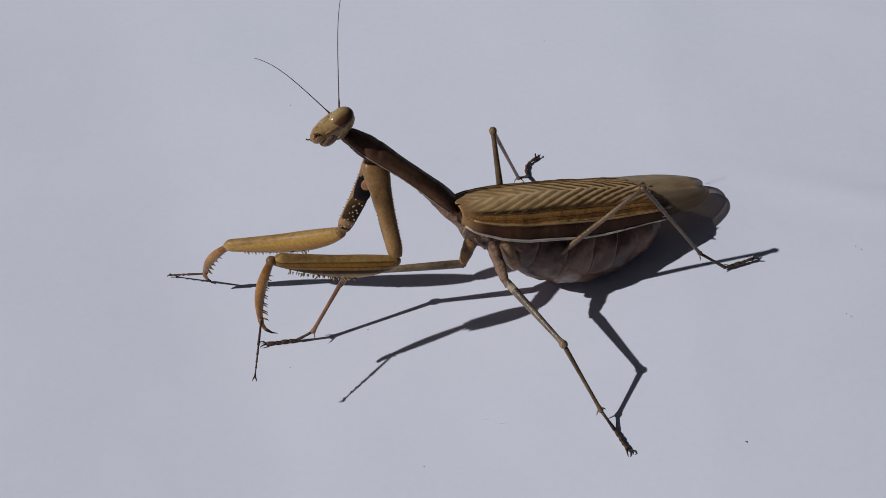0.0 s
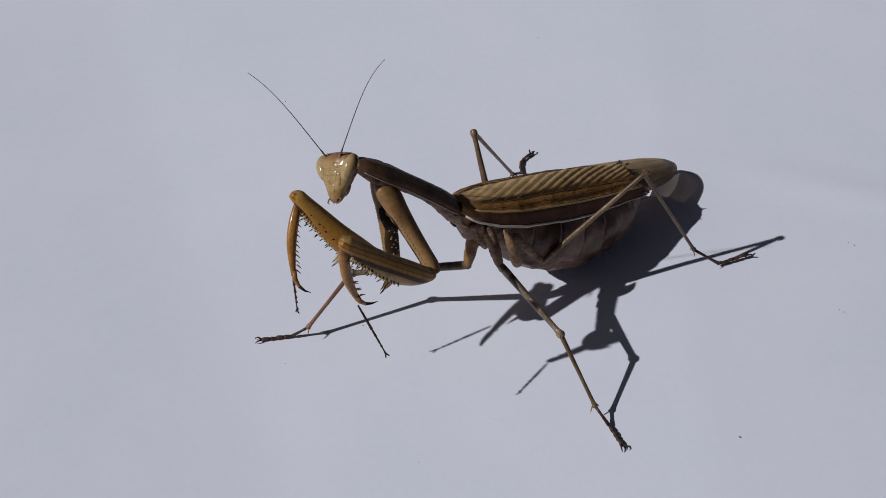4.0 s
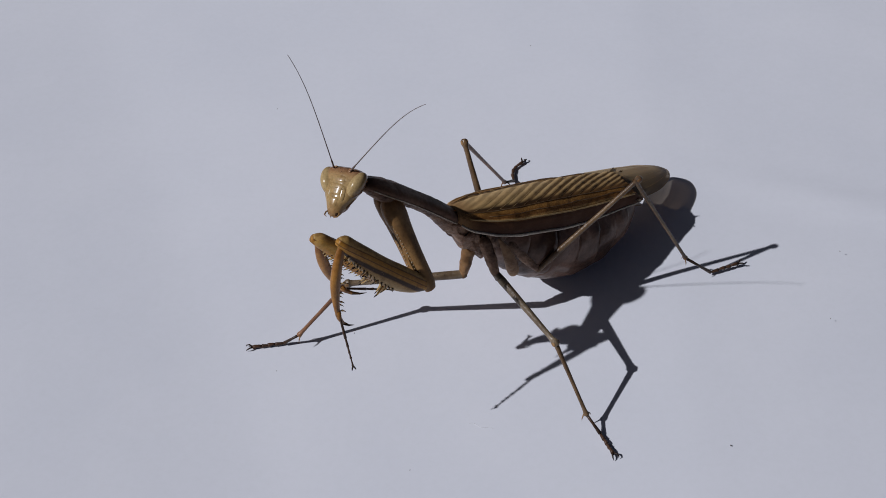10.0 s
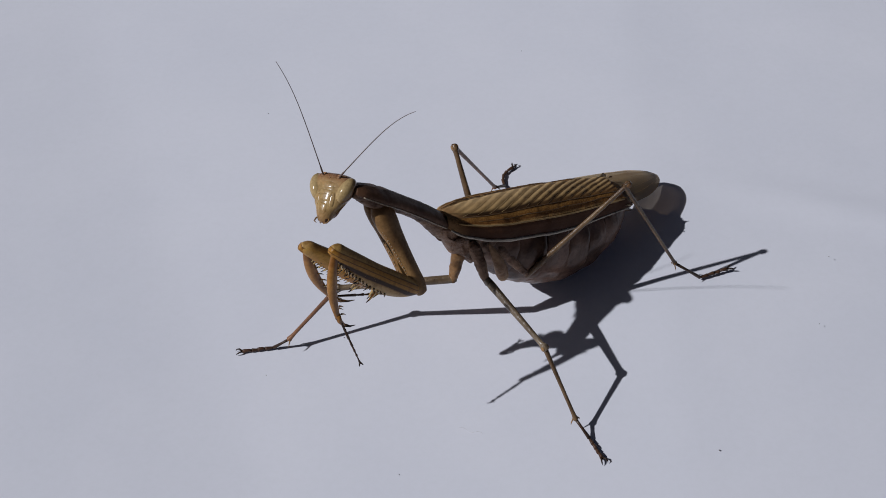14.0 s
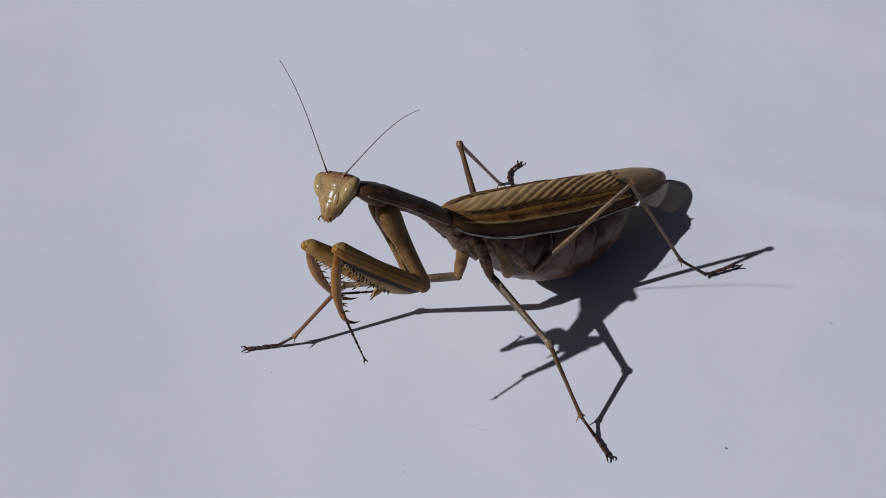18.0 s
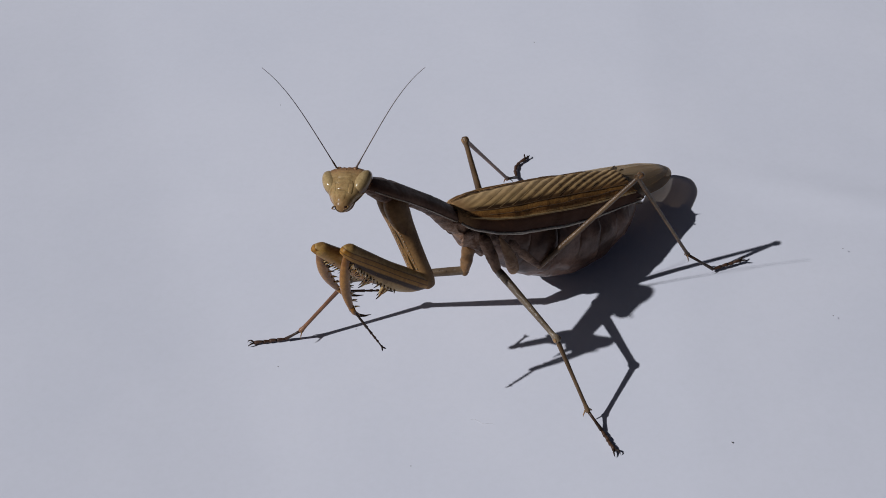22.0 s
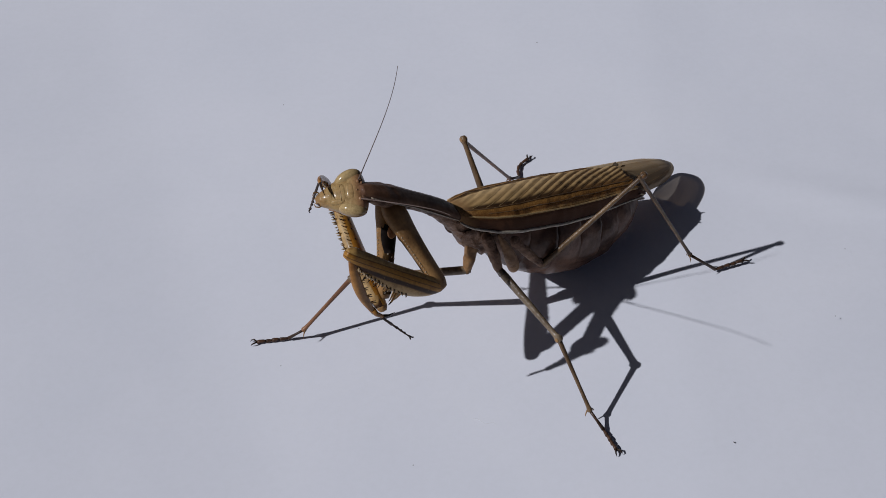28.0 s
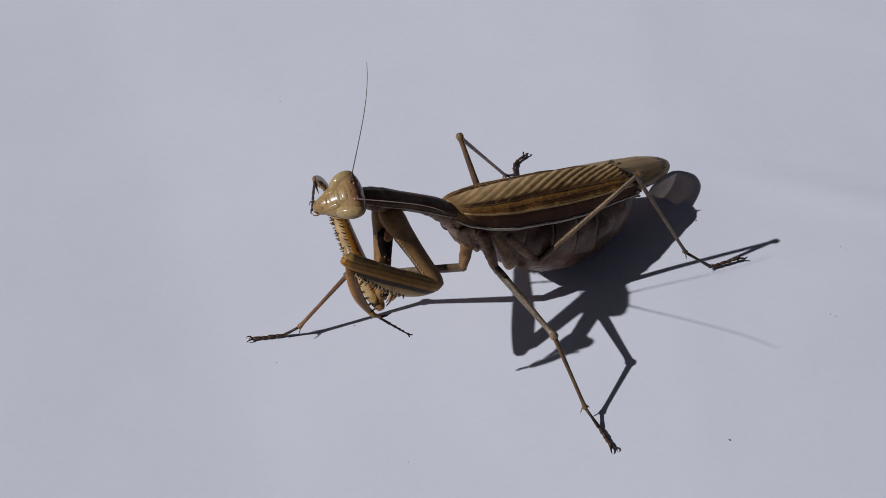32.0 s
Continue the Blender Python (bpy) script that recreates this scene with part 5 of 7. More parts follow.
    walk(head, [
        (0, aim(-16.88,-12.13,37.05,-33.41,0.03,54.6,-3.59,11.1,33.48)), (0.5, aim(-16.57,-18.43,38.31,-31.35,-29.42,58.05,-16.64,5.18,51.41)),
        (1, aim(-15.46,-21.19,38.04,-29.65,-34.45,56.8,-15.78,0.97,53.47)), (1.5, aim(-14.82,-21.27,38.72,-32.03,-35.26,54.12,-15.52,-0.91,56.44)),
        (2, aim(-15.08,-22.9,39.76,-31.26,-37.09,56.07,-15.25,-2.45,57.4)), (2.5, aim(-15.02,-22.45,39.13,-30.29,-36.76,56.2,-15.97,-1.36,55.97)),
        (3, aim(-15.2,-22.47,39.23,-30.04,-36.35,57.02,-15.16,-1.2,55.87)), (3.5, aim(-15.24,-21.08,37.62,-29.63,-35.33,55.49,-15.46,0.11,54.36)),
        (5.5, aim(-15.84,-19.96,35.87,-39.69,-26.47,46.73,-11.17,-2.96,56.32)), (6, aim(-15.6,-21.12,36.23,-31.62,-24.94,57.62,-7.83,2.7,46.3)),
        (6.5, aim(-15.31,-22.18,36.84,-37,-37.87,40.39,-19.26,-11.21,61.19)), (7, aim(-15.09,-23.73,38.24,-30.03,-26.55,60.55,-4.32,-1.12,48.32)),
        (7.5, aim(-14.15,-24.91,38.88,-22.85,-38.42,60.57,-6.97,-4.21,54.66)), (8, aim(-13.91,-24.29,38.36,-24.97,-33.9,61.03,-6.23,-2.02,51.55)),
        (8.5, aim(-13.83,-24.39,38.64,-24.69,-34.26,61.3,-5.08,-2.77,52.24)), (9, aim(-13.12,-24.76,39.34,-23.92,-35.31,61.72,-5.07,-3.16,53.39)),
        (9.4, aim(-13.19,-24.06,38.81,-24.49,-35.42,60.55,-5.8,-2.82,53.75)), (10, aim(-13.26,-23.54,38.29,-24.69,-34.94,59.93,-6.26,-2.18,53.24)),
        (10.9, aim(-13.33,-22.94,37.68,-24.93,-34.39,59.21,-6.77,-1.45,52.64)), (13, aim(-13.33,-22.94,37.68,-24.93,-34.39,59.21,-6.77,-1.45,52.65)),
        (14.5, aim(-13.38,-23.11,37.5,-24.98,-34.56,59.03,-6.83,-1.61,52.46)), (16.5, aim(-13.38,-23.11,37.5,-24.98,-34.55,59.03,-6.82,-1.62,52.46)),
        (19, aim(-13.43,-23.28,37.32,-25.02,-34.73,58.86,-6.87,-1.79,52.28)), (20.4, aim(-13.43,-23.28,37.32,-25.03,-34.72,58.85,-6.87,-1.79,52.28)),
        (20.8, aim(-12.87,-24.88,38.76,-17.69,-28.24,65.11,-9.76,1.64,42.7)), (23, aim(-12.87,-24.88,38.76,-17.69,-28.24,65.11,-9.76,1.65,42.7)),
        (24.7, aim(-12.87,-24.88,38.76,-17.69,-28.24,65.11,-9.76,1.65,42.7)), (25, aim(-12.84,-25.75,39.23,-15.35,-35.05,64.45,-10.93,-0.54,48.7)),
        (25.5, aim(-13.58,-24.83,37.82,0.24,-46.84,45.14,2.07,-9.7,53.8)), (26.5, aim(-13,-25.33,37.63,-8.98,-42.84,57.78,8.7,-11.31,45.48)),
        (27.5, aim(-12.43,-25.83,37.43,-18.92,-31.15,63.09,13.19,-21.53,44.8)), (28, aim(-12.71,-24.22,35.67,-16.23,-36.77,59.32,13.62,-21.58,40.99)),
        (32, aim(-12.57,-26.14,36.74,-20.7,-38.81,59.15,11.83,-22.41,47.69))])
    walk(antenna_left, [
        (0, aim(0.85,0.85,1.3,13.57,14.81,3.39,19.19,-13.66,-10.06)), (0.5, aim(0.72,0.85,1.44,13.11,14.93,4.5,18.52,-16.64,8.74)),
        (1, aim(1,1.17,1.02,12.54,15.29,6.35,18.69,-16.91,7.05)), (1.5, aim(1,1.17,1.02,9.67,16.36,8.43,19.54,-14.67,10.04)),
        (2, aim(1,1.17,1.02,10.71,15.74,8.39,18.78,-15.78,9.53)), (2.5, aim(1,1.17,1.02,10.93,15.75,8.09,18.8,-16,9.05)),
        (3, aim(1,1.17,1.02,10.96,15.49,8.55,18.45,-16.3,9.16)), (3.5, aim(1,1.17,1.02,10.94,15.42,8.71,18.19,-16.48,9.33)),
        (4.5, aim(1,1.17,1.02,4.79,14.53,13.99,11.65,-14.57,18.76)), (5.5, aim(1,1.17,1.02,-1.13,13.42,15.39,1.89,-14.37,21.85)),
        (6, aim(1,1.17,1.02,5.73,17.42,9.65,14.86,-9.98,19.99)), (6.5, aim(1,1.17,1.02,-1.4,12.14,16.35,-3.38,-17.08,19.02)),
        (7, aim(1,1.17,1.02,9.61,17.75,4.47,15.18,-9.23,20.17)), (7.5, aim(1,1.17,1.02,12.22,13.73,9.81,10.4,-17.69,16.25)),
        (8, aim(1,1.17,1.02,11.15,15.53,8.22,13.87,-15.18,16.6)), (8.5, aim(1,1.17,1.02,11.71,15.27,7.9,13.96,-15.91,15.73)),
        (9, aim(1,1.17,1.02,12.11,14.99,7.85,13.62,-16.37,15.47)), (9.4, aim(1,1.17,1.02,11.63,15.07,8.43,13.3,-16.06,16.11)),
        (10, aim(1,1.17,1.02,11.37,15.33,8.29,13.46,-15.7,16.39)), (10.9, aim(1,1.17,1.02,11.07,15.63,8.12,13.63,-15.26,16.72)),
        (13, aim(1,1.17,1.02,11.08,15.62,8.13,13.63,-15.26,16.72)), (14.5, aim(1,1.17,1.02,11.08,15.62,8.13,13.62,-15.26,16.73)),
        (16.5, aim(1,1.17,1.02,11.08,15.63,8.11,13.62,-15.26,16.72)), (19, aim(1,1.17,1.02,11.1,15.62,8.11,13.63,-15.25,16.73)),
        (20.4, aim(1,1.17,1.02,11.08,15.62,8.13,13.63,-15.25,16.73)), (20.8, aim(1,1.17,1.02,15.76,12.7,4.19,15.87,-20.15,1.54)),
        (23, aim(1,1.17,1.02,15.77,12.7,4.18,15.86,-20.16,1.55)), (24.7, aim(1,1.17,1.02,15.78,12.68,4.19,15.87,-20.15,1.54)),
        (25, aim(1,1.17,1.02,16.87,10.5,5.73,12.28,-22.01,4.4)), (25.5, aim(1,1.17,1.02,13.63,-5.69,13.45,-8.75,-22.4,-4.03)),
        (26.5, aim(1,1.17,1.02,12.02,-1.32,16.3,-10.23,-18.61,13.61)), (27.5, aim(1,1.17,1.02,8.19,13.83,13.23,-13.87,-5.44,21.29)),
        (28, aim(1,1.17,1.02,13.22,9.6,12.88,-11.14,-7.44,22.34)), (32, aim(1,1.17,1.02,11.12,11.14,13.64,-11.51,-9.42,21.2))])
    walk(antenna_right, [
        (0, aim(0.85,-0.85,1.3,12.78,7.77,-10.72,7.03,15.36,20.67)), (0.5, aim(0.72,-0.85,1.44,18.93,2.23,5.91,-7.24,23.62,5.13)),
        (1, aim(1,-1.17,1.02,18.89,-1.66,7.4,-3.6,23.81,6.58)), (1.5, aim(1,-1.17,1.02,18.16,0.12,9.08,-6.99,23.07,5.99)),
        (2, aim(1,-1.17,1.02,18.36,-0.23,8.69,-6.12,23.33,6.04)), (2.5, aim(1,-1.17,1.02,17.91,1.02,9.4,-7.06,23.11,5.68)),
        (3, aim(1,-1.17,1.02,18.64,-0.92,8.07,-4.77,23.63,6.29)), (3.5, aim(1,-1.17,1.02,18.43,-1.46,8.58,-4.27,23.74,6.29)),
        (5.5, aim(1,-1.17,1.02,9.54,14.11,8.4,-19.89,12.92,-5.41)), (6, aim(1,-1.17,1.02,17.21,7.57,5.71,-12.76,20.89,1.53)),
        (6.5, aim(1,-1.17,1.02,14.94,7,-8.98,-11.52,19.17,11.29)), (7, aim(1,-1.17,1.02,19.4,2.31,-2.2,-6.73,23.65,0.96)),
        (7.5, aim(1,-1.17,1.02,17.82,-2.54,9.75,0.74,24.73,-1.22)), (8, aim(1,-1.17,1.02,18.21,1,8.77,-3.85,24.03,-3.15)),
        (8.5, aim(1,-1.17,1.02,18.35,0.06,8.67,-3.06,24.36,-1.8)), (9, aim(1,-1.17,1.02,18.24,-0.39,8.96,-2.55,24.47,-1.38)),
        (9.4, aim(1,-1.17,1.02,17.76,-0.79,9.96,-2.6,24.46,-1.46)), (10, aim(1,-1.17,1.02,17.67,-0.71,10.12,-2.7,24.43,-1.62)),
        (10.9, aim(1,-1.17,1.02,17.58,-0.62,10.28,-2.79,24.4,-1.79)), (13, aim(1,-1.17,1.02,17.58,-0.66,10.29,-2.79,24.4,-1.79)),
        (14.5, aim(1,-1.17,1.02,17.58,-0.66,10.29,-2.79,24.4,-1.79)), (16.5, aim(1,-1.17,1.02,17.58,-0.63,10.28,-2.79,24.4,-1.79)),
        (19, aim(1,-1.17,1.02,17.58,-0.69,10.28,-2.8,24.4,-1.8)), (20.4, aim(1,-1.17,1.02,17.58,-0.67,10.29,-2.8,24.4,-1.8)),
        (20.8, aim(1,-1.17,1.02,19.45,-5.64,1.69,4.71,23.83,7.12)), (23, aim(1,-1.17,1.02,19.45,-5.64,1.66,4.71,23.83,7.12)),
        (24.7, aim(1,-1.17,1.02,19.45,-5.66,1.68,4.71,23.83,7.12)), (25, aim(1,-1.17,1.02,17.98,-9,4.41,7.28,23.23,7.43)),
        (25.5, aim(1,-1.17,1.02,2.79,-17.97,9.71,10.29,11.46,21.76)), (27.5, aim(1,-1.17,1.02,17.34,-3.18,10.5,-1.68,24.55,3.74)),
        (28, aim(1,-1.17,1.02,15.67,-9.04,10.17,3.39,22.73,10.96)), (32, aim(1,-1.17,1.02,15.31,-8.19,11.36,-0.37,22.27,12.19))])
    walk(fore_coxa_left, [
        (0, aim(-11.69,-13.45,29.43,-8.97,-20.73,19.3,-32.86,-12.48,46.15)), (0.5, aim(-10.32,-17.49,31.04,-7.04,-24.45,21.92,-30.55,-23.17,48)),
        (1, aim(-8.96,-20.5,32.2,-5.07,-24.58,22.01,-26.82,-29.34,50.42)), (1.5, aim(-9.12,-19.91,31.44,-3.3,-27.31,23.6,-28.1,-27.56,49.06)),
        (2, aim(-9.16,-20.93,32.49,-5.03,-24.75,21.91,-27.41,-28.98,50.69)), (2.5, aim(-9.14,-20.56,32.11,-4.44,-25.43,22.18,-27.83,-28.11,50.08)),
        (3, aim(-9.17,-20.78,32.29,-4.31,-25.37,22.26,-27.65,-28.66,50.33)), (3.5, aim(-9.06,-20.93,32.3,-3.46,-26.68,23.02,-27.37,-29.1,50.37)),
        (5.5, aim(-9.16,-20.89,30.09,-3.07,-29.04,25.13,-30.2,-29.1,44.89)), (6, aim(-8.7,-21.7,30.92,-2.74,-27.57,22.99,-28.22,-31.27,46.94)),
        (6.5, aim(-9.41,-20.68,29.32,-3.19,-29.44,24.89,-31.44,-28.63,42.74)), (7, aim(-8.84,-21.87,30.58,-2.26,-27.5,22.65,-28.72,-31.8,45.9)),
        (7.5, aim(-8.14,-22.28,31.58,-2.77,-27.69,22.74,-26.27,-32.78,48.6)), (8, aim(-7.71,-22.41,31.77,-2.42,-27.11,22.67,-25.14,-33.25,49.32)),
        (8.5, aim(-7.78,-22.31,31.73,-2.57,-27.37,22.48,-25.36,-32.96,49.23)), (9, aim(-7.4,-22.56,32.11,-3.49,-27.77,23.01,-24.11,-33.6,50.21)),
        (9.4, aim(-7.3,-22.65,32.1,-3.05,-27.18,22.49,-23.87,-33.89,50.22)), (10, aim(-7.23,-22.72,32.1,-2.78,-27.05,22.45,-23.68,-34.11,50.22)),
        (10.9, aim(-7.13,-22.8,32.09,-2.4,-26.87,22.38,-23.44,-34.38,50.23)), (13, aim(-7.13,-22.8,32.09,-2.4,-26.87,22.38,-23.44,-34.38,50.23)),
        (14.5, aim(-7.14,-22.91,31.96,-2.56,-26.58,22.04,-23.54,-34.74,49.85)), (16.5, aim(-7.14,-22.91,31.96,-2.56,-26.58,22.04,-23.54,-34.74,49.85)),
        (19, aim(-7.15,-23.01,31.82,-2.72,-26.3,21.7,-23.63,-35.09,49.47)), (20.4, aim(-7.15,-23.01,31.82,-2.72,-26.3,21.7,-23.63,-35.09,49.47)),
        (20.8, aim(-7,-23.08,32.1,-2.94,-26.99,21.94,-23.03,-35.17,50.15)), (23, aim(-7,-23.08,32.1,-2.94,-26.99,21.94,-23.03,-35.17,50.15)),
        (24.7, aim(-7,-23.08,32.1,-2.94,-26.99,21.94,-23.03,-35.17,50.15)), (25, aim(-7.34,-22.76,32.08,-2.87,-27.54,22.51,-23.93,-34.18,50.06)),
        (25.5, aim(-7.92,-22.56,30.94,-1.95,-28.79,23.4,-26.24,-33.99,47.15)), (27.5, aim(-7.71,-22.95,30.65,-1.55,-27.36,21.45,-25.56,-35.26,46.74)),
        (28, aim(-7.56,-23.14,30.95,-1.57,-27.35,21.49,-24.88,-35.67,47.44)), (32, aim(-7.46,-23.45,30.14,-1.38,-26.64,20.28,-25.16,-37.06,45.33))])
    walk(fore_femur_left, [
        (0, aim(-8.97,-20.73,19.3,-25.23,-26.27,25.4,-2.94,-16.34,44.57)), (0.5, aim(-7.04,-24.45,21.92,-28.67,-32.38,36,5.43,-17.68,44.89)),
        (1, aim(-5.07,-24.58,22.01,-16.27,-33.11,31.63,5.89,-13.78,44.2)), (1.5, aim(-3.3,-27.31,23.6,-20.69,-37.18,41.74,8.95,-13.15,43.05)),
        (2, aim(-5.03,-24.75,21.91,-15.59,-33.36,32.07,6.61,-13.43,43.48)), (2.5, aim(-4.44,-25.43,22.18,-21.75,-38.62,38.16,8.07,-15.49,43.94)),
        (3, aim(-4.31,-25.37,22.26,-15.35,-33.67,32.17,2.06,-9.14,42.87)), (3.5, aim(-3.46,-26.68,23.02,-21.63,-36.46,40.43,7.14,-11.46,42.64)),
        (5.5, aim(-3.07,-29.04,25.13,-17.31,-38.1,46.2,13.01,-15.3,41.91)), (6, aim(-2.74,-27.57,22.99,-19.97,-35.24,42.31,5.08,-6.71,38.25)),
        (6.5, aim(-3.19,-29.44,24.89,-17.44,-38.66,45.88,11.93,-14.64,41.66)), (7, aim(-2.26,-27.5,22.65,-19.18,-36.87,41.49,8.35,-10.43,40.67)),
        (7.5, aim(-2.77,-27.69,22.74,-19.09,-36.34,42.43,12.32,-14.67,40.96)), (8, aim(-2.42,-27.11,22.67,-18.86,-35.95,42.18,12.99,-14.91,41.18)),
        (8.5, aim(-2.57,-27.37,22.48,-19.52,-34.41,42.28,12.22,-13.29,40.14)), (9, aim(-3.49,-27.77,23.01,-19.83,-33.64,43.69,12.18,-13.25,39.51)),
        (9.4, aim(-3.05,-27.18,22.49,-13.4,-31.52,35.53,12.54,-12.88,39.26)), (10, aim(-2.78,-27.05,22.45,-13.15,-31.66,35.29,12.7,-12.87,39.43)),
        (10.9, aim(-2.4,-26.87,22.38,-12.62,-31.84,35.1,12.89,-12.73,39.57)), (13, aim(-2.4,-26.87,22.38,-12.62,-31.84,35.1,12.89,-12.73,39.57)),
        (14.5, aim(-2.56,-26.58,22.04,-12.78,-31.83,34.74,12.86,-12.92,39.49)), (16.5, aim(-2.56,-26.58,22.04,-12.78,-31.83,34.74,12.86,-12.92,39.49)),
        (19, aim(-2.72,-26.3,21.7,-12.94,-31.81,34.38,12.87,-13.14,39.38)), (20.4, aim(-2.72,-26.3,21.7,-13,-31.82,34.32,12.87,-13.14,39.38)),
        (20.8, aim(-2.94,-26.99,21.94,-18.24,-36.76,41.93,12.16,-13.77,40)), (23, aim(-2.94,-26.99,21.94,-18.24,-36.76,41.93,12.16,-13.77,40)),
        (24.7, aim(-2.94,-26.99,21.94,-18.24,-36.76,41.93,12.16,-13.77,40)), (25, aim(-2.87,-27.54,22.51,-19.24,-35.31,42.52,12.05,-13.55,40.14)),
        (25.5, aim(-1.95,-28.79,23.4,-18.47,-35.68,43.61,11.84,-12.73,40.15)), (27.5, aim(-1.55,-27.36,21.45,-12.75,-32.21,33.34,9.76,-10.32,39.07)),
        (28, aim(-1.57,-27.35,21.49,-12.54,-32.73,33.3,10.83,-12.08,39.99)), (32, aim(-1.38,-26.64,20.28,-12.46,-32.79,31.68,10.97,-12.72,39.84))])
    walk(fore_tibia_left, [
        (0, aim(-25.23,-26.27,25.4,-27.28,-28.46,16.58,-50.91,-33.16,33.26)), (0.5, aim(-20.59,-29.42,30.74,-19.71,-29.77,20.55,-42.22,-37.35,44.83)),
        (1, aim(-16.27,-33.11,31.63,-14.34,-32.73,21.8,-34.21,-46.43,46.97)), (1.5, aim(-14.17,-33.48,34.94,-11.87,-33.88,24.93,-31.52,-43.33,53.02)),
        (2, aim(-15.59,-33.36,32.07,-13.65,-32.62,22.28,-32.39,-46.91,48.23)), (2.5, aim(-15.31,-33.71,32.21,-12.53,-31.69,22.6,-32.65,-46.93,48.22)),
        (3, aim(-15.35,-33.67,32.17,-15.25,-38.26,23.54,-33.07,-46.62,47.84)), (3.5, aim(-14.85,-32.81,33.93,-14.28,-35.48,24.06,-33.01,-42.59,51.34)),
        (5.5, aim(-11.96,-34.7,38.29,-9.25,-33.48,28.45,-26.15,-43.73,59.3)), (6, aim(-13.52,-32.37,35.08,-8.87,-33.12,25.95,-30.73,-40.03,54.36)),
        (6.5, aim(-12.09,-35.2,38,-9.3,-34.13,28.15,-26.3,-44.4,58.9)), (7, aim(-12.84,-33.36,34.43,-8.78,-32.96,25,-29.72,-42.7,53.23)),
        (7.5, aim(-12.98,-33.1,35.06,-10.7,-32.9,25.05,-29.27,-41.73,54.72)), (8, aim(-12.71,-32.64,34.88,-10.71,-32.39,24.82,-29.12,-41.46,54.38)),
        (8.5, aim(-13.18,-31.78,34.88,-11.44,-32.88,24.83,-30.12,-38.83,54.66)), (9, aim(-13.76,-31.46,36.01,-16.06,-35.23,26.86,-30.16,-37.34,56.75)),
        (9.4, aim(-13.4,-31.52,35.53,-14.74,-35.36,26.79,-29.56,-37.98,56.08)), (10, aim(-13.15,-31.66,35.29,-14.07,-35.18,26.3,-29.11,-38.62,55.66)),
        (10.9, aim(-12.62,-31.84,35.1,-12.72,-34.66,25.65,-28.33,-39.38,55.28)), (13, aim(-12.62,-31.84,35.1,-12.72,-34.66,25.65,-28.33,-39.38,55.28)),
        (14.5, aim(-12.78,-31.83,34.74,-12.85,-34.31,25.3,-28.5,-39.8,54.88)), (16.5, aim(-12.78,-31.83,34.74,-12.84,-34.31,25.3,-28.5,-39.8,54.88)),
        (19, aim(-12.94,-31.81,34.38,-12.96,-33.96,24.96,-28.67,-40.21,54.48)), (20.4, aim(-13,-31.82,34.32,-13.1,-34.04,24.92,-28.73,-40.22,54.42)),
        (20.8, aim(-12.56,-33.13,34.51,-12.56,-34.03,24.6,-28.71,-41.44,54.1)), (23, aim(-12.56,-33.13,34.51,-12.56,-34.03,24.6,-28.71,-41.44,54.1)),
        (24.7, aim(-12.56,-33.13,34.51,-12.56,-34.03,24.6,-28.71,-41.44,54.1)), (25, aim(-12.99,-32.34,34.88,-12.11,-33.72,24.5,-29.13,-39.99,54.61)),
        (25.5, aim(-12.21,-33.07,35.95,-9.97,-34.39,25.88,-28.58,-39.9,55.99)), (27.5, aim(-12.75,-32.21,33.34,-9.97,-33.95,23.72,-30.56,-39.86,52.17)),
        (28, aim(-12.54,-32.73,33.3,-10.09,-33.8,23.45,-30.01,-41.23,51.98)), (32, aim(-12.46,-32.79,31.68,-9.96,-33.16,21.87,-30.1,-42.5,49.74))])
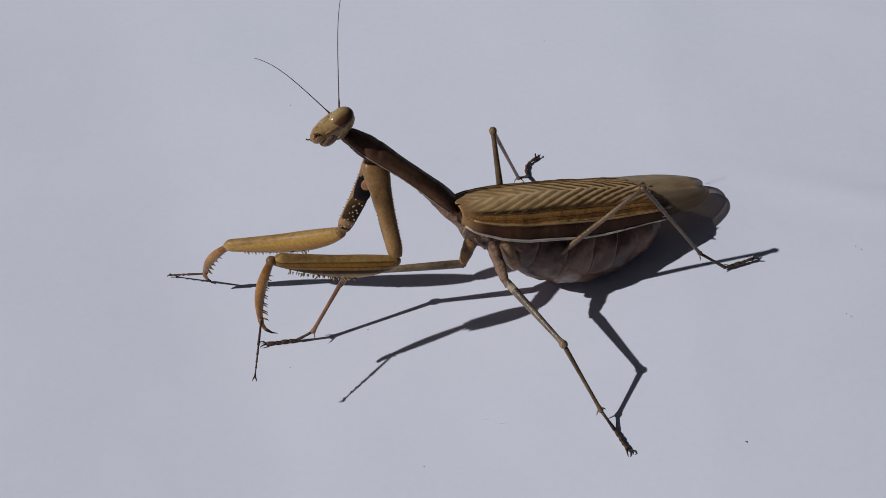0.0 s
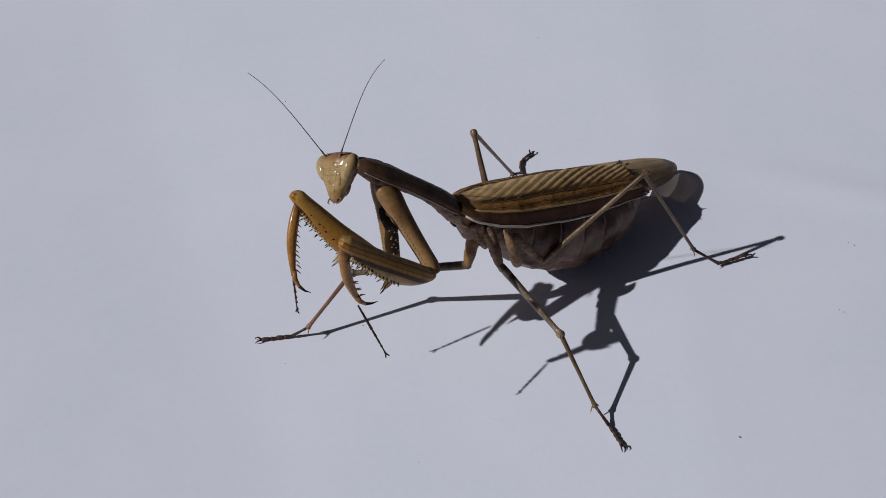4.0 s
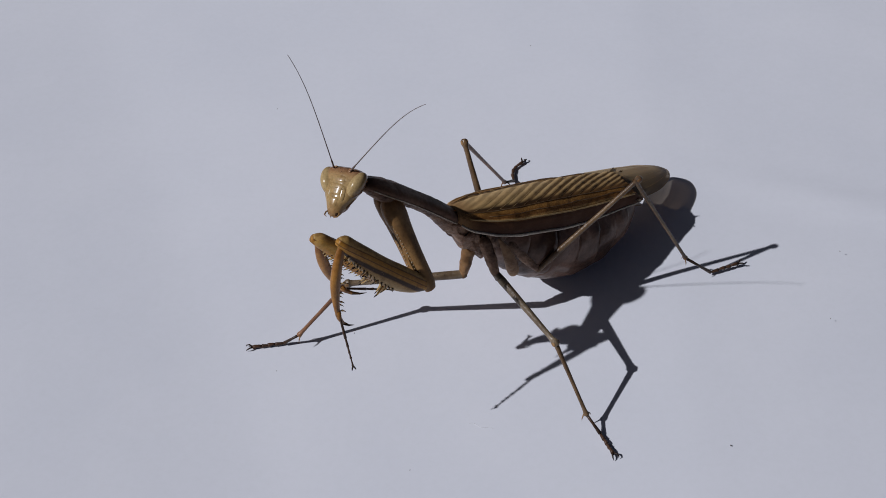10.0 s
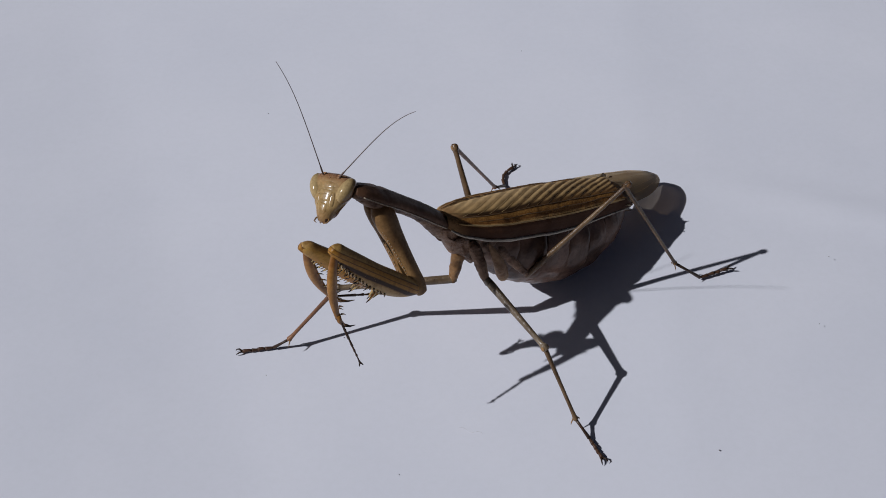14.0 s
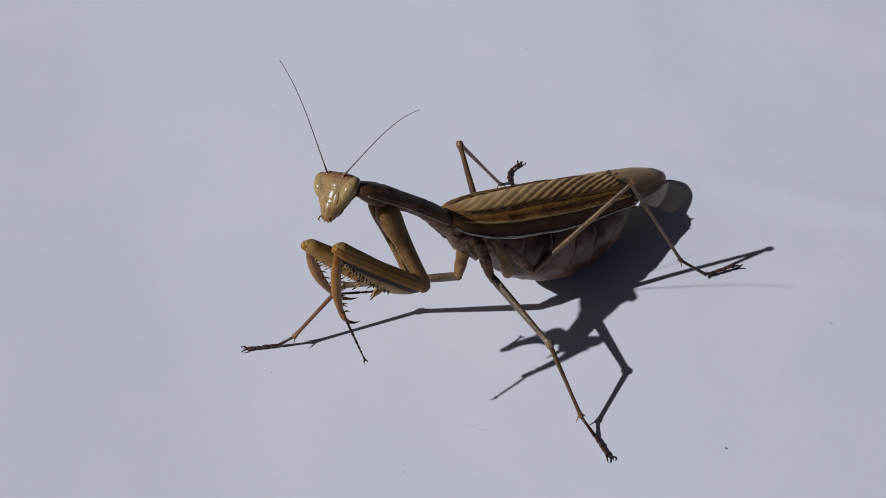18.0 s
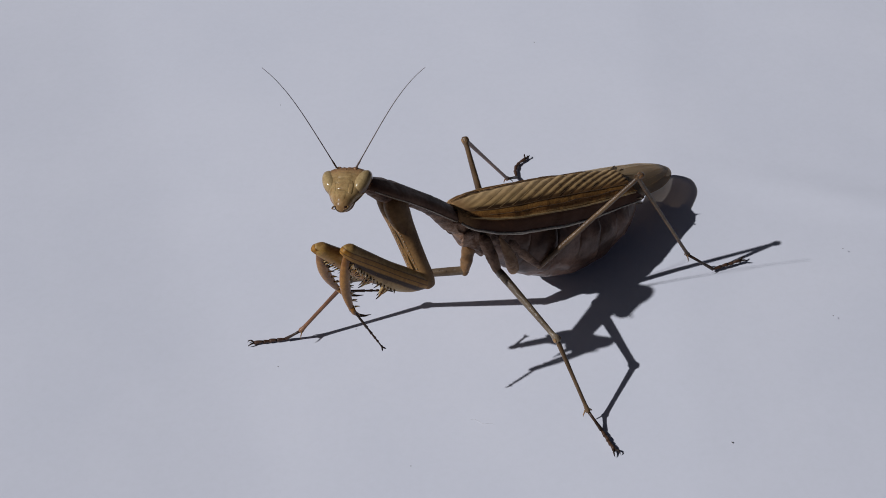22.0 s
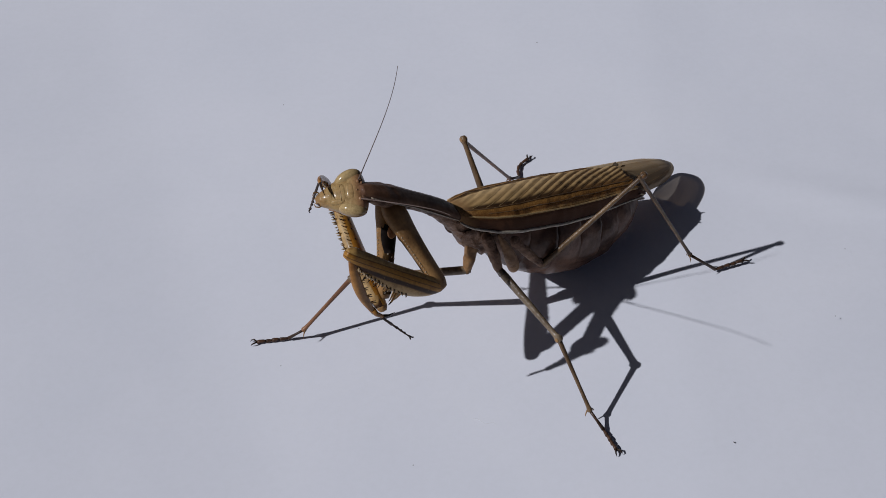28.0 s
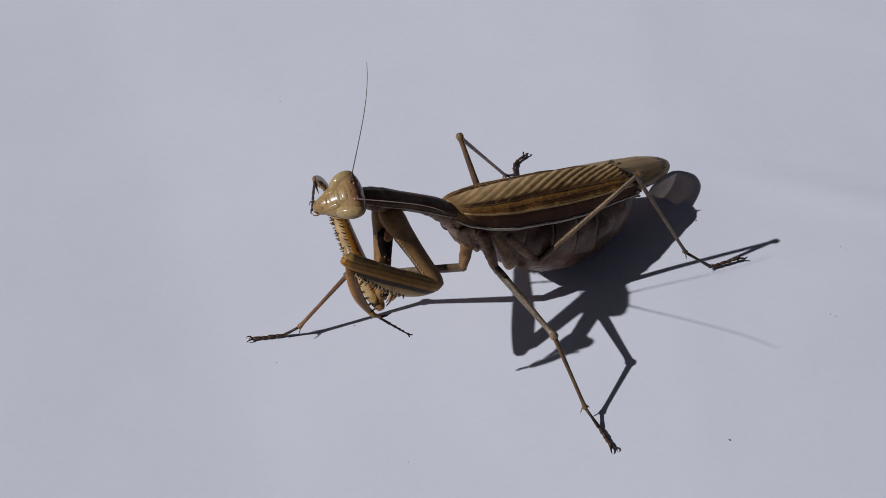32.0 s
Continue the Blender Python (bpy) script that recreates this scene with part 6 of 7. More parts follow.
    walk(fore_tarsus_left, [
        (0, aim(-27.28,-28.46,16.58,-28.36,-35.02,10.3,-22.73,-25.15,40.12)), (0.5, aim(-19.71,-29.77,20.55,-8.05,-38.09,-2.34,-13.32,-53.21,32.33)),
        (1, aim(-14.34,-32.73,21.8,-9.68,-32.84,14.36,-5.73,-57.02,29.84)), (1.5, aim(-11.87,-33.88,24.93,3.28,-36.17,2.7,-3.41,-58.15,33.19)),
        (2, aim(-13.65,-32.62,22.28,-8,-30.77,15.8,-2.57,-56.76,27.12)), (2.5, aim(-12.53,-31.69,22.6,4.96,-24.75,3.24,0.17,-55.33,25.6)),
        (3, aim(-15.25,-38.26,23.54,-14.89,-40.76,15.68,-7.86,-59.98,37.78)), (3.5, aim(-14.28,-35.48,24.06,-5.41,-46.47,1.05,-6.71,-57.61,37.54)),
        (5.5, aim(-9.25,-33.48,28.45,2.49,-24,6.06,5.33,-56.12,26.51)), (6, aim(-8.87,-33.12,25.95,2.16,-20.42,4.83,7.05,-54.45,21.44)),
        (6.5, aim(-9.3,-34.13,28.15,3.17,-22.38,7.29,5.94,-56.17,24.85)), (7, aim(-8.78,-32.96,25,4.73,-19.14,6.15,7.12,-54.36,20.7)),
        (7.5, aim(-10.7,-32.9,25.05,5.73,-23.82,5.64,2.08,-56.68,24.74)), (8, aim(-10.71,-32.39,24.82,5.5,-22.09,5.85,2.79,-55.75,23.67)),
        (8.5, aim(-11.44,-32.88,24.83,4.15,-28.79,3.17,-1.05,-57.64,27.64)), (9, aim(-16.06,-35.23,26.86,-14.74,-48.96,3.65,-9.74,-57.67,40.49)),
        (9.4, aim(-14.74,-35.36,26.79,-13.36,-38.98,19.4,-8.07,-59.19,37.59)), (10, aim(-14.07,-35.18,26.3,-12.45,-38.12,18.71,-6.8,-59.81,34.64)),
        (10.9, aim(-12.72,-34.66,25.65,-10.25,-36.16,17.95,-4.49,-59.75,31.28)), (13, aim(-12.72,-34.66,25.65,-10.25,-36.16,17.95,-4.49,-59.75,31.28)),
        (14.5, aim(-12.85,-34.31,25.3,-10.34,-35.85,17.61,-4.68,-59.39,31.08)), (16.5, aim(-12.84,-34.31,25.3,-10.34,-35.85,17.61,-4.67,-59.39,31.08)),
        (19, aim(-12.96,-33.96,24.96,-10.42,-35.55,17.29,-4.87,-59.02,30.92)), (20.4, aim(-13.1,-34.04,24.92,-10.79,-35.77,17.2,-5.01,-59.1,30.88)),
        (20.8, aim(-12.56,-34.03,24.6,-0.81,-35.4,0.33,-3.8,-59.18,29.05)), (23, aim(-12.56,-34.03,24.6,-0.81,-35.4,0.33,-3.8,-59.18,29.05)),
        (24.7, aim(-12.56,-34.03,24.6,-0.81,-35.4,0.33,-3.8,-59.18,29.05)), (25, aim(-12.11,-33.72,24.5,-1.59,-32.48,-0.33,-2.61,-58.84,27.27)),
        (25.5, aim(-9.97,-34.39,25.88,0.27,-28.96,1.49,1.06,-59.02,25.03)), (27.5, aim(-9.97,-33.95,23.72,-5.77,-32.37,16.5,0.48,-58.84,24.03)),
        (28, aim(-10.09,-33.8,23.45,-5.56,-32.3,16.41,0.05,-58.81,24.28)), (32, aim(-9.96,-33.16,21.87,-5.17,-31.34,15.08,0.5,-58.05,22.22))])
    walk(fore_coxa_right, [
        (0, aim(-11.61,-11.75,29.43,-17.08,-14.19,18.14,-32.78,-10.78,46.15)), (0.5, aim(-10.78,-15.85,31.04,-15.73,-20.25,21.07,-31.01,-21.53,48)),
        (1, aim(-9.72,-18.96,32.2,-10.11,-27.66,25.57,-27.58,-27.81,50.42)), (1.5, aim(-9.76,-18.32,31.44,-11.42,-25.6,20.36,-28.74,-25.97,49.06)),
        (2, aim(-9.85,-19.36,32.49,-8.6,-25.44,23.32,-28.1,-27.42,50.69)), (2.5, aim(-9.78,-18.97,32.11,-6.19,-27.81,25.84,-28.47,-26.52,50.08)),
        (3, aim(-9.84,-19.21,32.29,-6.62,-26.23,24.29,-28.32,-27.09,50.33)), (3.5, aim(-9.75,-19.37,32.3,-7.88,-23.03,21.34,-28.07,-27.54,50.37)),
        (5.5, aim(-9.78,-19.3,30.09,-11.57,-27.37,19.96,-30.82,-27.51,44.89)), (6, aim(-9.45,-20.17,30.92,-11.17,-29.19,21.07,-28.97,-29.74,46.94)),
        (6.5, aim(-9.99,-19.07,29.32,-11.83,-26.38,18.39,-32.02,-27.03,42.74)), (7, aim(-9.6,-20.34,30.58,-9.03,-29.36,20.65,-29.49,-30.27,45.9)),
        (7.5, aim(-9,-20.8,31.58,-6.9,-29.85,23.68,-27.13,-31.3,48.6)), (8, aim(-8.61,-20.96,31.77,-5.35,-27.82,22.3,-26.04,-31.79,49.32)),
        (8.5, aim(-8.66,-20.84,31.73,-4.04,-28.15,22.99,-26.25,-31.5,49.23)), (9, aim(-8.34,-21.13,32.11,-3.74,-27.47,22.99,-25.05,-32.18,50.21)),
        (9.4, aim(-8.26,-21.23,32.1,-3.64,-27.36,23.03,-24.83,-32.46,50.22)), (10, aim(-8.2,-21.31,32.1,-3.55,-27.14,22.92,-24.65,-32.7,50.22)),
        (10.9, aim(-8.12,-21.41,32.09,-3.45,-26.89,22.79,-24.43,-32.98,50.23)), (13, aim(-8.12,-21.41,32.09,-3.45,-26.89,22.79,-24.43,-32.98,50.23)),
        (14.5, aim(-8.14,-21.52,31.96,-3.59,-26.55,22.38,-24.54,-33.35,49.85)), (16.5, aim(-8.14,-21.52,31.96,-3.59,-26.55,22.38,-24.54,-33.35,49.85)),
        (19, aim(-8.16,-21.63,31.82,-3.74,-26.2,21.96,-24.64,-33.71,49.47)), (20.4, aim(-8.16,-21.63,31.82,-3.74,-26.2,21.96,-24.64,-33.71,49.47)),
        (20.8, aim(-8.03,-21.72,32.1,-3.91,-26.88,22.17,-24.06,-33.8,50.15)), (23, aim(-8.03,-21.72,32.1,-3.91,-26.88,22.17,-24.06,-33.8,50.15)),
        (24.7, aim(-8.03,-21.72,32.1,-3.91,-26.88,22.17,-24.06,-33.8,50.15)), (25, aim(-8.31,-21.35,32.08,-3.94,-26.67,22.19,-24.9,-32.77,50.06)),
        (25.5, aim(-8.82,-21.11,30.94,-9.28,-29.87,21.04,-27.15,-32.54,47.15)), (27.5, aim(-8.68,-21.54,30.65,-9.21,-30.24,20.2,-26.53,-33.85,46.74)),
        (28, aim(-8.56,-21.75,30.95,-9.23,-30.36,20.17,-25.88,-34.29,47.44)), (32, aim(-8.5,-22.1,30.14,-9.01,-29.7,19.01,-26.2,-35.7,45.33))])
    walk(fore_femur_right, [
        (0, aim(-17.08,-14.19,18.14,-33.85,-13.01,13.82,-4.35,-17.5,40.58)), (0.5, aim(-15.73,-20.25,21.07,-42.64,-22.17,22.25,-13.91,-30.43,46.01)),
        (1, aim(-10.11,-27.66,25.57,-24.12,-28.44,35.21,5.39,-31.68,47.31)), (1.5, aim(-11.42,-25.6,20.36,-28.18,-14.65,38.48,4.65,-34.06,40.34)),
        (2, aim(-8.6,-25.44,23.32,-22.17,-28.34,33.36,6.79,-18.27,44.31)), (2.5, aim(-6.19,-27.81,25.84,-30.08,-26.13,38.3,6.36,-23.01,49.26)),
        (3, aim(-6.62,-26.23,24.29,-20.63,-27.13,34.02,6.1,-11.7,43.16)), (3.5, aim(-7.88,-23.03,21.34,-28.22,-25.02,38.98,5.17,-6.51,38.25)),
        (5.5, aim(-11.57,-27.37,19.96,-23.19,-10.71,37.74,3.81,-7.07,10.99)), (6, aim(-11.17,-29.19,21.07,-24.25,-16.14,40.76,-13.35,-7.44,5.22)),
        (6.5, aim(-11.83,-26.38,18.39,-23.37,-7.4,33.73,-26.6,-18.3,-2.72)), (7, aim(-9.03,-29.36,20.65,-25.34,-16.57,37.96,-24.28,-20.92,0.03)),
        (7.5, aim(-6.9,-29.85,23.68,-25.18,-27.59,43.42,-15.18,-6.33,13.32)), (8, aim(-5.35,-27.82,22.3,-23.8,-28.28,42.01,-1.92,-1.31,26.13)),
        (8.5, aim(-4.04,-28.15,22.99,-24.86,-27.85,40.18,9.46,-11.14,39.04)), (9, aim(-3.74,-27.47,22.99,-23.92,-30.09,40.73,14.11,-27.88,43.24)),
        (9.4, aim(-3.64,-27.36,23.03,-16.37,-29.61,34.01,13.82,-26.83,43.62)), (10, aim(-3.55,-27.14,22.92,-16.41,-29.68,33.72,13.49,-25.53,43.8)),
        (10.9, aim(-3.45,-26.89,22.79,-16.46,-29.78,33.39,13.04,-24.05,43.98)), (13, aim(-3.45,-26.89,22.79,-16.46,-29.78,33.39,13.04,-24.05,43.98)),
        (14.5, aim(-3.59,-26.55,22.38,-16.71,-29.51,32.84,12.7,-23.92,43.75)), (16.5, aim(-3.59,-26.55,22.38,-16.71,-29.51,32.84,12.7,-23.92,43.75)),
        (19, aim(-3.74,-26.2,21.96,-16.97,-29.25,32.29,12.36,-23.76,43.5)), (20.4, aim(-3.74,-26.2,21.96,-16.97,-29.25,32.29,12.36,-23.76,43.5)),
        (20.8, aim(-3.91,-26.88,22.17,-23.57,-33.93,39.27,12.62,-25.09,43.44)), (23, aim(-3.91,-26.88,22.17,-23.57,-33.93,39.27,12.62,-25.09,43.44)),
        (24.7, aim(-3.91,-26.88,22.17,-23.57,-33.93,39.27,12.62,-25.09,43.44)), (25, aim(-3.94,-26.67,22.19,-24.53,-32.21,38.75,12.91,-26.25,43.28)),
        (25.12, aim(-5.22,-27.44,21.91,-24.54,-24.14,40.49,12.65,-15.73,38.42)), (25.25, aim(-6.61,-28.27,21.62,-25.05,-15.71,36.81,11.31,-8.9,27.35)),
        (25.37, aim(-7.89,-29.04,21.34,-23,-14.47,38.32,6.93,-7.17,15.76)), (25.5, aim(-9.28,-29.87,21.04,-20.86,-12.29,37.95,-0.1,-12.84,2.45)),
        (27.5, aim(-9.21,-30.24,20.2,-19.91,-8.95,32.9,0.01,-13.2,1.64)), (28, aim(-9.23,-30.36,20.17,-20.06,-9.32,33.17,-0.05,-13.35,1.57)),
        (32, aim(-9.01,-29.7,19.01,-20.15,-8.18,30.91,0.21,-12.72,0.39))])
    walk(fore_tibia_right, [
        (0, aim(-33.85,-13.01,13.82,-38.92,-10.72,5.15,-60.49,-9.31,5.58)), (0.5, aim(-33.98,-21.55,21.87,-42.04,-19.37,15.55,-63.11,-23.62,23.14)),
        (1, aim(-24.12,-28.44,35.21,-31.33,-27.3,30.23,-46.62,-29.64,51.02)), (1.5, aim(-22.15,-18.59,31.96,-29.92,-14.25,26.93,-39.27,-7.41,50.46)),
        (2, aim(-22.17,-28.34,33.36,-26.63,-30.31,25.92,-43.09,-33.43,50.44)), (2.5, aim(-21.09,-26.76,33.61,-24.36,-28.61,24.35,-44.86,-25.1,46)),
        (3, aim(-20.63,-27.13,34.02,-20.99,-30.78,25.26,-42.89,-28.57,50.12)), (3.5, aim(-20.78,-24.29,32.53,-21.87,-29.17,24.63,-41.37,-26.29,50.4)),
        (4.5, aim(-20.01,-20.34,32.11,-20.2,-44.84,20.76,-38.04,-23.59,48.5)), (5.5, aim(-19.23,-16.39,31.68,-18.16,-26.45,33.19,-31.47,1.14,50.38)),
        (6, aim(-19.63,-20.75,33.81,-14.65,-28.7,26.35,-33.11,-7.29,54.14)), (6.5, aim(-19.06,-14.49,28,-17.78,-24.33,25.48,-30.59,4.47,43.34)),
        (7, aim(-19.53,-21.13,31.79,-13.75,-27.15,25.06,-36.27,-8.01,49.56)), (7.5, aim(-18.38,-28.43,36.08,-15.65,-30.43,26.46,-36.71,-26.16,55.87)),
        (8, aim(-16.87,-28.11,34.61,-14.05,-28.7,24.74,-35.24,-28.57,54.26)), (8.5, aim(-17.04,-27.96,33.72,-14.69,-27.82,23.72,-37.78,-27.67,50.84)),
        (9, aim(-16.38,-29.11,34.1,-14.14,-28.12,24.15,-36.54,-31.74,51.83)), (9.4, aim(-16.37,-29.61,34.01,-14.01,-28.96,24.1,-36.78,-32.78,51.41)),
        (10, aim(-16.41,-29.68,33.72,-14,-29.16,23.83,-37.03,-33.32,50.84)), (10.9, aim(-16.46,-29.78,33.39,-14,-29.39,23.52,-37.33,-33.96,50.18)),
        (13, aim(-16.46,-29.78,33.39,-14,-29.39,23.52,-37.33,-33.96,50.18)), (14.5, aim(-16.71,-29.51,32.84,-14.23,-29.06,22.98,-37.75,-33.83,49.41)),
        (16.5, aim(-16.71,-29.51,32.84,-14.23,-29.06,22.98,-37.75,-33.83,49.41)), (19, aim(-16.97,-29.25,32.29,-14.47,-28.72,22.44,-38.17,-33.7,48.63)),
        (20.4, aim(-16.97,-29.25,32.29,-14.47,-28.72,22.44,-38.17,-33.7,48.63)), (20.8, aim(-16.25,-31.31,32.9,-14.45,-29.62,22.96,-36.92,-36.58,49.4)),
        (23, aim(-16.25,-31.31,32.9,-14.45,-29.62,22.96,-36.92,-36.58,49.4)), (24.7, aim(-16.25,-31.31,32.9,-14.45,-29.62,22.96,-36.92,-36.58,49.4)),
        (25, aim(-16.8,-30.13,32.53,-14.54,-28.57,22.63,-37.33,-35.67,49.04)), (25.12, aim(-17.38,-25.36,33.61,-8.61,-42.89,15.04,-42.88,-32.42,28.23)),
        (25.25, aim(-18.29,-20.31,31.24,-10.49,-45.68,36.22,-43.94,-28.56,29.43)), (25.37, aim(-17.4,-19.86,32.03,-12.02,-45.19,39.67,-43.8,-25.54,31.81)),
        (25.5, aim(-16.61,-18.73,31.75,-15.52,-28.05,35.74,-43.61,-19,31.9)), (27.5, aim(-15.99,-16.76,28.24,-16.83,-22.58,36.57,-26.88,1.07,44.69)),
        (28, aim(-16.09,-17.03,28.4,-16.98,-22.79,36.78,-26.95,0.82,44.85)), (32, aim(-16.07,-16.07,26.55,-17.3,-21.5,35.09,-26.97,1.81,42.94))])
    walk(fore_tarsus_right, [
        (0, aim(-38.92,-10.72,5.15,-45.45,-7.14,0.84,-29.33,-13.22,26.56)), (0.5, aim(-42.04,-19.37,15.55,-68,-24.54,10.22,-48.67,-11.97,40.65)),
        (1, aim(-31.33,-27.3,30.23,-37.77,-32.85,30.73,-32.36,-16.11,54.78)), (1.5, aim(-29.92,-14.25,26.93,-50.92,-26.93,38.2,-27.07,0.79,49.17)),
        (2, aim(-26.63,-30.31,25.92,-30.93,-37.03,23.78,-36.35,-28.39,51.04)), (2.5, aim(-24.36,-28.61,24.35,-31.9,-52.67,14.7,-37.26,-33.85,47.49)),
        (3, aim(-20.99,-30.78,25.26,-20.24,-32.2,17.14,-36.57,-52.69,27.72)), (3.5, aim(-21.87,-29.17,24.63,-21.57,-33.2,-2.07,-37.49,-50.97,27.75)),
        (5.5, aim(-18.16,-26.45,33.19,-15.99,-34.11,7.39,-33.87,-47.82,38.22)), (6, aim(-14.65,-28.7,26.35,-5.49,-20.55,2.3,-26.56,-49.91,14.63)),
        (6.5, aim(-17.78,-24.33,25.48,-12.19,-23.01,-0.9,-31.91,-46.96,21.35)), (7, aim(-13.75,-27.15,25.06,-4.14,-20.43,0.74,-25.89,-48.73,14.29)),
        (7.5, aim(-15.65,-30.43,26.46,-4.84,-26.21,2.08,-28.35,-52.31,17.04)), (8, aim(-14.05,-28.7,24.74,-0.42,-18.34,3.86,-23.28,-48.51,8.89)),
        (8.5, aim(-14.69,-27.82,23.72,2.48,-16.55,6.2,-21.7,-46.07,5.1)), (9, aim(-14.14,-28.12,24.15,3.27,-17.94,6.2,-21.77,-46.76,6.17)),
        (9.4, aim(-14.01,-28.96,24.1,-8.1,-25.31,19.03,-20.41,-46.9,4.96)), (10, aim(-14,-29.16,23.83,-7.72,-25.44,19.27,-19.28,-46.49,3.81)),
        (10.9, aim(-14,-29.39,23.52,-7.33,-25.62,19.6,-17.88,-45.99,2.58)), (13, aim(-14,-29.39,23.52,-7.33,-25.62,19.6,-17.88,-45.99,2.58)),
        (14.5, aim(-14.23,-29.06,22.98,-7.56,-25.22,19.12,-17.89,-45.54,1.91)), (16.5, aim(-14.23,-29.06,22.98,-7.56,-25.22,19.12,-17.89,-45.54,1.91)),
        (19, aim(-14.47,-28.72,22.44,-7.8,-24.82,18.64,-17.9,-45.09,1.24)), (20.4, aim(-14.47,-28.72,22.44,-7.8,-24.82,18.64,-17.9,-45.09,1.24)),
        (20.8, aim(-14.45,-29.62,22.96,5.91,-17.91,9.65,-18.87,-46.51,2.36)), (23, aim(-14.45,-29.62,22.96,5.91,-17.91,9.65,-18.87,-46.51,2.36)),
        (24.7, aim(-14.45,-29.62,22.96,5.91,-17.91,9.65,-18.87,-46.51,2.36)), (25, aim(-14.54,-28.57,22.63,2.72,-23.6,2.47,-25.81,-48.34,8.1)),
        (25.12, aim(-14.07,-31.98,26.6,-5.75,-32.54,0.91,-34.29,-48.78,20.41)), (25.25, aim(-15.34,-29.89,33.12,-19.39,-33.86,6.72,-39.56,-40.59,38.44)),
        (25.37, aim(-15.37,-29.43,34.92,-20.28,-26.99,8.48,-41.22,-36.02,39.11)), (25.5, aim(-15.52,-28.05,35.74,-19.88,-18.78,10.77,-42.52,-28.32,35.9)),
        (27.5, aim(-16.83,-22.58,36.57,-23.63,-15.39,11.45,-43.83,-22.82,36.69)), (28, aim(-16.98,-22.79,36.78,-23.61,-15.54,11.63,-43.98,-23.03,36.95)),
        (32, aim(-17.3,-21.5,35.09,-21.11,-14.83,9.2,-44.3,-21.77,35.22))])
    walk(mid_coxa_left, [
        (0, aim(4.52,-16.27,16.33,6.14,-19.49,13.38,4.52,-16.27,43.33)), (0.5, aim(5.17,-16.51,17.66,6.78,-19.57,14.53,5.17,-16.51,44.66)),
        (1, aim(4.87,-17.14,18.49,6.48,-19.84,15.05,4.87,-17.14,45.49)), (1.5, aim(4.9,-17.14,18.52,6.52,-19.75,15.01,4.9,-17.14,45.52)),
        (2, aim(4.84,-17.45,19.02,6.45,-19.86,15.37,4.84,-17.45,46.02)), (3.5, aim(4.49,-17.12,19.51,5.98,-19.21,15.59,4.49,-17.12,46.51)),
        (5.5, aim(5.18,-17.23,19.32,6.73,-19.26,15.4,5.18,-17.23,46.32)), (20.4, aim(5.18,-17.23,19.32,6.73,-19.26,15.4,5.18,-17.23,46.32)),
        (20.8, aim(4.96,-17.42,19.15,6.73,-19.26,15.4,5.18,-17.23,46.32)), (24.7, aim(4.96,-17.42,19.15,6.73,-19.26,15.4,5.18,-17.23,46.32)),
        (25, aim(5.18,-17.23,19.32,6.73,-19.26,15.4,5.18,-17.23,46.32)), (25.5, aim(5.18,-17.23,19.32,6.73,-19.26,15.4,5.18,-17.23,46.32)),
        (27.5, aim(5.01,-17.27,19.28,6.62,-19.25,15.38,5.01,-17.27,46.28)), (32, aim(5.01,-17.27,19.28,6.62,-19.25,15.38,5.01,-17.27,46.28))])
    walk(mid_femur_left, [
        (0, aim(6.14,-19.49,13.38,13.86,-29.79,11.88,6.14,-19.49,40.38)), (0.5, aim(6.78,-19.57,14.53,14.39,-29.77,12.17,6.78,-19.57,41.53)),
        (1, aim(6.48,-19.84,15.05,14.34,-29.74,12.13,6.48,-19.84,42.05)), (1.5, aim(6.52,-19.75,15.01,14.48,-29.58,12.12,6.52,-19.75,42.01)),
        (2, aim(6.45,-19.86,15.37,14.41,-29.57,12.08,6.45,-19.86,42.37)), (3.5, aim(5.98,-19.21,15.59,14.28,-28.23,11.21,5.98,-19.21,42.59)),
        (5.5, aim(6.73,-19.26,15.4,14.75,-28.84,11.86,6.73,-19.26,42.4)), (25.5, aim(6.73,-19.26,15.4,14.75,-28.85,11.86,6.73,-19.26,42.4)),
        (27.5, aim(6.62,-19.25,15.38,14.7,-28.77,11.8,6.62,-19.25,42.38)), (32, aim(6.62,-19.25,15.38,14.7,-28.77,11.8,6.62,-19.25,42.38))])
    walk(mid_tibia_left, [
        (0, aim(13.86,-29.79,11.88,19.34,-34.24,2.61,30.13,-54.73,8.36)), (0.5, aim(14.39,-29.77,12.17,19.34,-34.24,2.61,30.12,-54.05,6.67)), 
        (1, aim(14.34,-29.74,12.13,19.34,-34.24,2.61,29.6,-51.75,5.73)), (1.5, aim(14.48,-29.58,12.12,19.34,-34.24,2.61,29.71,-51.08,5.9)), 
        (2, aim(14.41,-29.57,12.08,19.34,-34.24,2.61,29.2,-50.17,5.18)), (3.5, aim(14.28,-28.23,11.21,19.34,-34.24,2.61,28.79,-46.14,2.58)), 
        (5.5, aim(14.75,-28.84,11.86,19.34,-34.24,2.61,28.69,-47.9,4.9)), (25.5, aim(14.75,-28.85,11.86,19.34,-34.24,2.61,28.69,-47.9,4.9)), 
        (27.5, aim(14.7,-28.77,11.8,19.34,-34.24,2.61,28.78,-47.69,4.74)), (32, aim(14.7,-28.77,11.8,19.34,-34.24,2.61,28.78,-47.7,4.74))])
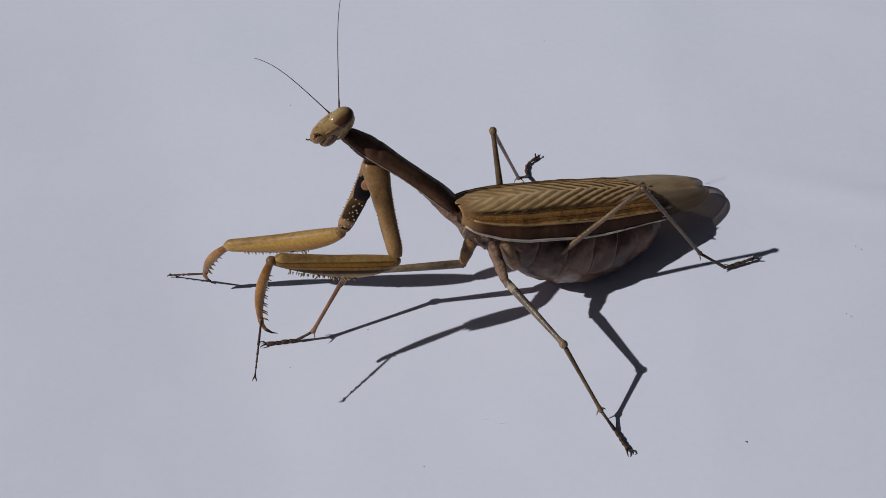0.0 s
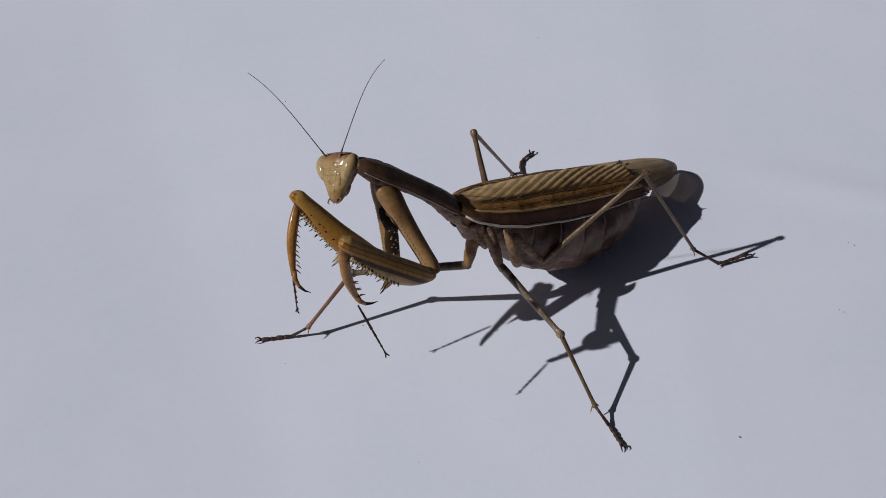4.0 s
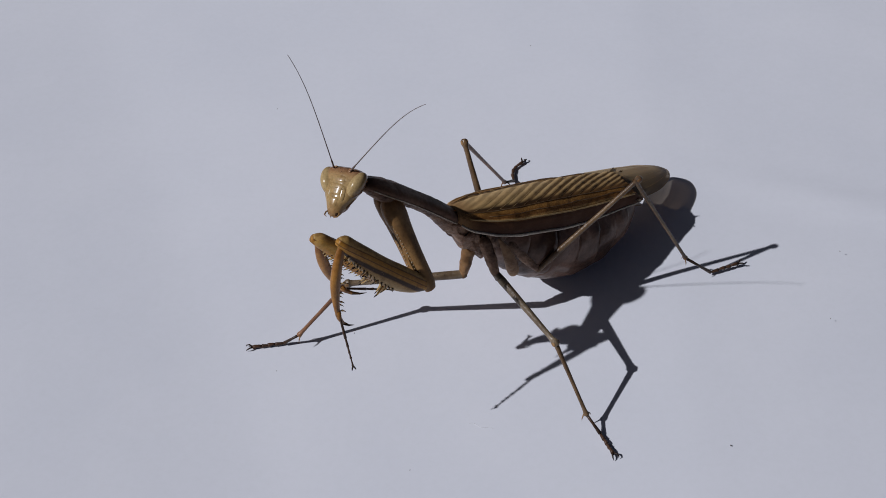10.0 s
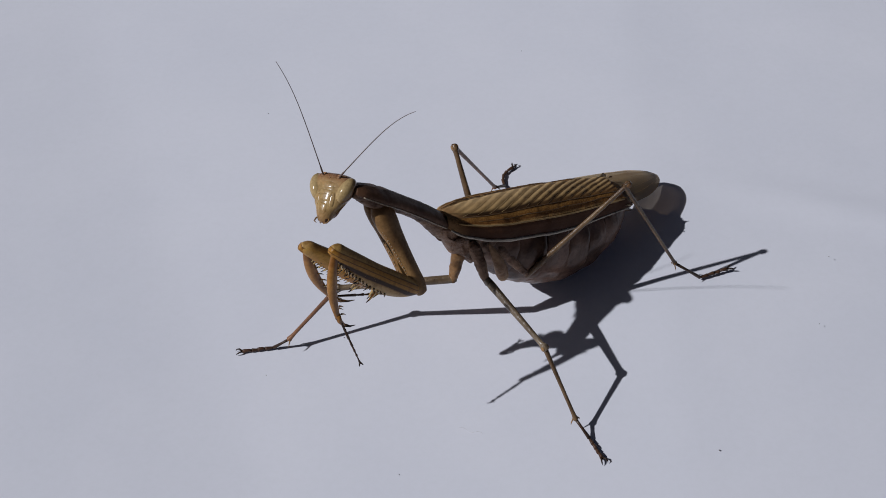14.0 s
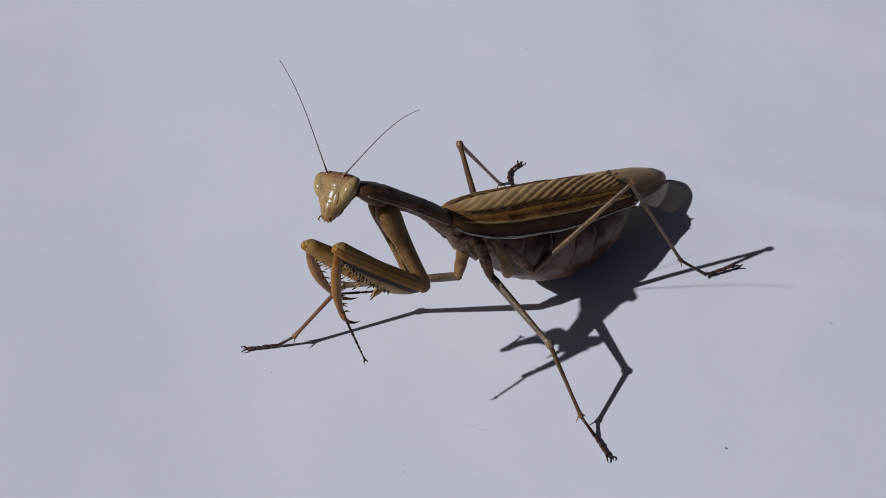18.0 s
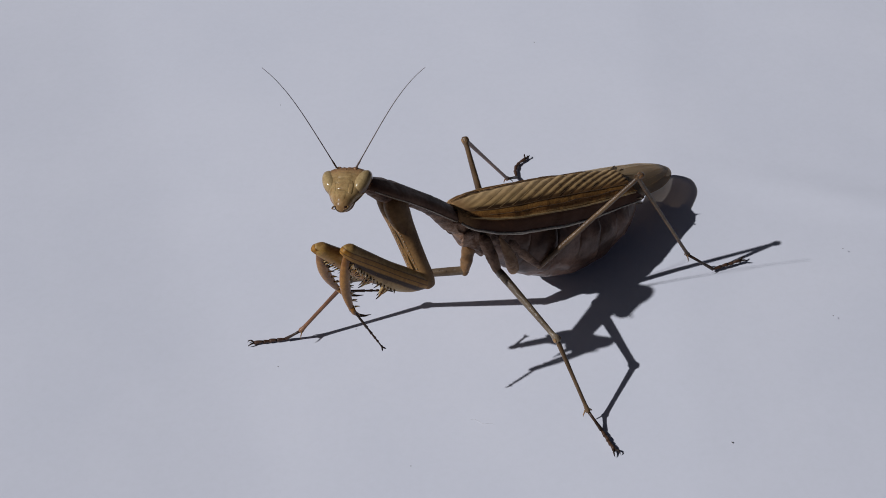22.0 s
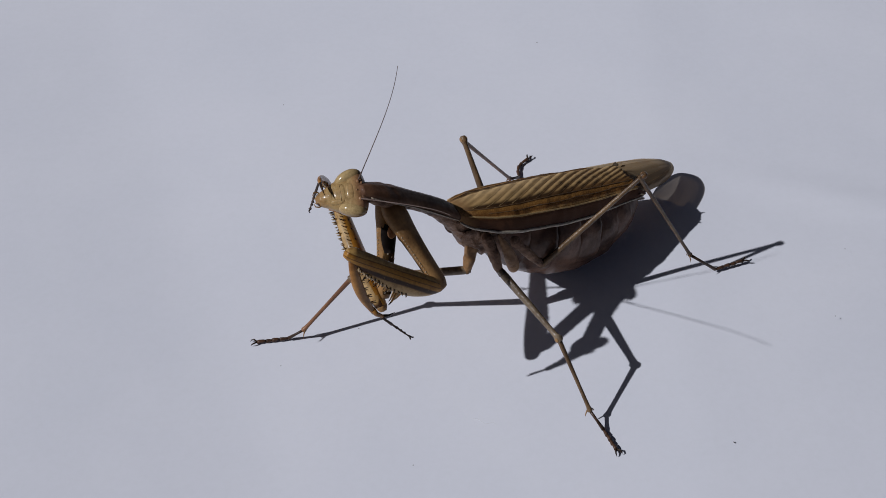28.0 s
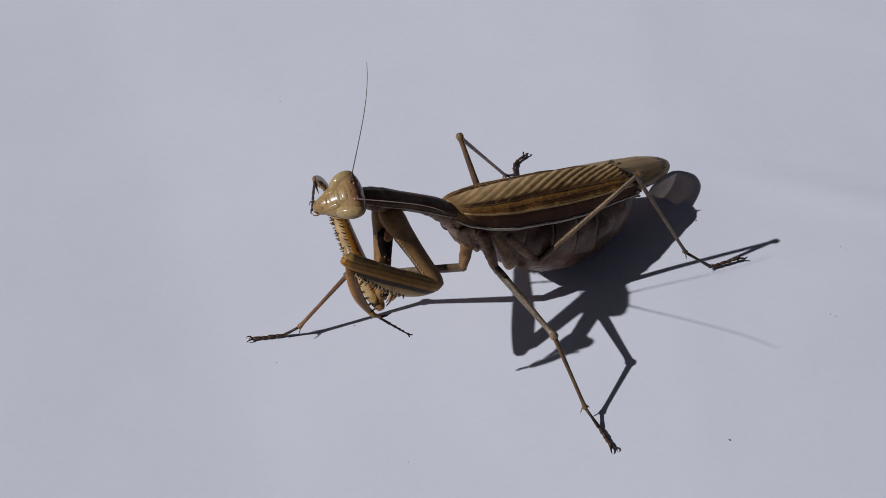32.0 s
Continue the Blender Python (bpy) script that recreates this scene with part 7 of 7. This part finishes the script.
    walk(mid_coxa_right, [
        (0, aim(1.39,-12.91,15.01,0.05,-13.81,10.68,1.39,-12.91,42.01)), (0.5, aim(2,-13.47,16.43,1.22,-14.38,11.97,2,-13.47,43.43)),
        (1, aim(1.99,-14.78,16.86,1.21,-15.76,12.42,1.99,-14.78,43.86)), (1.5, aim(2.1,-14.93,16.77,1.35,-15.91,12.32,2.1,-14.93,43.77)),
        (2, aim(2.17,-15.48,17.07,1.43,-16.48,12.62,2.17,-15.48,44.07)), (3.5, aim(2.17,-15.48,17.06,1.43,-16.48,12.61,2.17,-15.48,44.06)),
        (5.5, aim(2.84,-15.63,16.87,2.14,-16.63,12.41,2.84,-15.63,43.87)), (20.4, aim(2.84,-15.63,16.87,2.14,-16.63,12.41,2.84,-15.63,43.87)),
        (20.8, aim(2.62,-15.82,16.7,2.14,-16.63,12.41,2.84,-15.63,43.87)), (24.7, aim(2.62,-15.82,16.7,2.14,-16.63,12.41,2.84,-15.63,43.87)),
        (25, aim(2.84,-15.63,16.87,2.14,-16.63,12.41,2.84,-15.63,43.87)), (25.5, aim(2.84,-15.63,16.87,2.14,-16.63,12.41,2.84,-15.63,43.87)),
        (27.5, aim(2.72,-15.63,16.82,2.09,-16.57,12.34,2.72,-15.63,43.82)), (32, aim(2.72,-15.63,16.82,2.09,-16.57,12.34,2.72,-15.63,43.82))])
    walk(mid_femur_right, [
        (0, aim(0.05,-13.81,10.68,-16.62,-16.6,11.95,0.05,-13.81,37.68)), (0.5, aim(1.22,-14.38,11.97,-15.54,-16.84,11.32,1.22,-14.38,38.97)), 
        (1, aim(1.21,-15.76,12.42,-15.68,-16.69,11.37,1.21,-15.76,39.42)), (1.5, aim(1.35,-15.91,12.32,-15.55,-16.7,11.28,1.35,-15.91,39.32)), 
        (2, aim(1.43,-16.48,12.62,-15.46,-16.67,11.2,1.43,-16.48,39.62)), (3.5, aim(1.43,-16.48,12.61,-15.46,-16.67,11.2,1.43,-16.48,39.61)), 
        (5.5, aim(2.14,-16.63,12.41,-14.72,-16.88,10.66,2.14,-16.63,39.41)), (25.5, aim(2.14,-16.63,12.41,-14.72,-16.88,10.66,2.14,-16.63,39.41)), 
        (27.5, aim(2.09,-16.57,12.34,-14.78,-16.86,10.71,2.09,-16.57,39.34)), (32, aim(2.09,-16.57,12.34,-14.78,-16.86,10.71,2.09,-16.57,39.34))])
    walk(mid_tibia_right, [
        (0, aim(-16.62,-16.6,11.95,-22.09,-19.77,2.49,-51.24,-22.39,14.58)), (0.5, aim(-15.54,-16.84,11.32,-22.09,-19.77,2.49,-49.05,-21.78,10.02)), 
        (1, aim(-15.68,-16.69,11.37,-22.09,-19.77,2.49,-49.47,-18.54,9.28)), (1.5, aim(-15.55,-16.7,11.28,-22.09,-19.77,2.49,-49.36,-18.28,9.22)), 
        (2, aim(-15.46,-16.67,11.2,-22.09,-19.77,2.49,-49.25,-17.03,8.37)), (3.5, aim(-15.46,-16.67,11.2,-22.09,-19.77,2.49,-49.24,-17.03,8.38)), 
        (5.5, aim(-14.72,-16.88,10.66,-22.09,-19.77,2.49,-48.43,-17.39,7.16)), (25.5, aim(-14.72,-16.88,10.66,-22.09,-19.77,2.49,-48.43,-17.39,7.16)), 
        (27.5, aim(-14.78,-16.86,10.71,-22.09,-19.77,2.49,-48.53,-17.45,7.46)), (32, aim(-14.78,-16.86,10.71,-22.09,-19.77,2.49,-48.52,-17.45,7.46))])
    walk(hind_coxa_left, [
        (0, aim(7.79,-12.35,14.12,11.67,-12.75,8.35,7.79,-12.35,41.12)), (0.5, aim(8.33,-12.55,15.22,11.76,-12.85,9.17,8.33,-12.55,42.22)),
        (1, aim(8.25,-13.56,15.6,11.69,-13.76,9.54,8.25,-13.56,42.6)), (1.5, aim(8.33,-13.64,15.56,11.97,-13.73,9.62,8.33,-13.64,42.56)),
        (2, aim(8.36,-14.04,15.83,11.87,-14.1,9.82,8.36,-14.04,42.83)), (3.5, aim(8.3,-14.04,15.93,12.46,-13.85,10.35,8.3,-14.04,42.93)),
        (5.5, aim(8.96,-14.07,15.77,13.13,-13.79,10.2,8.96,-14.07,42.77)), (20.4, aim(8.95,-14.07,15.77,13.13,-13.79,10.2,8.95,-14.07,42.77)),
        (20.8, aim(8.73,-14.26,15.6,13.13,-13.79,10.2,8.95,-14.07,42.77)), (24.7, aim(8.73,-14.26,15.6,13.13,-13.79,10.2,8.95,-14.07,42.77)),
        (25, aim(8.95,-14.07,15.77,13.13,-13.79,10.2,8.95,-14.07,42.77)), (25.5, aim(8.95,-14.07,15.77,13.13,-13.79,10.2,8.95,-14.07,42.77)),
        (27.5, aim(8.85,-14.07,15.84,13.12,-13.74,10.34,8.85,-14.07,42.84)), (32, aim(8.85,-14.07,15.84,13.12,-13.74,10.34,8.85,-14.07,42.84))])
    walk(hind_femur_left, [
        (0, aim(11.67,-12.75,8.35,25.64,-9.99,22.28,11.67,-12.75,35.35)), (0.5, aim(11.76,-12.85,9.17,25.98,-9.14,22.62,11.76,-12.85,36.17)), 
        (1, aim(11.69,-13.76,9.54,25.82,-8.52,22.58,11.69,-13.76,36.54)), (1.5, aim(11.97,-13.73,9.62,25.97,-8.23,22.69,11.97,-13.73,36.62)), 
        (2, aim(11.87,-14.1,9.82,25.91,-8.19,22.66,11.87,-14.1,36.82)), (3.5, aim(12.46,-13.85,10.35,26.5,-8.6,22.95,12.46,-13.85,37.35)), 
        (5.5, aim(13.13,-13.79,10.2,26.62,-8.58,23.05,13.13,-13.79,37.2)), (25.5, aim(13.13,-13.79,10.2,26.62,-8.58,23.05,13.13,-13.79,37.2)), 
        (27.5, aim(13.12,-13.74,10.34,26.62,-8.58,23.05,13.12,-13.74,37.34)), (32, aim(13.12,-13.74,10.34,26.62,-8.58,23.05,13.12,-13.74,37.34))])
    walk(hind_tibia_left, [
        (0, aim(25.64,-9.99,22.28,36.2,-7.1,5.2,52.84,-4.61,49.41)), (0.5, aim(25.98,-9.14,22.62,36.2,-7.1,5.2,53.05,-2.09,48.21)), 
        (1, aim(25.82,-8.52,22.58,36.2,-7.1,5.2,52.82,1.5,47.48)), (1.5, aim(25.97,-8.23,22.69,36.2,-7.1,5.2,53.03,2.41,47.96)), 
        (2, aim(25.91,-8.19,22.66,36.2,-7.1,5.2,52.84,3.13,47.29)), (3.5, aim(26.5,-8.6,22.95,36.2,-7.1,5.2,55.5,1.78,48.77)), 
        (5.5, aim(26.62,-8.58,23.05,36.2,-7.1,5.2,55.18,1.99,49.65)), (25.5, aim(26.62,-8.58,23.05,36.2,-7.1,5.2,55.18,1.99,49.64)), 
        (27.5, aim(26.62,-8.58,23.05,36.2,-7.1,5.2,55.46,1.97,49.5)), (32, aim(26.62,-8.58,23.05,36.2,-7.1,5.2,55.46,1.97,49.51))])
    walk(hind_coxa_right, [
        (0, aim(4.16,-6.35,14.55,6.26,-1.84,9.68,4.16,-6.35,41.55)), (0.5, aim(4.38,-6.53,15.5,6.1,-2.44,10.13,4.38,-6.53,42.5)),
        (1, aim(4.04,-7.72,15.82,5.5,-3.6,10.4,4.04,-7.72,42.82)), (1.5, aim(4.07,-7.86,15.77,5.49,-3.65,10.4,4.07,-7.86,42.77)),
        (2, aim(3.98,-8.31,15.98,5.31,-4.25,10.48,3.98,-8.31,42.98)), (3.5, aim(3.99,-8.27,15.93,5.34,-4.34,10.35,3.99,-8.27,42.93)),
        (5.5, aim(4.54,-8.38,15.77,5.84,-4.41,10.2,4.54,-8.38,42.77)), (20.4, aim(4.53,-8.39,15.77,5.83,-4.41,10.2,4.53,-8.39,42.77)),
        (20.8, aim(4.31,-8.57,15.6,5.83,-4.41,10.2,4.53,-8.39,42.77)), (24.7, aim(4.31,-8.58,15.6,5.83,-4.41,10.2,4.53,-8.39,42.77)),
        (25, aim(4.53,-8.39,15.77,5.83,-4.41,10.2,4.53,-8.39,42.77)), (25.5, aim(4.53,-8.39,15.77,5.83,-4.41,10.2,4.53,-8.39,42.77)),
        (27.5, aim(4.45,-8.38,15.84,5.85,-4.33,10.34,4.45,-8.38,42.84)), (32, aim(4.45,-8.37,15.84,5.85,-4.33,10.34,4.45,-8.37,42.84))])
    walk(hind_femur_right, [
        (0, aim(6.26,-1.84,9.68,4.64,2.96,21.5,6.26,-1.84,36.68)), (0.5, aim(6.1,-2.44,10.13,3.93,3.28,21.45,6.1,-2.44,37.13)),
        (1, aim(5.5,-3.6,10.4,3.37,3.08,21.18,5.5,-3.6,37.4)), (1.5, aim(5.49,-3.65,10.4,3.42,3.05,21.19,5.49,-3.65,37.4)),
        (2, aim(5.31,-4.25,10.48,2.94,2.86,20.93,5.31,-4.25,37.48)), (3.5, aim(5.34,-4.34,10.35,2.7,2.71,20.77,5.34,-4.34,37.35)),
        (5.5, aim(5.84,-4.41,10.2,2.37,2.42,20.64,5.84,-4.41,37.2)), (20.4, aim(5.84,-4.41,10.2,2.37,2.42,20.64,5.84,-4.41,37.2)),
        (20.8, aim(5.62,-4.6,10.03,2.15,2.23,20.47,5.62,-4.6,37.03)), (24.7, aim(5.62,-4.6,10.03,2.15,2.23,20.47,5.62,-4.6,37.03)),
        (25, aim(5.84,-4.41,10.2,2.2,2.3,20.51,5.84,-4.41,37.2)), (25.5, aim(5.83,-4.41,10.2,1.91,2.11,20.29,5.83,-4.41,37.2)),
        (27.5, aim(5.85,-4.33,10.34,1.64,2.1,20.19,5.85,-4.33,37.34)), (32, aim(5.85,-4.33,10.34,1.59,2.25,20.36,5.85,-4.33,37.34))])
    walk(hind_tibia_right, [
        (0, aim(4.64,2.96,21.5,9.18,11.02,3.6,1.13,13.35,47.07)), (0.5, aim(3.93,3.28,21.45,9.18,11.02,3.6,-0.51,15.03,44.7)),
        (1, aim(3.37,3.08,21.18,9.18,11.02,3.6,-0.99,16.77,43.29)), (1.5, aim(3.42,3.05,21.19,9.18,11.02,3.6,-0.84,16.87,43.44)),
        (2, aim(2.94,2.86,20.93,9.18,11.02,3.6,-1.86,17.25,42.09)), (3.5, aim(2.7,2.71,20.77,9.18,11.02,3.6,-2.59,16.81,41.62)),
        (5.5, aim(2.37,2.42,20.64,9.18,11.02,3.6,-3.54,16.09,41.51)), (20.4, aim(2.37,2.42,20.64,9.18,11.02,3.6,-3.54,16.09,41.51)),
        (20.8, aim(2.15,2.23,20.47,9.18,11.02,3.6,-3.54,16.09,41.51)), (24.7, aim(2.15,2.23,20.47,9.18,11.02,3.6,-3.54,16.09,41.51)),
        (25, aim(2.2,2.3,20.51,9.18,11.02,3.6,-3.54,16.09,41.51)), (25.5, aim(1.91,2.11,20.29,9.18,11.02,3.6,-3.54,16.1,41.51)),
        (27.5, aim(1.64,2.1,20.19,9.18,11.02,3.6,-3.62,16.42,41.45)), (32, aim(1.59,2.25,20.36,9.18,11.02,3.6,-3.63,16.42,41.45))])


motions()
